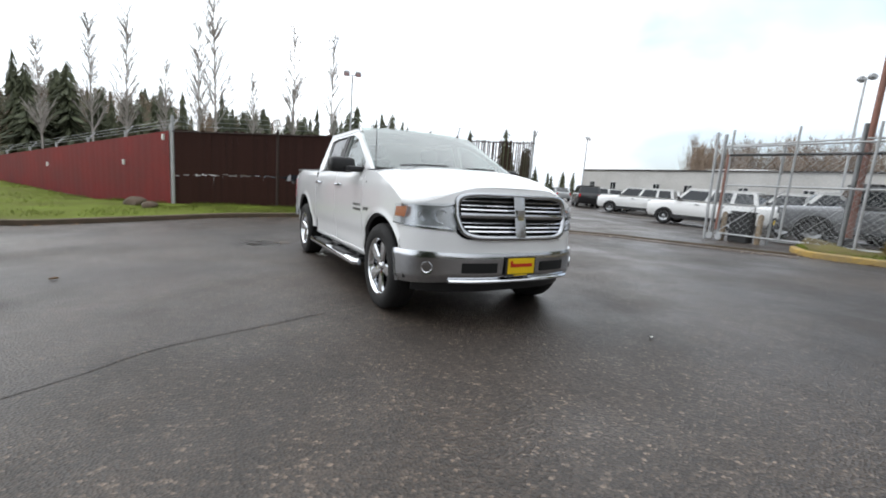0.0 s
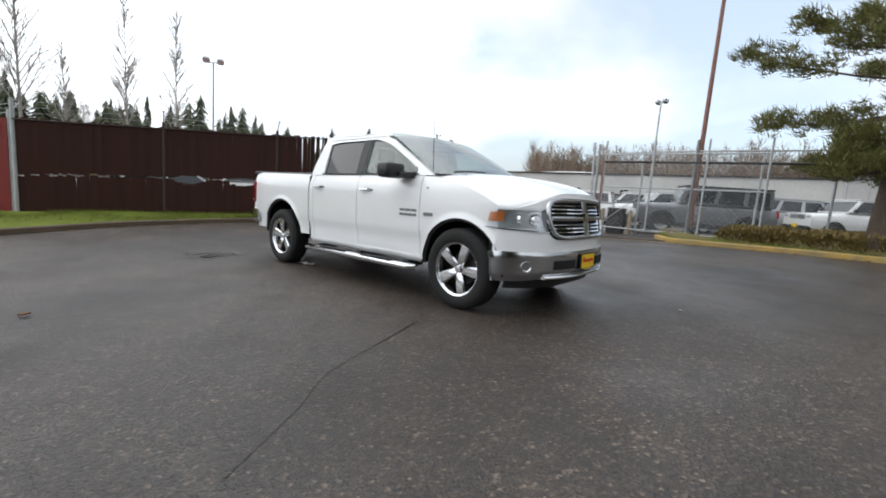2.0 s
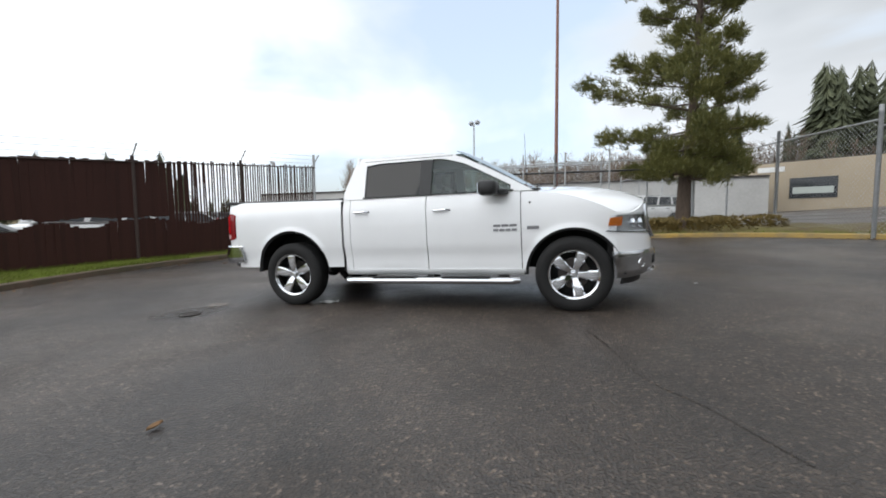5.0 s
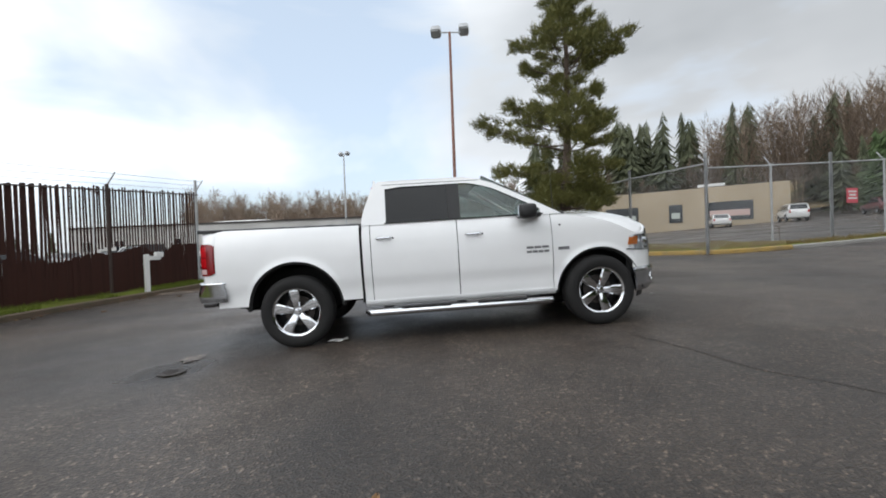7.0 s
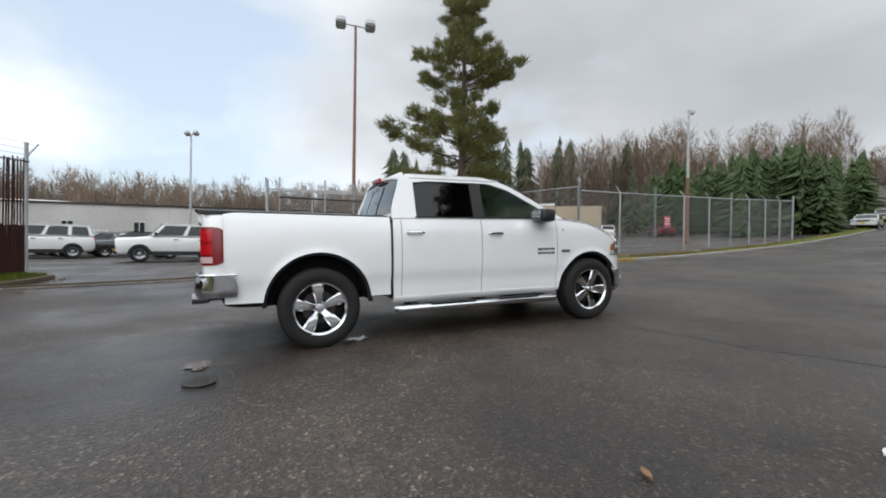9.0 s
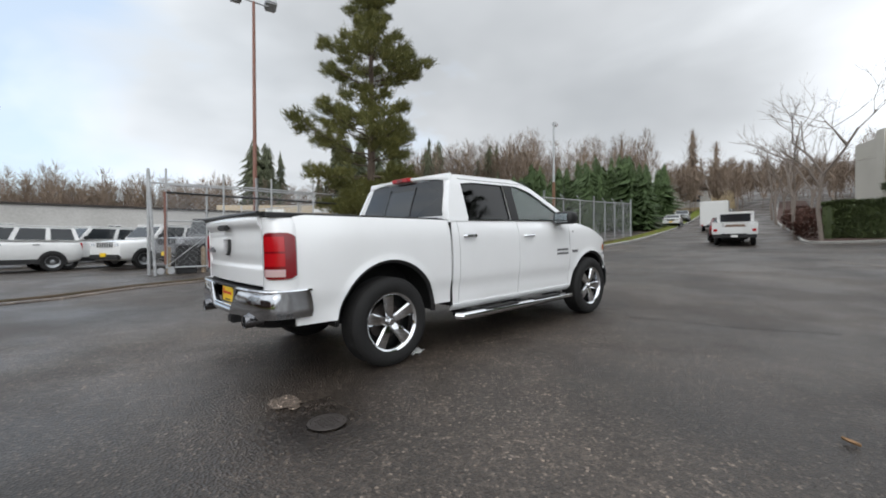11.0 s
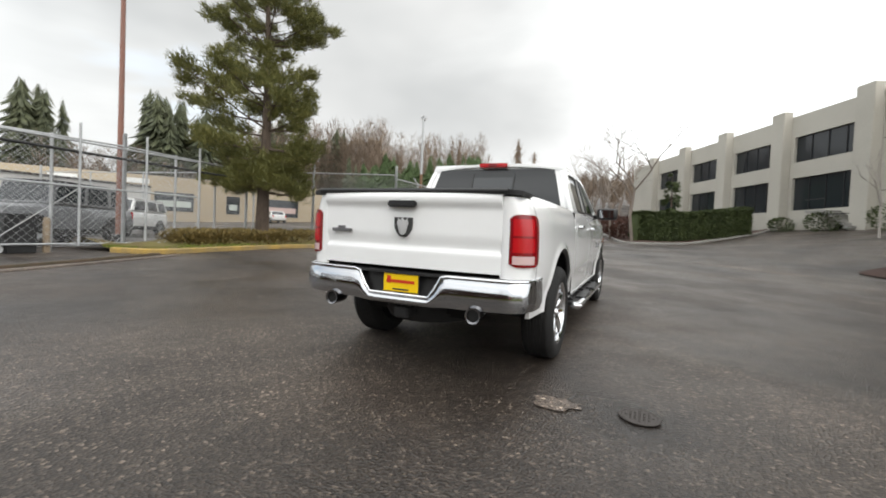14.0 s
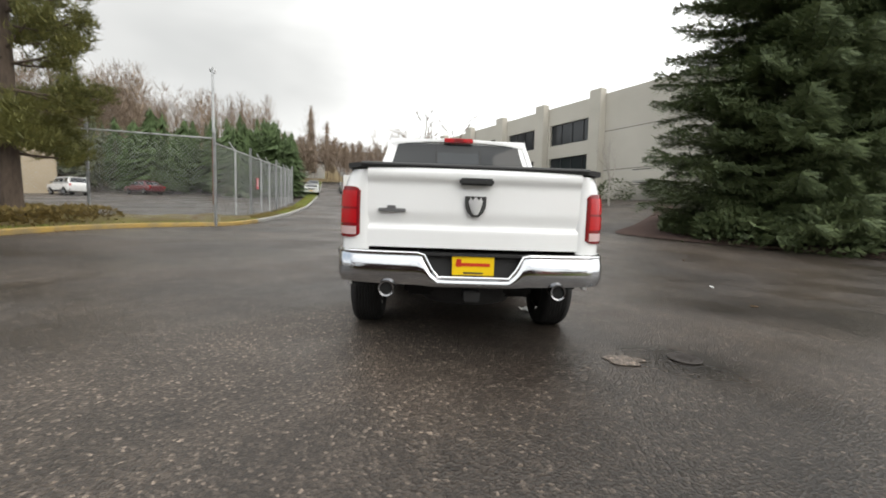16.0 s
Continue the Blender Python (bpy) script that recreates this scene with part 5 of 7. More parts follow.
def lamp_post(name, x, y, top, r, mat, label, yaw=0.0, heads=2, boot=False, arm=0.34, grey_from=1.0):
    g = ground_z(x, y)
    lp = thing(name, pose(x, y, g, 0, 0, yaw), label, "lamp post")
    h = top - g
    k = h * grey_from
    part("pole", tube(bmesh.new(), [(0, 0, -0.1), (0, 0, k * 0.5), (0, 0, k)], [r, r * (1 - 0.19 * grey_from), r * (1 - 0.38 * grey_from)], 12), mat, lp)
    if grey_from < 1:
        part("pole_top", tube(bmesh.new(), [(0, 0, k), (0, 0, h)], [r * 0.8 * (1 - 0.38 * grey_from), r * 0.5], 12), GALV, lp, "pale grey upper pole")
    if boot:
        part("base", tube(bmesh.new(), [(0, 0, -0.05), (0, 0, 0.34), (0, 0, 0.40)], [r * 2.1, r * 2.0, r * 1.3], 14), BLACK, lp, "black concrete footing")
    part("cross_arm", rod((0, -arm, h - 0.05), (0, arm, h + 0.02), 0.03, 8), GALV, lp)
    for s in ((-1, 1) if heads == 2 else (1,)):
        hd = part("flood_light", boxed((-0.2, -0.2, -0.14), (0.22, 0.2, 0.17), 0.05), GALV, lp, "grey floodlight head")
        hd.matrix_basis = pose(0.05, s * arm * 1.15, h + 0.08, 0, 28, 0)
        part("lamp_glass", boxed((0.222, -0.16, -0.10), (0.228, 0.16, 0.13)), WHITE_LENS, hd)
    return lp


lamp_post("lamp_post", 1.15, 11.62, 9.72, 0.08, RUST, "tall rust-red steel lamp post with twin floodlights", 80, 2, True, 0.5)
lamp_post("lamp_post", -25.0, 6.5, 8.0, 0.08, GALV, "grey steel lamp post with twin floodlights", -20)
lamp_post("lamp_post", -7.5, 36.2, 10.1, 0.10, GALV, "grey steel lamp post in the car lot", 60, 2)
lamp_post("lamp_post", -31.0, 36.0, 7.2, 0.09, GALV, "distant grey lamp post with twin floodlights", 30)
lamp_post("lamp_post", 26.6, 16.1, 11.1, 0.15, material("brown_pole", (0.22, 0.12, 0.07), 0.8), "street lamp post, brown below and pale grey above", -60, 1, False, 0.5, 0.5)
# white pipe stand on the verge
g = ground_z(-7.75, 6.0) + 0.1
pipe = thing("pipe_stand", pose(-7.72, 5.95, g, 0, 0, 60), "white painted bent pipe on the verge", "pipe")
part("pipe", boxed((-0.055, -0.055, -0.05), (0.055, 0.055, 1.02), 0.012), PAPER, pipe)
part("arm", boxed((-0.05, -0.05, 0.86), (0.36, 0.05, 0.97), 0.012), PAPER, pipe)
part("cap", boxed((0.22, -0.07, 0.93), (0.42, 0.07, 1.08), 0.02), PAPER, pipe)


# ---- buildings ----
def wall_block(name, a, b, z0, z1, thick, mat, parent):
    a2, d2, l2 = run(a, b)
    ob = part(name, boxed((0, -thick / 2, z0), (l2, thick / 2, z1), 0.02), mat, parent, smooth=False)
    ob.matrix_basis = pose(a2.x, a2.y, 0, 0, 0, math.degrees(math.atan2(d2.y, d2.x)))
    return ob


# tilt-up office block with pilasters
office = thing("office_building", pose(31.9, -15.05, 0, 0, 0, 27.3), "pale concrete two-storey office block with dark ribbon windows", "building")
OX0, OX1, OZ, OB = -26.0, 34.0, 11.9, 1.2
cols = [0.0, 7.1, 13.9, 20.6, 27.4]
wins = [(c + 1.0, d - 0.5) for c, d in zip(cols, cols[1:])]
xs = sorted({OX0, OX1, *[w for p in wins for w in p]})
for xa, xb in zip(xs, xs[1:]):
    if any(abs(xa - w[0]) < 1e-6 for w in wins):
        for z0, z1 in ((OB, 4.3), (6.9, 8.15), (10.2, OZ)):
            part("wall_panel", boxed((xa, -0.3, z0), (xb, 0.0, z1)), WALL_TILT, office, smooth=False)
        for z0, z1 in ((4.3, 6.9), (8.15, 10.2)):
            w = part("window", boxed((xa, -0.28, z0), (xb, -0.22, z1)), DARK_PANE, office, "dark ribbon window", smooth=False)
            for k in range(1, 4):
                xm = xa + (xb - xa) * k / 4
                part("mullion", boxed((xm - 0.03, -0.22, z0), (xm + 0.03, -0.16, z1)), BLACK, w, smooth=False)
    else:
        part("wall_panel", boxed((xa, -0.3, OB), (xb, 0.0, OZ)), WALL_TILT, office, smooth=False)
for c in cols:
    part("pilaster", boxed((c - 0.2, 0.0, OB), (c + 1.05, 0.75, OZ + 0.40), 0.03), WALL_TILT, office, smooth=False)
part("roof", boxed((OX0, -25, OZ - 0.5), (OX1, -0.3, OZ - 0.2)), ROOF_DARK, office, smooth=False)
part("wall_panel", boxed((OX0, -25, OB), (OX0 + 0.3, -0.3, OZ)), WALL_TILT, office, smooth=False)
part("wall_panel", boxed((OX1 - 0.3, -25, OB), (OX1, -0.3, OZ)), WALL_TILT, office, smooth=False)
part("wall_panel", boxed((OX0, -25.3, OB), (OX1, -25, OZ)), WALL_TILT, office, smooth=False)
for z in (5.2, 8.6):
    part("panel_joint", boxed((OX0, 0.001, z), (-0.25, 0.006, z + 0.05)), ROOF_DARK, office, smooth=False)
for x0 in (2.2, -5.8):
    st = part("entry_stair", boxed((x0, 0.05, 3.9), (x0 + 1.6, 1.3, 4.05)), CONCRETE, office, "outdoor concrete stair", smooth=False)
    for i in range(6):
        part("step", boxed((x0 - 0.3 * (i + 1), 0.05, 3.75 - 0.2 * i), (x0 - 0.3 * i, 1.3, 3.9 - 0.2 * i)), CONCRETE, st, smooth=False)
    part("railing", box(boxed((x0 - 1.8, 1.28, 3.7), (x0 + 1.6, 1.32, 3.75)), (x0, 1.28, 4.85), (x0 + 1.6, 1.33, 4.92)), BLACK, st)

# long low white warehouse behind the lot
shed = thing("warehouse", pose(0, 0, 0), "long low weathered white warehouse with small windows", "building")
a2, d2, l2 = run((-44, 50), (20, 43))
zg = 0.1
wall_block("wall", (-44, 50), (20, 43), zg, 4.55, 0.4, WALL_WHITE, shed)
wall_block("wall", (-44, 75), (-44, 50), zg, 4.55, 0.4, WALL_WHITE, shed)
wall_block("parapet", (-44, 49.9), (20, 42.9), 4.56, 4.72, 0.6, ROOF_DARK, shed)
roof = part("roof", boxed((0, 0, 4.5), (l2, 26, 4.56)), PAPER, shed, "pale flat roof")
roof.matrix_basis = pose(-44, 50, 0, 0, 0, math.degrees(math.atan2(d2.y, d2.x)))
hump = part("roof_hump", patch(lambda u, v: (2 + 26 * u, 8 + 12 * v, 4.6 + 1.3 * math.sin(math.pi * u) ** 0.6 * math.sin(math.pi * v)), 12, 6, 0.05, (0, 0, -1)), PAPER, shed)
hump.matrix_basis = roof.matrix_basis
for k in (2.2, 6.5, 14.0, 18.5, 25, 31, 37, 44, 50, 57):
    p = a2 + d2 * k
    w = part("window", boxed((-0.45, -0.24, 1.6), (0.45, -0.205, 2.9)), DARK_PANE, shed, "small dark window", smooth=False)
    w.matrix_basis = pose(p.x, p.y, 0, 0, 0, math.degrees(math.atan2(d2.y, d2.x)))
    part("window_frame", box(box(boxed((-0.5, -0.25, 1.53), (0.5, -0.2, 1.6)), (-0.5, -0.25, 2.9), (0.5, -0.2, 2.97)), (-0.03, -0.25, 1.6), (0.03, -0.2, 2.9)), PAPER, w, smooth=False)

# beige shop row across the lot
shop = thing("shop_building", pose(0, 0, 0), "low beige stucco shop row with dark shopfronts", "building")
sa, sd, sl = run((12, 60), (40, 38.5))
yaw = math.degrees(math.atan2(sd.y, sd.x))
sg = 2.3
for nm, lo, hi, mat, lab in [("wall", (0, 0, -2.2), (sl, 0.4, 4.3), WALL_BEIGE, ""), ("wall", (sl - 0.4, 0.4, -2.2), (sl, 22, 4.3), WALL_WHITE, "pale side wall"), ("roof", (0, 0.2, 4.3), (sl, 22, 4.4), ROOF_DARK, ""),
                             ("roof_unit", (sl - 9, 5, 4.4), (sl - 6, 8, 5.2), PAPER, "pale roof unit")]:
    part(nm, boxed(lo, hi, 0.01), mat, shop, lab, smooth=False).matrix_basis = pose(sa.x, sa.y, sg, 0, 0, yaw)
for x0, x1 in ((3, 6), (9, 12.5), (16, 20), (23.5, 25), (27.5, 32)):
    w = part("shopfront", boxed((x0, -0.05, 0.3), (x1, 0.0, 2.5)), DARK_PANE, shop, "dark shopfront glass", smooth=False)
    w.matrix_basis = pose(sa.x, sa.y, sg, 0, 0, yaw)
    part("banner", boxed((x0 + 0.3, -0.09, 0.8), (x1 - 0.3, -0.05, 1.5)), plain("faded_poster", (0.50, 0.36, 0.33) if x0 > 26 else (0.46, 0.50, 0.46), 0.6), w, "window banner", smooth=False)
for x0, x1, z in ((6.5, 9, 3.2), (13, 15.5, 3.3)):
    part("shop_sign", boxed((x0, -0.08, z), (x1, -0.01, z + 0.55)), PAPER, shop, "blank pale sign board", smooth=False).matrix_basis = pose(sa.x, sa.y, sg, 0, 0, yaw)
# red and white sign board on the street fence
sp = Vector((14.95, 8.45))
sign = thing("notice_board", pose(sp.x, sp.y, 2.25, 0, 0, 11), "red and white notice board on the fence", "sign")
part("board", boxed((-0.26, -0.03, -0.26), (0.26, -0.012, 0.26)), plain("sign_red", (0.62, 0.10, 0.13), 0.5), sign)
for k, w in ((0.14, 0.2), (0.02, 0.16), (-0.10, 0.21)):
    part("letter_bar", boxed((-w, -0.034, k - 0.03), (w, -0.03, k + 0.03)), PAPER, sign, "white lettering bar")

# ---- trees and planting ----
def blade(V, F, p, d, w, side=None):
    """One thin tapering leaf or needle from p along d."""
    s = (side or d.cross(Vector((0.3, 0.7, 0.64)))).normalized() * w
    i = len(V)
    V += [tuple(p - s), tuple(p + s), tuple(p + d)]
    F.append((i, i + 1, i + 2))


def tuft(V, F, p, axis, size, n, w, r):
    for _ in range(n):
        d = (axis * 0.9 + Vector((r.gauss(0, 0.6), r.gauss(0, 0.6), r.gauss(0, 0.45)))).normalized() * size * r.uniform(0.6, 1.1)
        blade(V, F, p + Vector((r.gauss(0, 0.25), r.gauss(0, 0.25), r.gauss(0, 0.12))) * size, d, w * r.uniform(0.7, 1.3))


def pine(x, y, h, seed):
    r = random.Random(seed)
    g = ground_z(x, y) + 0.15
    tree = thing("pine_tree", pose(x, y, g), "tall old pine with uneven tiers of needles", "tree")
    bm = bmesh.new()
    spine = [Vector((0, 0, -0.2)), Vector((0.06, 0.05, h * 0.15)), Vector((0.28, 0.22, h * 0.35)), Vector((0.42, 0.4, h * 0.6)), Vector((0.55, 0.7, h * 0.82)), Vector((0.6, 0.9, h))]
    tube(bm, spine, [0.26, 0.20, 0.16, 0.11, 0.07, 0.02], 12)
    part("trunk", bm, BARK, tree, "brown fissured trunk")

    def axis_at(z):
        for a, b in zip(spine, spine[1:]):
            if a.z <= z <= b.z:
                return a.lerp(b, (z - a.z) / (b.z - a.z))
        return spine[-1].copy()
    V, F = [], []
    limbs = bmesh.new()

    def clump(c, rad, out):
        """A flat cushion of upturned needle tufts at a branch's end."""
        for _ in range(int(8 + 34 * rad)):
            a, q = r.uniform(0, math.tau), math.sqrt(r.random())
            p = c + Vector((math.cos(a) * q * rad, math.sin(a) * q * rad, r.gauss(0.05, 0.42) * rad))
            tuft(V, F, p, (out * 0.6 + Vector((0, 0, 0.7))).normalized(), 0.26, 11, 0.012, r)
    z, turn = 1.9, 0.0
    while z < h - 0.25:
        k = z / h
        reach = (3.6 * (1 - k) ** 0.66 + 0.35) * (0.78 + 0.30 * math.sin(z * 1.75 + 0.6))
        n = 6 if k < 0.30 else 4
        for i in range(n):
            a = turn + math.tau * (i + r.uniform(-0.3, 0.3)) / n
            L = max(0.35, reach * r.uniform(0.5, 1.12))
            p0 = axis_at(z + r.uniform(-0.2, 0.2))
            out = Vector((math.cos(a), math.sin(a), 0))
            side = Vector((-out.y, out.x, 0))
            droop = -0.16 if k < 0.32 else 0.02 + 0.34 * k
            pts = [p0 + out * (L * t) + Vector((0, 0, L * (droop * t + 0.12 * t * t))) for t in (0, 0.35, 0.7, 1.0)]
            tube(limbs, pts, [0.055 * (1.1 - k), 0.038 * (1.1 - k), 0.02, 0.01], 5, False)
            for j in range(max(2, int(L * 2.4))):
                t = 0.42 + 0.58 * (j + r.random()) / max(2, int(L * 2.4))
                i1 = min(2, int(t * 2.99))
                q = pts[i1].lerp(pts[i1 + 1], max(0.0, min(1.0, t * 3 - i1)))
                e = q + side * r.uniform(-1, 1) * (0.45 * L * (1.15 - t) + 0.1) + Vector((0, 0, r.uniform(-0.02, 0.14)))
                tube(limbs, [q, e], [0.014, 0.007], 4, False)
                clump(e, r.uniform(0.18, 0.40) * (1.12 - 0.40 * k), out)
            clump(pts[-1], r.uniform(0.20, 0.32) * (1.1 - 0.4 * k), out)
        turn += 0.9
        z += 0.46 + 0.18 * math.sin(z * 2.3)
    clump(spine[-1], 0.22, Vector((0, 0, 1)))
    part("branch_wood", limbs, BARK, tree)
    raw("crown", V, F, NEEDLE, tree, "olive-green needle clumps")
    return tree


pine(5.45, 10.95, 11.6, 11)


def spruce(x, y, h, reach, seed, label, mat=SPRUCE, dens=1.0, skirt=0.3, size=1.0, taper=0.85):
    r = random.Random(seed)
    g = ground_z(x, y)
    tree = thing("spruce_tree", pose(x, y, g), label, "tree")
    part("trunk", tube(bmesh.new(), [(0, 0, -0.2), (0.05, 0, h * 0.5), (0, 0, h)], [0.03 * h * 0.6, 0.012 * h, 0.01], 10), BARK, tree)
    V, F = [], []
    limbs = bmesh.new()
    z = skirt
    while z < h - 0.2:
        k = z / h
        for _ in range(max(2, int(5 * dens))):
            a = r.uniform(0, math.tau)
            L = (reach * (1 - k) ** taper + 0.15) * r.uniform(0.45, 1.06)
            zj = z + r.uniform(-0.45, 0.45) * min(1, z)
            tilt = r.uniform(-0.40, 0.06)
            out = Vector((math.cos(a), math.sin(a), 0))
            side = Vector((-out.y, out.x, 0))
            pts = [Vector((0, 0, zj)) + out * (L * t) + Vector((0, 0, L * (tilt * t + 0.16 * t * t))) for t in (0, 0.35, 0.7, 1.0)]
            tube(limbs, pts, [0.035 * (1.1 - k), 0.025 * (1.1 - k), 0.014, 0.006], 4, False)
            m = max(4, int(L * 7 * dens))
            for i in range(m):
                t = 0.15 + 0.85 * (i + r.random()) / m
                i1 = min(2, int(t * 2.99))
                q = pts[i1].lerp(pts[i1 + 1], max(0, min(1, t * 3 - i1)))
                wide = 0.30 * L * (1.1 - t) + 0.10
                for s in (-1, 1):
                    tip = (side * s * wide * r.uniform(0.5, 1.2) + out * wide * 0.7 + Vector((0, 0, r.uniform(-0.40, 0.06))))
                    for j in range(8):
                        b = q + tip * (j / 8)
                        d = (out * r.uniform(0.2, 0.9) + side * s * r.uniform(0.1, 0.8) + Vector((0, 0, r.uniform(-0.75, 0.30)))).normalized() * r.uniform(0.11, 0.23) * size
                        blade(V, F, b, d, 0.018 * size)
        z += 0.26 / dens * max(0.7, h / 18)
    part("branch_wood", limbs, BARK, tree)
    raw("crown", V, F, mat, tree, "dark green drooping sprays")
    return tree


spruce(10.1, -13.7, 20.0, 5.5, 3, "big dark green spruce sweeping to the ground in bark mulch", dens=2.0, skirt=0.45, size=1.35, taper=0.46)
spruce(36.5, -3.4, 5.6, 1.5, 5, "small green spruce behind the hedge", dens=0.6, size=2.0)


def bare_tree(x, y, h, seed, mat, label, wide=0.55, base_r=None, lift=0.1, depth=5, name="bare_tree"):
    r = random.Random(seed)
    tree = thing(name, pose(x, y, ground_z(x, y) + lift), label, "tree")
    bm = bmesh.new()

    def grow(p, d, L, rad, n):
        q = p + d * L * 0.5 + Vector((r.gauss(0, 0.04), r.gauss(0, 0.04), 0)) * L
        e = p + d * L
        tube(bm, [p, q, e], [rad, rad * 0.82, rad * 0.66], 6 if n > 2 else 3, False)
        if n == 0:
            return
        for i in range(r.choice((2, 3, 3)) if n > 1 else 3):
            nd = (d + Vector((r.gauss(0, wide), r.gauss(0, wide), r.gauss(0.12, 0.25)))).normalized()
            grow(q.lerp(e, r.uniform(0.2, 1.0)), nd, L * r.uniform(0.55, 0.82), rad * 0.55, n - 1)
    grow(Vector((0, 0, -0.2)), Vector((0.02, 0, 1)).normalized(), h * 0.30, base_r or h * 0.0105, depth)
    part("branch_wood", bm, mat, tree, "leafless branches")
    return tree


bare_tree(26.9, -0.7, 13.0, 21, BARE, "leafless street tree with pale bark", 0.5, 0.12)
for i, (x, y, h) in enumerate(((30.5, 1.0, 9.5), (34.0, 0.6, 11.0), (38.5, 2.4, 11.0), (44.0, 3.8, 11.5), (51.0, 5.6, 12.0), (60.0, 7.6, 12.5))):
    bare_tree(x, y, h, 40 + i, BARE, "leafless street tree beside the parked vehicles", 0.42, depth=5)
bare_tree(23.5, -12.3, 7.0, 31, PALE_BARK, "slim pale birch before the office block", 0.35, depth=4)
# tall thin birches behind the fence
birches = ((187.6, 38, 13.5), (190.2, 40, 13.0), (179.0, 36, 16.5), (180.8, 40, 14.0), (170.6, 44, 17.0), (166.2, 46, 17.0), (194.0, 42, 11.0), (184.0, 46, 12.0), (200.0, 34, 13.0), (175.0, 50, 13.0))


def birch(x, y, h, seed):
    """A slender bare birch: one leader and many short rising twigs."""
    r = random.Random(seed)
    tree = thing("birch_tree", pose(x, y, ground_z(x, y) - 0.3), "tall slender leafless birch behind the fence", "tree", "birches")
    bm = bmesh.new()
    lean = Vector((r.gauss(0, 0.03), r.gauss(0, 0.03), 0))
    at = [lean * (t * h) + Vector((0.05 * h * 0.1 * math.sin(5 * t + seed), 0, t * h)) for t in (0, 0.25, 0.5, 0.75, 1.0)]
    tube(bm, at, [h * 0.0075, h * 0.006, h * 0.0042, h * 0.0024, 0.006], 6, False)
    part("trunk", bm, PALE_BARK, tree, "pale grey trunk")
    bm = bmesh.new()
    for _ in range(64):
        t = r.uniform(0.30, 0.98)
        i = min(3, int(t * 4))
        p = at[i].lerp(at[i + 1], t * 4 - i)
        a = r.uniform(0, math.tau)
        L = h * r.uniform(0.06, 0.14) * (1.3 - t)
        d = Vector((math.cos(a) * 0.55, math.sin(a) * 0.55, 1)).normalized()
        e = p + d * L * 1.6
        tube(bm, [p, p + d * L, e], [0.03, 0.022, 0.010], 3, False)
        for _ in range(7):
            q = p.lerp(e, r.uniform(0.25, 1))
            dd = (d + Vector((r.gauss(0, 0.5), r.gauss(0, 0.5), 0.1))).normalized()
            tube(bm, [q, q + dd * L * r.uniform(0.3, 0.7)], [0.020, 0.009], 3, False)
    part("twig_wood", bm, PALE_BARK, tree)
    return tree


for i, (az, d, h) in enumerate(birches):
    birch(5.6 + d * math.cos(radians(az)), -2.4 + d * math.sin(radians(az)), h * 0.86, 60 + i)


def leaf_mass(name, spots, count, size, mat, label, category, kind="", seed=1, spread_z=0.5):
    """A clump of many small leaves round the given ellipsoids: (centre, radii)."""
    r = random.Random(seed)
    V, F = [], []
    for c, rad in spots:
        c, rad = Vector(c), Vector(rad)
        for _ in range(count):
            n = Vector((r.gauss(0, 1), r.gauss(0, 1), r.gauss(0, 1))).normalized()
            q = c + Vector([a * b for a, b in zip(n, rad)]) * r.uniform(0.72, 1.03) ** 0.5
            d = (n + Vector((r.gauss(0, 0.6), r.gauss(0, 0.6), r.gauss(0.2, spread_z)))).normalized() * size * r.uniform(0.5, 1.2)
            blade(V, F, q, d, size * r.uniform(0.18, 0.34))
    ob = raw(name, V, F, mat)
    return tagged(ob, label, category, kind=kind)


# clipped hedge: a boxy run of dense leaves
r4 = random.Random(4)
V, F = [], []
hl = bezier([(28.2, -0.75), (29.3, -3.2), (31.4, -5.8), (34.2, -8.1)], 6)
for (ax, ay), (bx, by) in zip(hl, hl[1:]):
    for _ in range(900):
        t, u, w = r4.random(), r4.uniform(-1, 1), r4.random()
        face = r4.random()
        if face < 0.45:
            u = math.copysign(1.0, u) if r4.random() < 0.9 else u
        else:
            w = 1.0 if face > 0.6 else w
        n = Vector((-(by - ay), bx - ax)).normalized()
        px, py = ax + (bx - ax) * t + n.x * u * 0.85, ay + (by - ay) * t + n.y * u * 0.85
        q = Vector((px, py, ground_z(px, py) + 0.15 + w * (1.95 + 0.10 * noise.noise(Vector((px, py, 0)))) + r4.gauss(0, 0.03)))
        blade(V, F, q, Vector((r4.gauss(0, 1), r4.gauss(0, 1), r4.gauss(0.3, 1))).normalized() * 0.20, 0.055)
hedge = thing("hedge", pose(0, 0, 0), "clipped green hedge above bark mulch", "hedge")
raw("foliage", V, F, HEDGE, hedge)
core = bmesh.new()
for (ax, ay), (bx, by) in zip(hl, hl[1:]):
    a2, d2, l2 = run((ax, ay), (bx, by))
    g = ground_z(ax, ay)
    box(core, (0, -0.72, -0.4), (l2 + 0.1, 0.72, 1.98), 0.0, pose(ax, ay, g, 0, 0, math.degrees(math.atan2(d2.y, d2.x))))
part("core", core, HEDGE, hedge, "dense inner twigs", smooth=False)
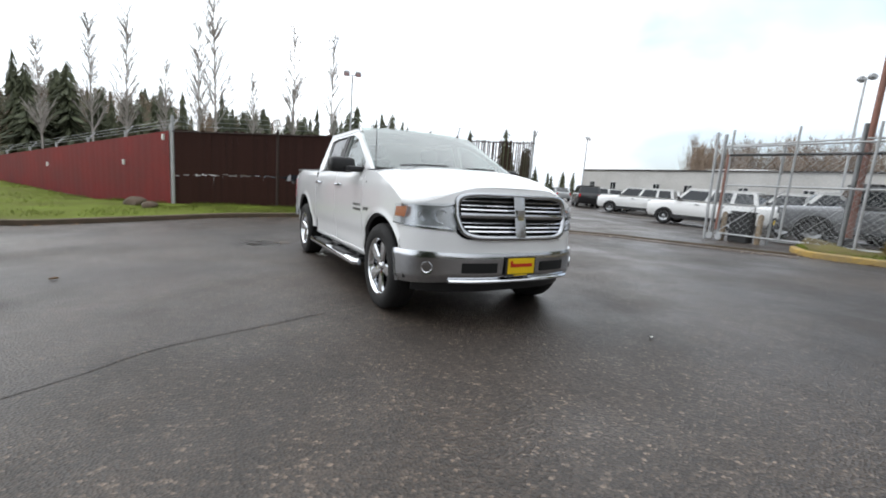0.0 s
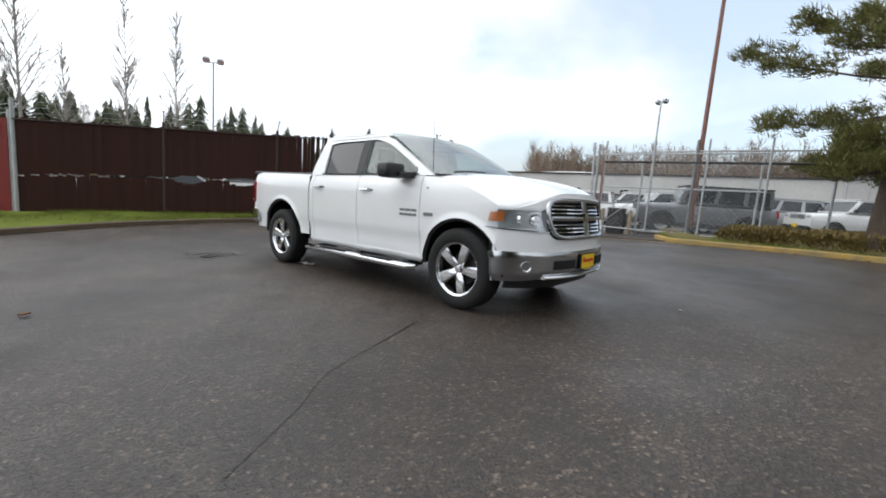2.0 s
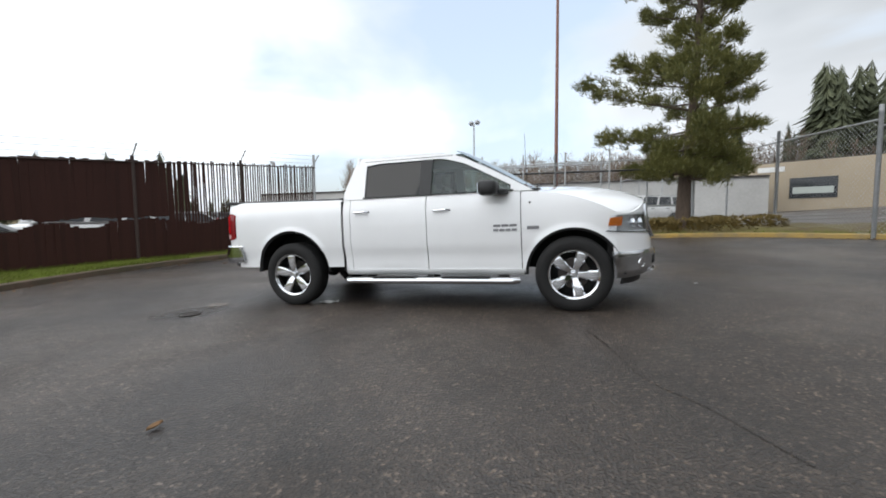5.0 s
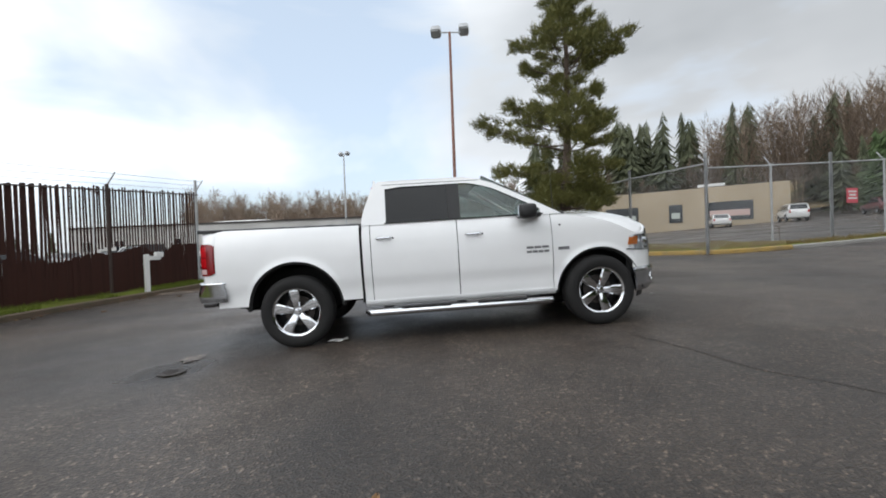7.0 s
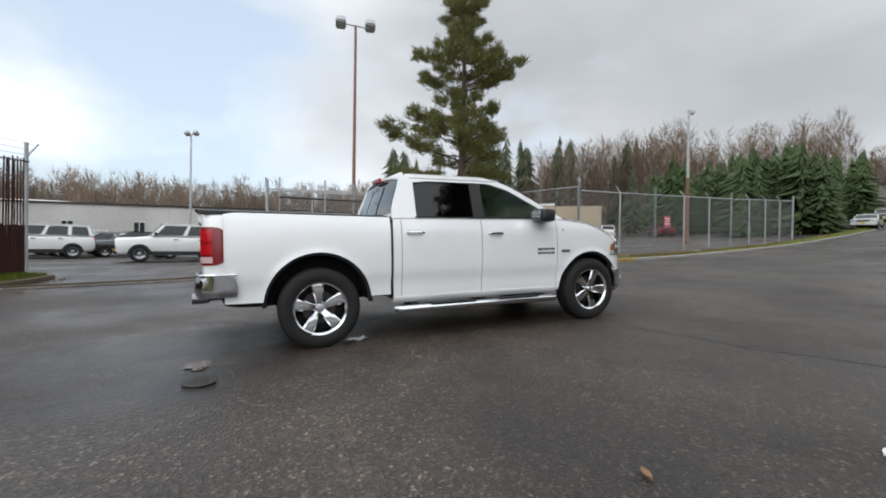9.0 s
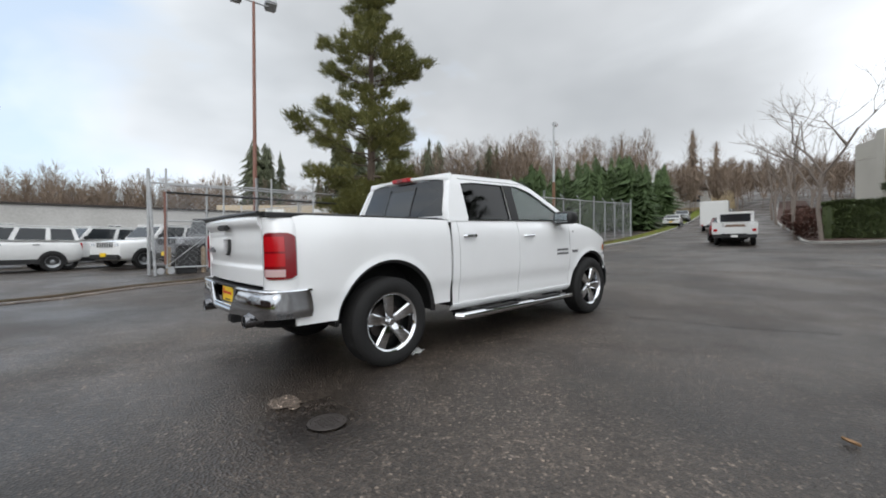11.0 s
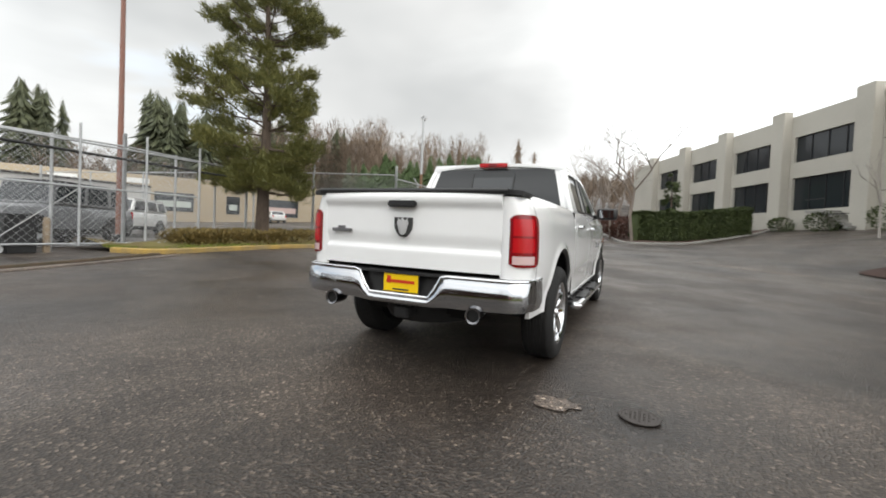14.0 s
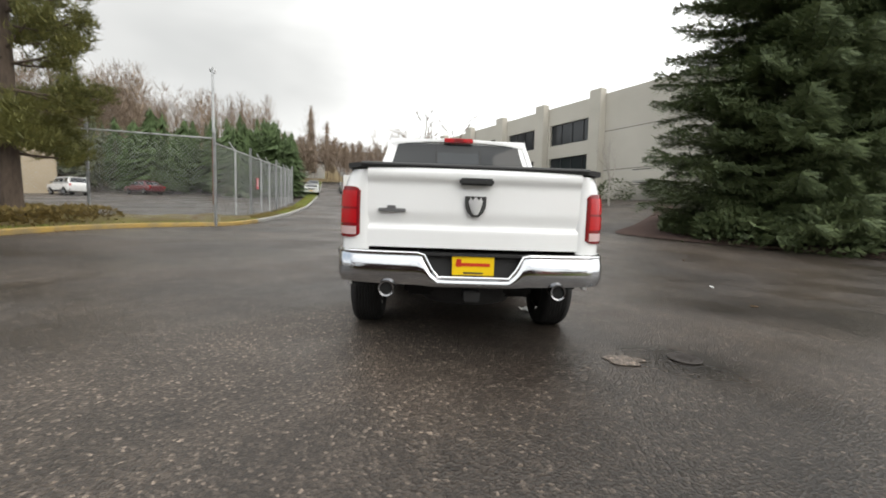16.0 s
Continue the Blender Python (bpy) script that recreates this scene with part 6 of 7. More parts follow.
# reddish shrubs behind the parked vehicles and shrubs at the office
for i, (x, y, s) in enumerate(((30.5, 0.0, 1.0), (34, 0.4, 1.2), (38, 1.3, 1.2), (43, 2.4, 1.3))):
    leaf_mass("shrub", [((x, y, ground_z(x, y) + 0.7 * s), (2.0 * s, 1.0 * s, 0.8 * s))], 900, 0.26, SHRUB_RED, "reddish-brown winter shrub under the street trees", "shrub", seed=70 + i)
for i, (x, y, s) in enumerate(((28.6, -15.0, 1.3), (33.5, -12.9, 1.0), (36.5, -11.2, 0.8), (24.5, -17.2, 1.4), (42.0, -8.8, 0.9))):
    leaf_mass("shrub", [((x, y, ground_z(x, y) + 0.6 * s), (1.5 * s, 1.0 * s, 0.75 * s))], 800, 0.22, HEDGE, "rounded green shrub against the office wall", "shrub", seed=80 + i)
# juniper skirts below the spruce
for i, (x, y, s) in enumerate(((8.9, -10.6, 1.0), (7.0, -12.0, 1.1), (5.6, -13.9, 1.2), (11.2, -10.4, 0.8))):
    leaf_mass("juniper", [((x, y, ground_z(x, y) + 0.5 * s), (1.5 * s, 1.2 * s, 0.75 * s)), ((x + 0.6, y - 0.5, ground_z(x, y) + 0.8 * s), (1.0 * s, 0.9 * s, 0.6 * s))], 1500, 0.25, SPRUCE, "spreading grey-green juniper below the spruce", "juniper", seed=90 + i)
# low dry groundcover on the corner island
cover_spots = []
r5 = random.Random(12)
for _ in range(46):
    t = r5.random()
    x = 2.6 + 5.6 * t
    y = 10.35 + r5.uniform(-0.1, 1.5) - 0.9 * max(0, t - 0.6)
    cover_spots.append(((x, y, ground_z(x, y) + 0.26), (0.55, 0.45, 0.30)))
leaf_mass("groundcover", cover_spots, 330, 0.11, DRY_GRASS, "low brown and green groundcover with dead stems", "groundcover", "stuff", 13)
for i, (x, y, s) in enumerate(((12.6, 8.9, 1.0), (18.0, 10.2, 0.9))):
    bare_tree(x, y, 2.6 * s, 110 + i, BARE, "leafless brown bush at the wire fence", 0.9, 0.02, 0.05, 4, "bare_bush")


def grass_strip(name, front, back, n, size, mat, label, seed, lo=0.0, hi=1.0, lift=0.12):
    r = random.Random(seed)
    V, F = [], []
    for _ in range(n):
        i = r.randrange(len(front) - 1)
        t, v = r.random(), lo + (hi - lo) * r.random()
        a, b = Vector(front[i]).lerp(Vector(front[i + 1]), t), Vector(back[i]).lerp(Vector(back[i + 1]), t)
        p = a.lerp(b, v)
        if noise.noise(Vector((p.x, p.y, 5)) * 0.8) < -0.25:
            continue
        d = Vector((r.gauss(0, 0.5), r.gauss(0, 0.5), 1)).normalized() * size * r.uniform(0.4, 1.2)
        blade(V, F, Vector((p.x, p.y, ground_z(p.x, p.y) + lift - 0.02 + 0.04 * v)), d, 0.008)
    return tagged(raw(name, V, F, mat), label, "grass", kind="stuff")


grass_strip("grass", VERGE, VERGE_BACK, 26000, 0.11, GRASS, "short green grass on the verge", 14, 0.05, 1.0)
grass_strip("island_grass", ISLAND, ISLAND_BACK, 7000, 0.10, GRASS, "patchy green and yellow grass behind the kerb", 15, 0.05, 0.45)
grass_strip("street_grass", STREET_EDGE, STREET_BACK, 5000, 0.16, DRY_GRASS, "weedy grass along the street", 16, 0.1, 1.0)


# far woods
def conifer_into(V, F, x, y, g, h, w, r):
    tiers = 14
    w *= r.uniform(0.6, 1.3)
    top_cut = r.uniform(0.84, 1.0)
    lean, lop = r.uniform(0, math.tau), r.uniform(0.0, 0.35)
    i = len(V)
    V += [(x - 0.12, y, g - 0.5), (x + 0.12, y, g - 0.5), (x, y, g + h * 0.6)]
    F.append((i, i + 1, i + 2))
    for t in range(tiers):
        k = t / tiers
        z, rad = g + h * (0.08 + 0.88 * k) * (0.96 + 0.04 * top_cut), (w * (1 - k * top_cut) ** 0.8 + 0.12) * r.uniform(0.72, 1.15)
        for _ in range(36):
            a = r.uniform(0, math.tau)
            L = rad * r.uniform(0.3, 1.2) * (1 + lop * math.cos(a - lean))
            o = Vector((math.cos(a), math.sin(a), 0))
            p = Vector((x, y, z + r.uniform(-0.05, 0.07) * h))
            s = Vector((-o.y, o.x, 0)) * L * r.uniform(0.07, 0.15)
            i = len(V)
            V += [tuple(p + Vector((0, 0, h * 0.055))), tuple(p + o * L * 0.6 - s - Vector((0, 0, 0.02 * h))), tuple(p + o * L - Vector((0, 0, 0.05 * h))), tuple(p + o * L * 0.6 + s - Vector((0, 0, 0.02 * h)))]
            F.append((i, i + 1, i + 2))
            F.append((i, i + 2, i + 3))


def bare_into(V, F, x, y, g, h, r, n=110):
    blade(V, F, Vector((x, y, g - 1)), Vector((r.gauss(0, 0.5), r.gauss(0, 0.5), h * 0.8)), 0.07, Vector((r.gauss(0, 1), r.gauss(0, 1), 0)))
    for _ in range(n):
        z = r.uniform(0.1, 0.92) ** 0.8 * h
        a = r.uniform(0, math.tau)
        off = Vector((math.cos(a), math.sin(a), 0)) * 0.16 * h * math.sqrt(max(0.02, 1 - (z / h) ** 2)) * r.random()
        L = (h - z) * 0.25 + r.uniform(0.4, 1.3)
        blade(V, F, Vector((x, y, g + z)) + off, Vector((math.cos(a) * r.uniform(0.2, 1.2), math.sin(a) * r.uniform(0.2, 1.2), 1)).normalized() * L, 0.048, Vector((-math.sin(a), math.cos(a), 0.2)))


EYE0 = Vector((-1.0, -4.0))


def land(x, y):
    """Low wooded hills round the place."""
    d = (Vector((x, y)) - EYE0).length
    az = math.degrees(math.atan2(y + 4.0, x + 1.0)) % 360
    rise = 11.0 * math.exp(-(((az - 192) / 26) ** 2)) + 3.0 * math.exp(-(((az - 75) / 40) ** 2)) + 7.0 * math.exp(-(((az - 30) / 22) ** 2))
    return ground_z(x, y) * step(1200, 300, d) + rise * step(55, 170, d)


def far_spot(az, d):
    return EYE0.x + d * math.cos(radians(az)), EYE0.y + d * math.sin(radians(az))


# wooded slopes as ground
for nm, az0, az1, d0, d1 in (("hill_1", 132, 250, 62, 320), ("hill_2", 28, 131, 84, 320)):
    V, F = [], []
    na, nd = 60, 14
    for i in range(na + 1):
        for j in range(nd + 1):
            az, d = az0 + (az1 - az0) * i / na, d0 + (d1 - d0) * (j / nd) ** 1.5
            x, y = far_spot(az, d)
            V.append((x, y, land(x, y) + 0.15 - (0.6 if j == 0 else 0)))
    for i in range(na):
        for j in range(nd):
            k = i * (nd + 1) + j
            F.append((k, k + nd + 1, k + nd + 2, k + 1))
    tagged(raw(nm, V, F, FIELD, smooth=True), "brown and green wooded hillside", "hill", kind="structure")

r6 = random.Random(77)


def wood(name, mat, label, plan, kind_fn):
    V, F = [], []
    for az0, az1, d0, d1, h0, h1, n in plan:
        for _ in range(n):
            az, d = r6.uniform(az0, az1), r6.uniform(d0, d1)
            x, y = far_spot(az, d)
            kind_fn(V, F, x, y, land(x, y), r6.uniform(h0, h1))
    return tagged(raw(name, V, F, mat), label, "woods", kind="stuff")


wood("evergreen_woods", FAR_GREEN, "dark evergreen trees on the hills", [
    (191, 196, 58, 66, 10.5, 12.5, 5), (187, 190, 60, 70, 8.5, 10.5, 4), (181, 187, 60, 72, 8.5, 11.5, 6), (171, 178, 62, 76, 9, 12, 8), (188, 215, 70, 95, 7, 10.5, 34),
    (163, 168, 64, 72, 9, 11, 5), (153, 160, 60, 70, 9, 13, 7), (137, 170, 66, 95, 6, 11, 44), (112, 140, 90, 120, 4.0, 6.5, 34), (165, 200, 110, 170, 7, 12, 60),
    (70, 74, 88, 96, 17.5, 20, 11), (61.5, 64.5, 86, 94, 19, 21.5, 6), (74, 77, 88, 96, 11, 13, 4), (55, 62, 84, 96, 17, 21, 8), (49, 52, 84, 96, 16, 19, 4), (40, 45, 84, 100, 12, 17, 5), (76, 112, 90, 120, 7, 11, 46), (62, 67, 84, 100, 9, 13, 8), (29, 43, 66, 90, 6, 10, 16)],
    lambda V, F, x, y, g, h: conifer_into(V, F, x, y, g, h, h * 0.24, r6))
wood("cedar_row", FAR_CEDAR, "green cedar row along the street", [
    (23.5, 31, 46, 60, 5.5, 9, 34), (31, 41, 56, 76, 6, 10, 30), (20.5, 24, 70, 88, 6, 9, 10)],
    lambda V, F, x, y, g, h: conifer_into(V, F, x, y, g, h, h * 0.30, r6))
wood("bare_woods", FAR_BROWN, "hazy brown leafless woods", [
    (76, 118, 78, 108, 8.5, 12.5, 520), (36, 54, 82, 105, 13, 19.5, 190), (54, 76, 82, 105, 7, 12, 90), (22, 38, 100, 130, 10, 17, 110), (2, 22, 88, 140, 4, 7.5, 240), (345, 364, 90, 120, 8, 12, 60), (188, 225, 66, 90, 7.5, 10.5, 130), (165, 190, 90, 120, 8, 11, 60)],
    lambda V, F, x, y, g, h: bare_into(V, F, x, y, g, h, r6))
for az, d, h in ((18.2, 96, 15.0), (15.8, 110, 12.0), (26.0, 108, 15.0)):
    x, y = far_spot(az, d)
    V, F = [], []
    conifer_into(V, F, x, y, land(x, y), h, h * 0.13, r6)
    bare_into(V, F, x, y, land(x, y), h, r6, 120)
    tagged(raw("poplar_tree", V, F, FAR_BROWN), "tall brown winter poplar at the end of the street", "tree")
# dry slope and a small pale house at the street's end
V, F = [], []
for i in range(13):
    for j in range(5):
        az, d = 14 + 12 * i / 12, 92 + 16 * j
        x, y = far_spot(az, d)
        V.append((x, y, ground_z(x, y) + 0.2 + 0.25 * j))
for i in range(12):
    for j in range(4):
        k = i * 5 + j
        F.append((k, k + 1, k + 6, k + 5))
tagged(raw("dry_slope", V, F, FIELD, smooth=True), "dry yellow-brown grassy slope", "slope", kind="structure")
hx, hy = far_spot(18.6, 104)
hz = ground_z(hx, hy) + 0.6
house = thing("house", pose(hx, hy, hz, 0, 0, 20), "small pale house beyond the street's end", "house")
part("wall", boxed((-3, -4, -1), (3, 4, 2.8)), WALL_WHITE, house, smooth=False)
part("roof", patch(lambda u, v: (-3.4 + 6.8 * u, -4.4 + 8.8 * v, 2.7 + 1.6 * (1 - abs(2 * v - 1))), 2, 2, 0.15, (0, 0, 1)), ROOF_DARK, house, smooth=False)
part("window", boxed((-3.05, -2, 0.6), (-3.0, -0.5, 1.9)), DARK_PANE, house, smooth=False)


# ---- parked vehicles ----
def paint(name, c, rough=0.28):
    return material(name, c, rough, var=tuple(v * 0.93 for v in c), scale=1, fine=6, coat=0.9)


P_WHITE, P_GREY, P_BLACK, P_SILVER, P_RED, P_BLUE = (paint(n, c) for n, c in (("white_paint", (0.78, 0.78, 0.77)), ("grey_paint", (0.15, 0.155, 0.165)), ("black_paint", (0.012, 0.012, 0.014)),
                                                                           ("silver_paint", (0.42, 0.43, 0.44)), ("dark_red_paint", (0.12, 0.012, 0.014)), ("blue_paint", (0.03, 0.06, 0.14))))
ALLOY = plain("dull_alloy", (0.34, 0.35, 0.36), 0.35, 0.6)
HEADLAMP = plain("small_headlamp", (0.65, 0.67, 0.7), 0.1, 0.6)
SHAPES = {  # length, width, hood height, belt, roof, wheel radius, screen base, screen top, rear top, rear base (from the front, as parts of the length)
    "suv": (4.42, 1.78, 1.06, 1.13, 1.68, 0.36, 0.27, 0.375, 0.955, 0.985),
    "jeep": (4.55, 1.84, 1.12, 1.18, 1.84, 0.41, 0.30, 0.345, 0.955, 0.965),
    "sedan": (4.75, 1.80, 0.92, 0.98, 1.45, 0.32, 0.26, 0.42, 0.74, 0.90),
}


def car(shape, m, body, label, group="", category="car"):
    L, W, hood_h, belt, roof_h, wr, sb, stp, rt, rb2 = SHAPES[shape]
    c = thing("parked_" + ("jeep" if shape == "jeep" else shape), m, label, category, group)
    fx, hw = L / 2, W / 2

    def X(f):
        return fx - f * L
    boxy = shape == "jeep"
    stations = [(0.0, 0.36, hood_h - (0.07 if not boxy else 0.06), 0.93 if not boxy else 0.72), (0.02, 0.30, hood_h - 0.03, 0.98 if not boxy else 0.74), (0.14, 0.28, hood_h, 1.0 if not boxy else 0.76), (sb, 0.27, belt - 0.01, 1.0 if not boxy else 0.86),
                (sb + 0.03, 0.27, belt, 1.0 if not boxy else 0.90), (0.6, 0.27, belt, 1.0 if not boxy else 0.90), (rb2 - 0.06, 0.29, belt - (0.03 if shape == "sedan" else 0), 0.98 if not boxy else 0.90), (0.985, 0.34, belt - (0.06 if shape == "sedan" else 0), 0.93 if not boxy else 0.88), (1.0, 0.45, belt - 0.12, 0.88)]
    bm = bmesh.new()
    rings = []
    for f, z0, z1, w in stations:
        ring = []
        for k in range(20):
            a = math.tau * k / 20
            cc, ss = math.cos(a), math.sin(a)
            ring.append(bm.verts.new((X(f), hw * w * math.copysign(abs(cc) ** 0.30, cc), (z0 + z1) / 2 + (z1 - z0) / 2 * math.copysign(abs(ss) ** 0.38, ss))))
        rings.append(ring)
    for a, b in zip(rings, rings[1:]):
        for k in range(20):
            bm.faces.new((a[k], a[(k + 1) % 20], b[(k + 1) % 20], b[k]))
    bm.faces.new(rings[0])
    bm.faces.new(rings[-1])
    part("body", bm, body, c)
    inset = 0.84 if not boxy else 0.93
    base_w = hw * (0.965 if not boxy else 0.88)
    corners = [(X(sb), base_w, belt - 0.02), (X(stp), base_w * inset, roof_h - 0.05), (X(rt), base_w * inset, roof_h - 0.06), (X(rb2), base_w, belt - 0.02)]
    bm = bmesh.new()
    vs = [[bm.verts.new((x, s * (y - 0.012), z)) for x, y, z in corners] for s in (-1, 1)]
    for i in range(4):
        j = (i + 1) % 4
        bm.faces.new((vs[0][i], vs[0][j], vs[1][j], vs[1][i]))
    bm.faces.new(vs[0])
    bm.faces.new(vs[1])
    bmesh.ops.bevel(bm, geom=bm.edges[:], offset=0.03, segments=2, affect="EDGES")
    cabin = part("cabin", bm, body, c)
    c0, c1, c2, c3 = (Vector(p) for p in corners)
    flip = Vector((1, -1, 1))

    def pane(p, q, t, w, u0, u1, off, label):
        """A window on the cabin's face p-q (below) to w-t (above)."""
        def fn(u, v):
            uu, vv = u0 + (u1 - u0) * u, 0.10 + 0.80 * v
            return p.lerp(q, uu).lerp(w.lerp(t, uu), vv) + off
        return part("window", patch(fn, 3, 3, 0.008, tuple(-off.normalized())), DARK_PANE, cabin, label, smooth=False)
    for s in (-1, 1):
        f2 = flip if s < 0 else Vector((1, 1, 1))
        a0, a1, a2, a3 = (p * f2 for p in (c0, c1, c2, c3))
        for u0, u1 in ((0.05, 0.37), (0.42, 0.68), (0.73, 0.95)) if shape != "sedan" else ((0.06, 0.48), (0.53, 0.94)):
            pane(a0, a3, a2, a1, u0, u1, Vector((0, 0.008 * s, 0)), "dark side window")
    pane(c0 * flip, c0, c1, c1 * flip, 0.05, 0.95, Vector((0.010, 0, 0.006)), "reflecting windshield")
    pane(c3 * flip, c3, c2, c2 * flip, 0.09, 0.91, Vector((-0.012, 0, 0.003)), "dark rear window")
    part("roof", boxed((X(rt) - 0.03, -base_w * inset, roof_h - 0.06), (X(stp) + 0.03, base_w * inset, roof_h), 0.025), BLACK if boxy else body, c)
    for s in (-1, 1):
        for f in (0.185, 0.80):
            wh = new("wheel")
            wh.parent = c
            wh.matrix_basis = pose(X(f), s * (hw - 0.085), wr, 0, 0, 0 if s < 0 else 180)
            part("tyre", lathe([(wr * 0.62, -0.10), (wr * 0.9, -0.115), (wr, -0.08), (wr, 0.08), (wr * 0.9, 0.11), (wr * 0.62, 0.10)], 24, loop=True), RUBBER, wh)
            part("rim", lathe([(0.02, -0.095), (wr * 0.2, -0.09), (wr * 0.35, -0.06), (wr * 0.52, -0.080), (wr * 0.60, -0.102), (wr * 0.63, 0.0)], 20), ALLOY, wh)
            part("wheel_arch", patch(lambda u, v: (X(f) - wr * 1.2 * (1 - 0.9 * v) * math.cos(math.pi * u), s * (hw * (1.008 if not boxy else 1.02) - 0.004 * v), wr * 0.8 + wr * 1.32 * (1 - 0.9 * v) * math.sin(math.pi * u)), 14, 2, 0.05 if not boxy else 0.2, (0, -s, 0)), BLACK, c, smooth=False)
        part("headlight", boxed((X(0.03), min(s * hw * 0.58, s * hw * 0.9), hood_h - 0.26), (X(-0.002), max(s * hw * 0.58, s * hw * 0.9), hood_h - 0.10), 0.03), HEADLAMP, c)
        part("tail_light", boxed((X(1.004), min(s * hw * 0.70, s * hw * 0.88), belt - 0.34), (X(0.985), max(s * hw * 0.70, s * hw * 0.88), belt - 0.08), 0.02), RED_LENS, c)
        part("side_mirror", boxed((X(sb + 0.055), min(s * hw, s * (hw + 0.17)), belt), (X(sb + 0.03), max(s * hw, s * (hw + 0.17)), belt + 0.15), 0.03), BLACK, c)
        part("side_trim", boxed((X(0.74), min(s * (hw * 0.985), s * (hw + 0.012)), 0.30), (X(0.25), max(s * hw * 0.985, s * (hw + 0.012)), 0.46), 0.004), BLACK, c)
        for f in (0.50, 0.72):
            part("door_handle", boxed((X(f), min(s * hw * 0.99, s * (hw + 0.02)), belt - 0.17), (X(f - 0.04), max(s * hw * 0.99, s * (hw + 0.02)), belt - 0.14)), BLACK, c)
    part("front_bumper", boxed((X(0.02), -hw * 0.93, 0.34), (X(-0.012), hw * 0.93, 0.52), 0.04), BLACK if shape != "sedan" else body, c)
    gr = part("grille", boxed((X(0.01), -hw * 0.52, hood_h - 0.30), (X(-0.004), hw * 0.52, hood_h - 0.08), 0.02), BLACK, c)
    for k in range(7):
        y = -hw * 0.45 + k * hw * 0.15
        part("grille_bar", boxed((X(-0.002), y - 0.012, hood_h - 0.29), (X(-0.007), y + 0.012, hood_h - 0.09)), body, gr)
    pl = part("plate", boxed((X(-0.010), -0.15, 0.44), (X(-0.016), 0.15, 0.58)), YELLOW, c, "yellow dealer plate")
    return c


def at_ground(x, y, az):
    return pose(x, y, ground_z(x, y), 0, 0, az)


car("suv", at_ground(-5.75, 17.3, 194), P_WHITE, "white boxy sport utility parked in the lot", "cars in the lot", "sport utility")
car("suv", at_ground(-0.88, 16.5, 207), P_WHITE, "white boxy sport utility beside the gate", "cars in the lot", "sport utility")
car("jeep", at_ground(0.80, 14.5, 205), P_GREY, "grey open-country four-door with a black top behind the fence", "cars in the lot", "off-road car")
for shape, x, y, az, p, lab in (
        ("sedan", -8.9, 24.5, 205, P_BLACK, "black sedan parked in the lot"), ("sedan", -11.0, 27.2, 203, P_SILVER, "silver sedan parked in the lot"),
        ("suv", -5.6, 21.8, 206, P_BLACK, "black sport utility in the second row"), ("suv", -19.5, 24.5, 140, P_BLACK, "black sport utility in the lot lane"),
        ("suv", -24.5, 33.0, 150, P_WHITE, "white sport utility far in the lot"), ("sedan", -28.0, 34.0, 150, P_BLACK, "black car far in the lot"),
        ("sedan", -31.5, 33.0, 150, P_SILVER, "silver car far in the lot"), ("suv", -34.5, 31.5, 150, P_GREY, "grey sport utility far in the lot"),
        ("suv", 2.2, 19.6, 210, P_SILVER, "silver sport utility in the second row"), ("suv", -2.95, 18.5, 205, P_WHITE, "white boxy sport utility beside its twin"),
        ("sedan", -3.2, 25.5, 210, P_WHITE, "white sedan deep in the lot"), ("sedan", -0.2, 24.2, 210, P_SILVER, "silver sedan deep in the lot"),
        ("suv", 3.0, 23.0, 212, P_BLUE, "dark blue sport utility deep in the lot"), ("suv", -13.8, 30.4, 205, P_WHITE, "white sport utility deep in the lot"),
        ("sedan", -14.6, 8.3, 240, P_SILVER, "silver car behind the slat fence"), ("suv", -13.2, 3.6, 250, P_WHITE, "white car behind the slat fence"), ("sedan", -13.6, 0.4, 250, P_SILVER, "silver car behind the slat fence"),
        ("sedan", 27.6, 4.0, 14, P_RED, "dark red car parked on the street"), ("suv", -12.2, 21.2, 205, P_WHITE, "white sport utility deep in the lot"), ("suv", -13.6, 24.0, 205, P_WHITE, "white sport utility deep in the lot"), ("sedan", -15.4, 27.4, 205, P_SILVER, "silver car deep in the lot"), ("suv", -22.5, 28.5, 150, P_WHITE, "white sport utility far in the lot"), ("suv", 5.4, 19.5, 214, P_WHITE, "white sport utility in the second row"),
        ("suv", 34.0, 5.4, 14, P_BLACK, "black car parked on the street"), ("sedan", 50, 10.3, 194, P_WHITE, "white car parked on the street"),
        ("suv", 57, 12.0, 14, P_GREY, "grey car parked up the street"), ("sedan", 64, 13.6, 194, P_SILVER, "silver car parked up the street"),
        ("sedan", 50, 15.2, 194, P_WHITE, "white car parked across the street"), ("suv", 60, 17.6, 194, P_SILVER, "silver car parked across the street"),
        ("sedan", 33.0, 40.0, 60, P_WHITE, "white car before the shops"), ("suv", 37.0, 35.0, 60, P_WHITE, "white car before the shops"), ("sedan", 42.0, 31.0, 60, P_RED, "dark red car before the shops")):
    car(shape, at_ground(x, y, az), p, lab, "parked cars", "sport utility" if shape == "suv" else "car")

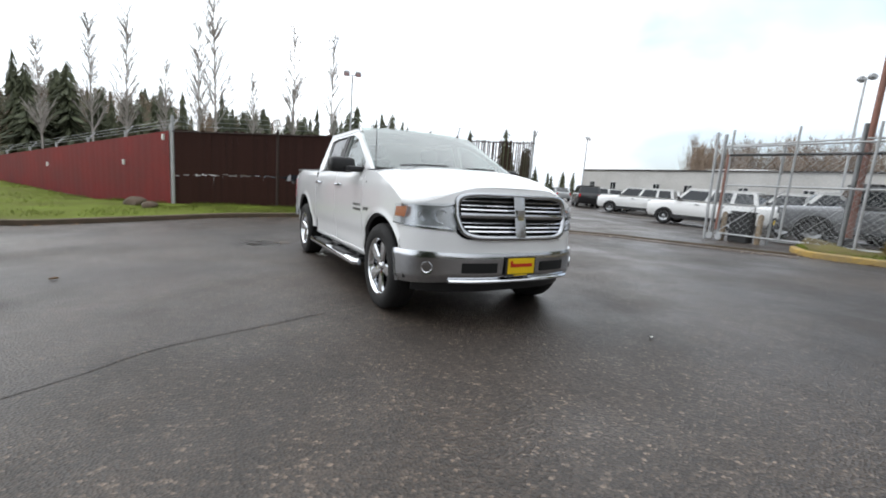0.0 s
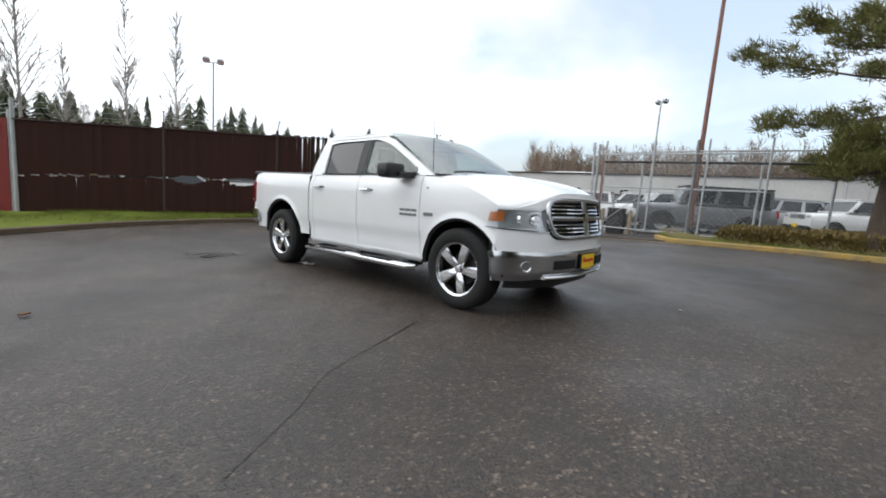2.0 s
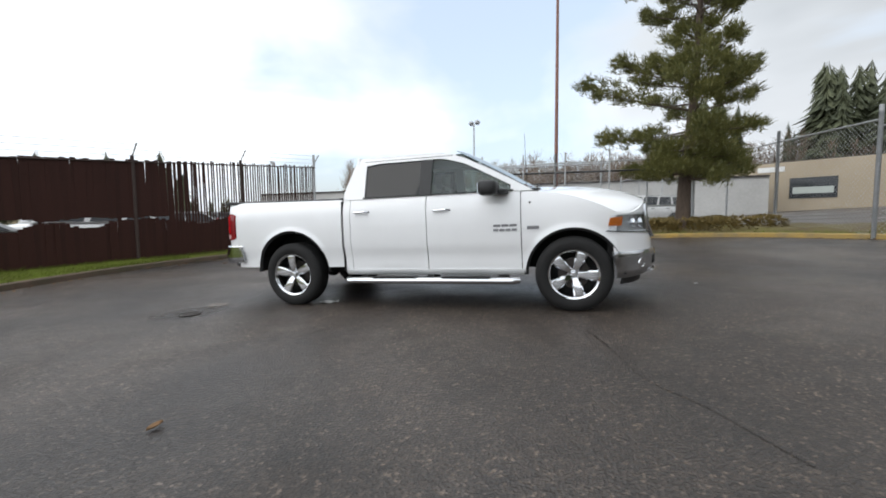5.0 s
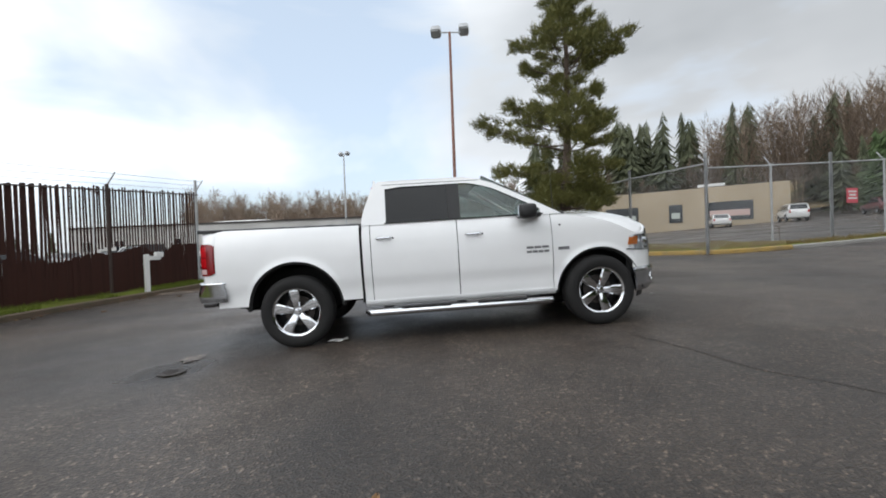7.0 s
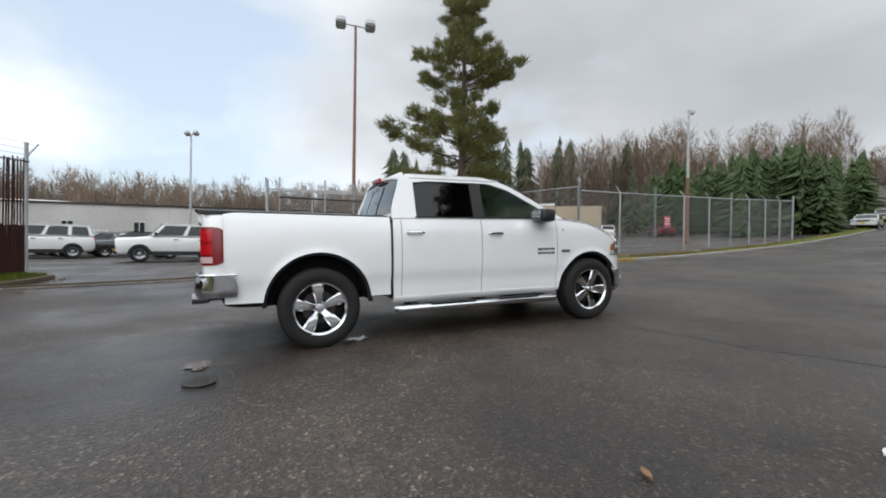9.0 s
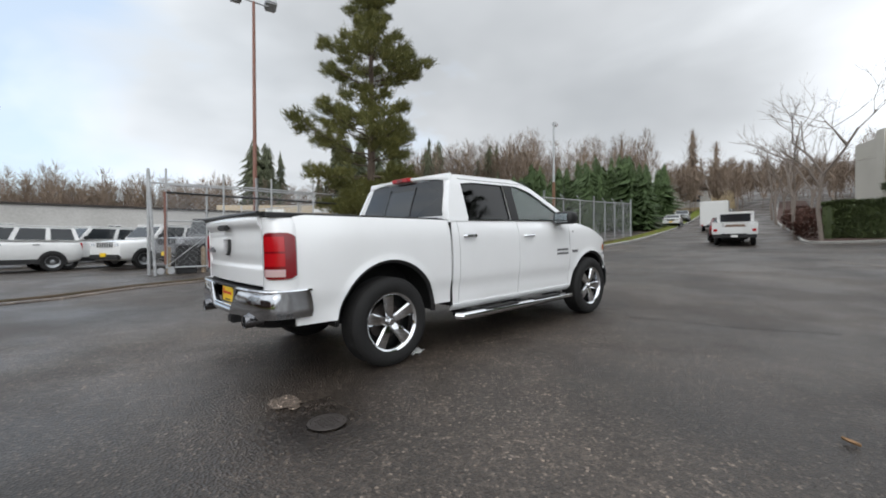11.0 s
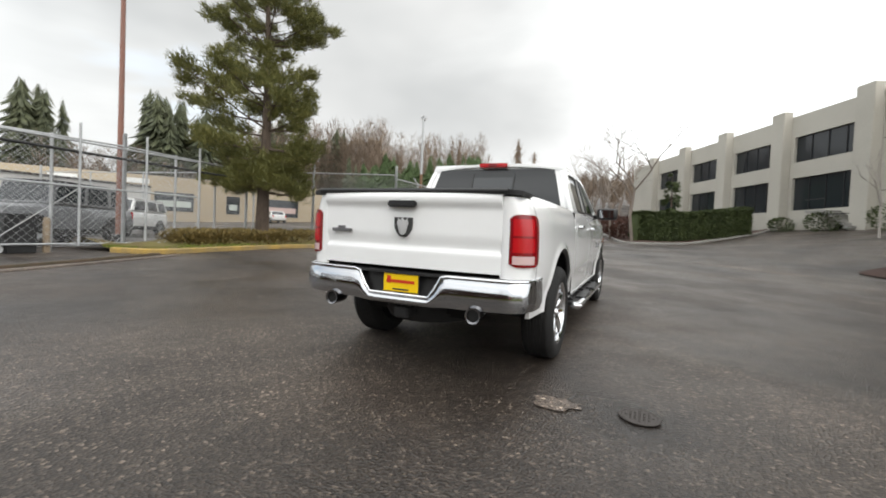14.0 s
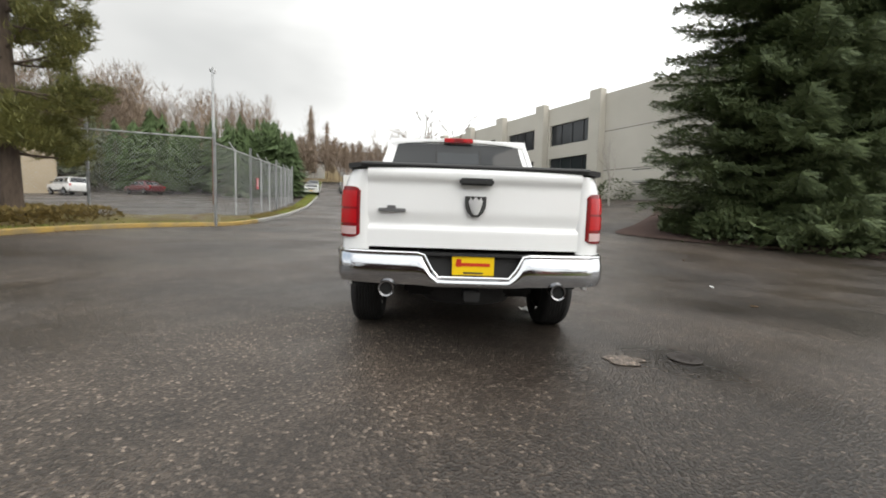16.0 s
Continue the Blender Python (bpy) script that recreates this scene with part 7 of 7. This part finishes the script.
# white utility pickup on the street
uz = ground_z(25.2, 2.9)
ut = thing("utility_truck", pose(25.3, 2.95, uz, 0, -3, 13), "white utility pickup with open bed and side boxes", "pickup truck")
part("cab", patch(lambda u, v: (0.2 + 1.5 * u + 0.0, -0.85 + 1.7 * v, 1.86), 2, 2, 0.06, (0, 0, -1)), P_WHITE, ut)
part("cab_body", boxed((0.15, -0.93, 0.5), (2.9, 0.93, 1.22), 0.08), P_WHITE, ut)
part("rear_window", boxed((0.16, -0.72, 1.28), (0.19, 0.72, 1.72), 0.01), DARK_PANE, ut, smooth=False)
part("cab_frame", box(box(box(boxed((0.18, -0.9, 1.2), (0.3, -0.74, 1.84), 0.03), (0.18, 0.74, 1.2), (0.3, 0.9, 1.84), 0.03), (0.18, -0.9, 1.72), (0.3, 0.9, 1.86), 0.03), (0.18, -0.9, 1.15), (0.3, 0.9, 1.28), 0.03), P_WHITE, ut)
part("cab_glass", boxed((0.3, -0.86, 1.2), (1.9, 0.86, 1.80), 0.12), DARK_PANE, ut)
for s in (-1, 1):
    bx = part("side_box", boxed((-2.45, min(s * 0.55, s * 1.03), 0.62), (0.1, max(s * 0.55, s * 1.03), 1.24), 0.03), P_WHITE, ut, "white tool box side")
    part("box_rail", boxed((-2.44, min(s * 0.80, s * 1.0), 1.245), (0.05, max(s * 0.80, s * 1.0), 1.29), 0.01), P_WHITE, bx)
    part("tail_light", boxed((-2.48, min(s * 0.78, s * 0.95), 0.78), (-2.44, max(s * 0.78, s * 0.95), 0.92), 0.01), RED_LENS, ut)
    for x in (-1.4, 2.1):
        w = part("wheel", lathe([(0.02, -0.1), (0.2, -0.09), (0.34, -0.11), (0.38, -0.07), (0.38, 0.08), (0.3, 0.1), (0.02, 0.1)], 24), RUBBER, ut)
        w.matrix_basis = pose(x, s * 0.84, 0.38)
part("bed_floor", boxed((-2.4, -0.56, 0.62), (0.15, 0.56, 0.72), 0.01), BLACK, ut)
part("tailgate", boxed((-2.46, -0.56, 0.66), (-2.40, 0.56, 1.02), 0.01), P_WHITE, ut)
part("bed_load", boxed((-2.2, -0.5, 0.72), (-0.2, 0.45, 1.12), 0.05), material("brown_load", (0.20, 0.13, 0.09), 0.9), ut, "brown load in the bed")
part("rear_bumper", boxed((-2.62, -0.98, 0.45), (-2.46, 0.98, 0.62), 0.02), BLACK, ut)
part("chassis", boxed((-2.4, -0.6, 0.35), (2.8, 0.6, 0.62), 0.02), VOID, ut)
part("plate", boxed((-2.632, -0.15, 0.47), (-2.622, 0.15, 0.6)), PAPER, ut)
# white box trailer
tz = ground_z(42.0, 8.6)
bt = thing("box_trailer", pose(42.0, 8.6, tz, 0, -4.0, 13), "plain white box trailer parked on the street", "trailer")
part("box", boxed((-2.4, -1.08, 0.55), (2.4, 1.08, 2.75), 0.04), P_WHITE, bt)
part("rear_door", boxed((-2.425, -0.98, 0.65), (-2.40, 0.98, 2.62), 0.01), PAPER, bt)
part("frame", boxed((-2.4, -0.7, 0.4), (2.9, 0.7, 0.56), 0.02), BLACK, bt)
for s in (-1, 1):
    part("tail_light", boxed((-2.44, s * 0.9 - 0.07, 0.58), (-2.42, s * 0.9 + 0.07, 0.66)), RED_LENS, bt)
    for x in (-0.5, 0.4):
        part("wheel", lathe([(0.02, -0.1), (0.2, -0.09), (0.32, -0.1), (0.34, -0.06), (0.34, 0.08), (0.02, 0.1)], 22), RUBBER, bt).matrix_basis = pose(x, s * 0.95, 0.34)

# ---- small things on the ground ----
def on_ground(x, y, up=0.0, yaw=0.0):
    e = 0.2
    nx, ny = (ground_z(x + e, y) - ground_z(x - e, y)) / (2 * e), (ground_z(x, y + e) - ground_z(x, y - e)) / (2 * e)
    return pose(x, y, ground_z(x, y) + up, math.degrees(math.atan(ny)), -math.degrees(math.atan(nx)), yaw)


def blot(name, x, y, rx, ry, up, mat, label, seed, category="patch"):
    r = random.Random(seed)
    V, F = [(x, y, ground_z(x, y) + up)], []
    n = 40
    for k in range(n):
        a = math.tau * k / n
        f = 0.8 + 0.35 * noise.noise(Vector((math.cos(a) * 1.6, math.sin(a) * 1.6, seed * 3.1)))
        px, py = x + rx * f * math.cos(a), y + ry * f * math.sin(a)
        V.append((px, py, ground_z(px, py) + up))
        F.append((0, 1 + k, 1 + (k + 1) % n))
    return tagged(raw(name, V, F, mat), label, category, kind="structure")


blot("patch_2", -2.86, -1.18, 0.13, 0.20, 0.009, asphalt_material("pale_worn_asphalt", 3.0), "small pale worn spot by the manhole", 4)
hole = thing("manhole_cover", on_ground(-2.80, -1.68, 0.008) @ Matrix.Scale(0.62, 4), "round cast-iron manhole cover sunk in asphalt", "manhole cover")
part("frame_ring", lathe([(0.17, 0.0), (0.17, 0.008), (0.195, 0.008), (0.20, 0.0)], 36, "Z", loop=True), IRON, hole)
lid = part("lid", lathe([(0.004, 0.006), (0.165, 0.006), (0.168, 0.0)], 36, "Z", caps=True), IRON, hole)
for i in range(-3, 4):
    for j in range(-3, 4):
        if i * i + j * j < 10:
            part("stud", boxed((i * 0.042 - 0.012, j * 0.042 - 0.012, 0.006), (i * 0.042 + 0.012, j * 0.042 + 0.012, 0.012)), IRON, lid, smooth=False)
paper = thing("crumpled_paper", on_ground(-1.38, -0.79, 0.004, 20), "scrap of white paper by the rear tyre", "litter")
part("sheet", patch(lambda u, v: (-0.12 + 0.24 * u, -0.05 + 0.10 * v, 0.012 + 0.012 * math.sin(9 * u + 5 * v)), 8, 4, 0.002, (0, 0, -1)), PAPER, paper)
for i, (x, y, s, mt) in enumerate(((0.78, -4.33, 0.05, PAPER), (-0.62, -3.95, 0.045, DRY_LEAF), (4.6, -6.2, 0.05, DRY_LEAF), (-6.6, 5.4, 0.05, DRY_LEAF), (3.4, 0.9, 0.03, PAPER), (-6.9, 3.2, 0.05, DRY_LEAF))):
    lf = thing("fallen_leaf", on_ground(x, y, 0.004, i * 77), "dry pale leaf lying on the asphalt" if mt is PAPER else "dry brown leaf lying on the asphalt", "leaf", "fallen leaves")
    part("blade", patch(lambda u, v: (-s + 2 * s * u, s * 0.5 * math.sin(math.pi * (0.06 + 0.88 * u)) * (2 * v - 1), 0.006 + s * 0.35 * (2 * v - 1) ** 2 + s * 0.25 * u * u), 8, 4, 0.001, (0, 0, -1)), mt, lf)
# stones and litter along the kerbs
r9 = random.Random(9)
V, F = [], []
for _ in range(500):
    line = VERGE if r9.random() < 0.6 else ISLAND
    i = r9.randrange(len(line) - 1)
    p = Vector(line[i]).lerp(Vector(line[i + 1]), r9.random()) + Vector((r9.uniform(-0.1, 0.45) * (1 if line is VERGE else 0.3), r9.uniform(-0.4, 0.05) * (0.2 if line is VERGE else 1)))
    blade(V, F, Vector((p.x, p.y, ground_z(p.x, p.y) + 0.012)), Vector((r9.gauss(0, 1), r9.gauss(0, 1), 0.25)).normalized() * r9.uniform(0.03, 0.09), 0.022)
tagged(raw("leaf_litter", V, F, DRY_LEAF), "dead leaves gathered along the kerbs", "leaves", kind="stuff")
# utility things on the lawn
gz = ground_z(-10.6, -8.2) + 0.12
ub = thing("sign_box", pose(-10.9, -8.55, gz, 0, 0, 25), "small white and teal utility box on the lawn", "utility box")
part("box", boxed((-0.25, -0.12, 0.0), (0.25, 0.12, 0.55), 0.02), PAPER, ub)
part("top", boxed((-0.25, -0.13, 0.38), (0.25, 0.13, 0.60), 0.02), plain("teal", (0.03, 0.25, 0.32), 0.5), ub, "teal top")
for i, (x, y, s) in enumerate(((-8.0, -7.2, 0.35), (-10.3, -4.3, 0.3), (-9.6, -3.9, 0.22))):
    bm = bmesh.new()
    bmesh.ops.create_icosphere(bm, subdivisions=3, radius=s)
    for v in bm.verts:
        v.co *= 1 + 0.35 * noise.noise(v.co * 4 + Vector((i * 9, 0, 0)))
        v.co.z *= 0.6
    st = part("rock", bm, KERB_DARK)
    st.matrix_world = pose(x, y, ground_z(x, y) + 0.10 + s * 0.35, 0, 0, 40 * i)
    tagged(st, "dark mossy rock on the lawn", "rock", "rocks on the lawn")
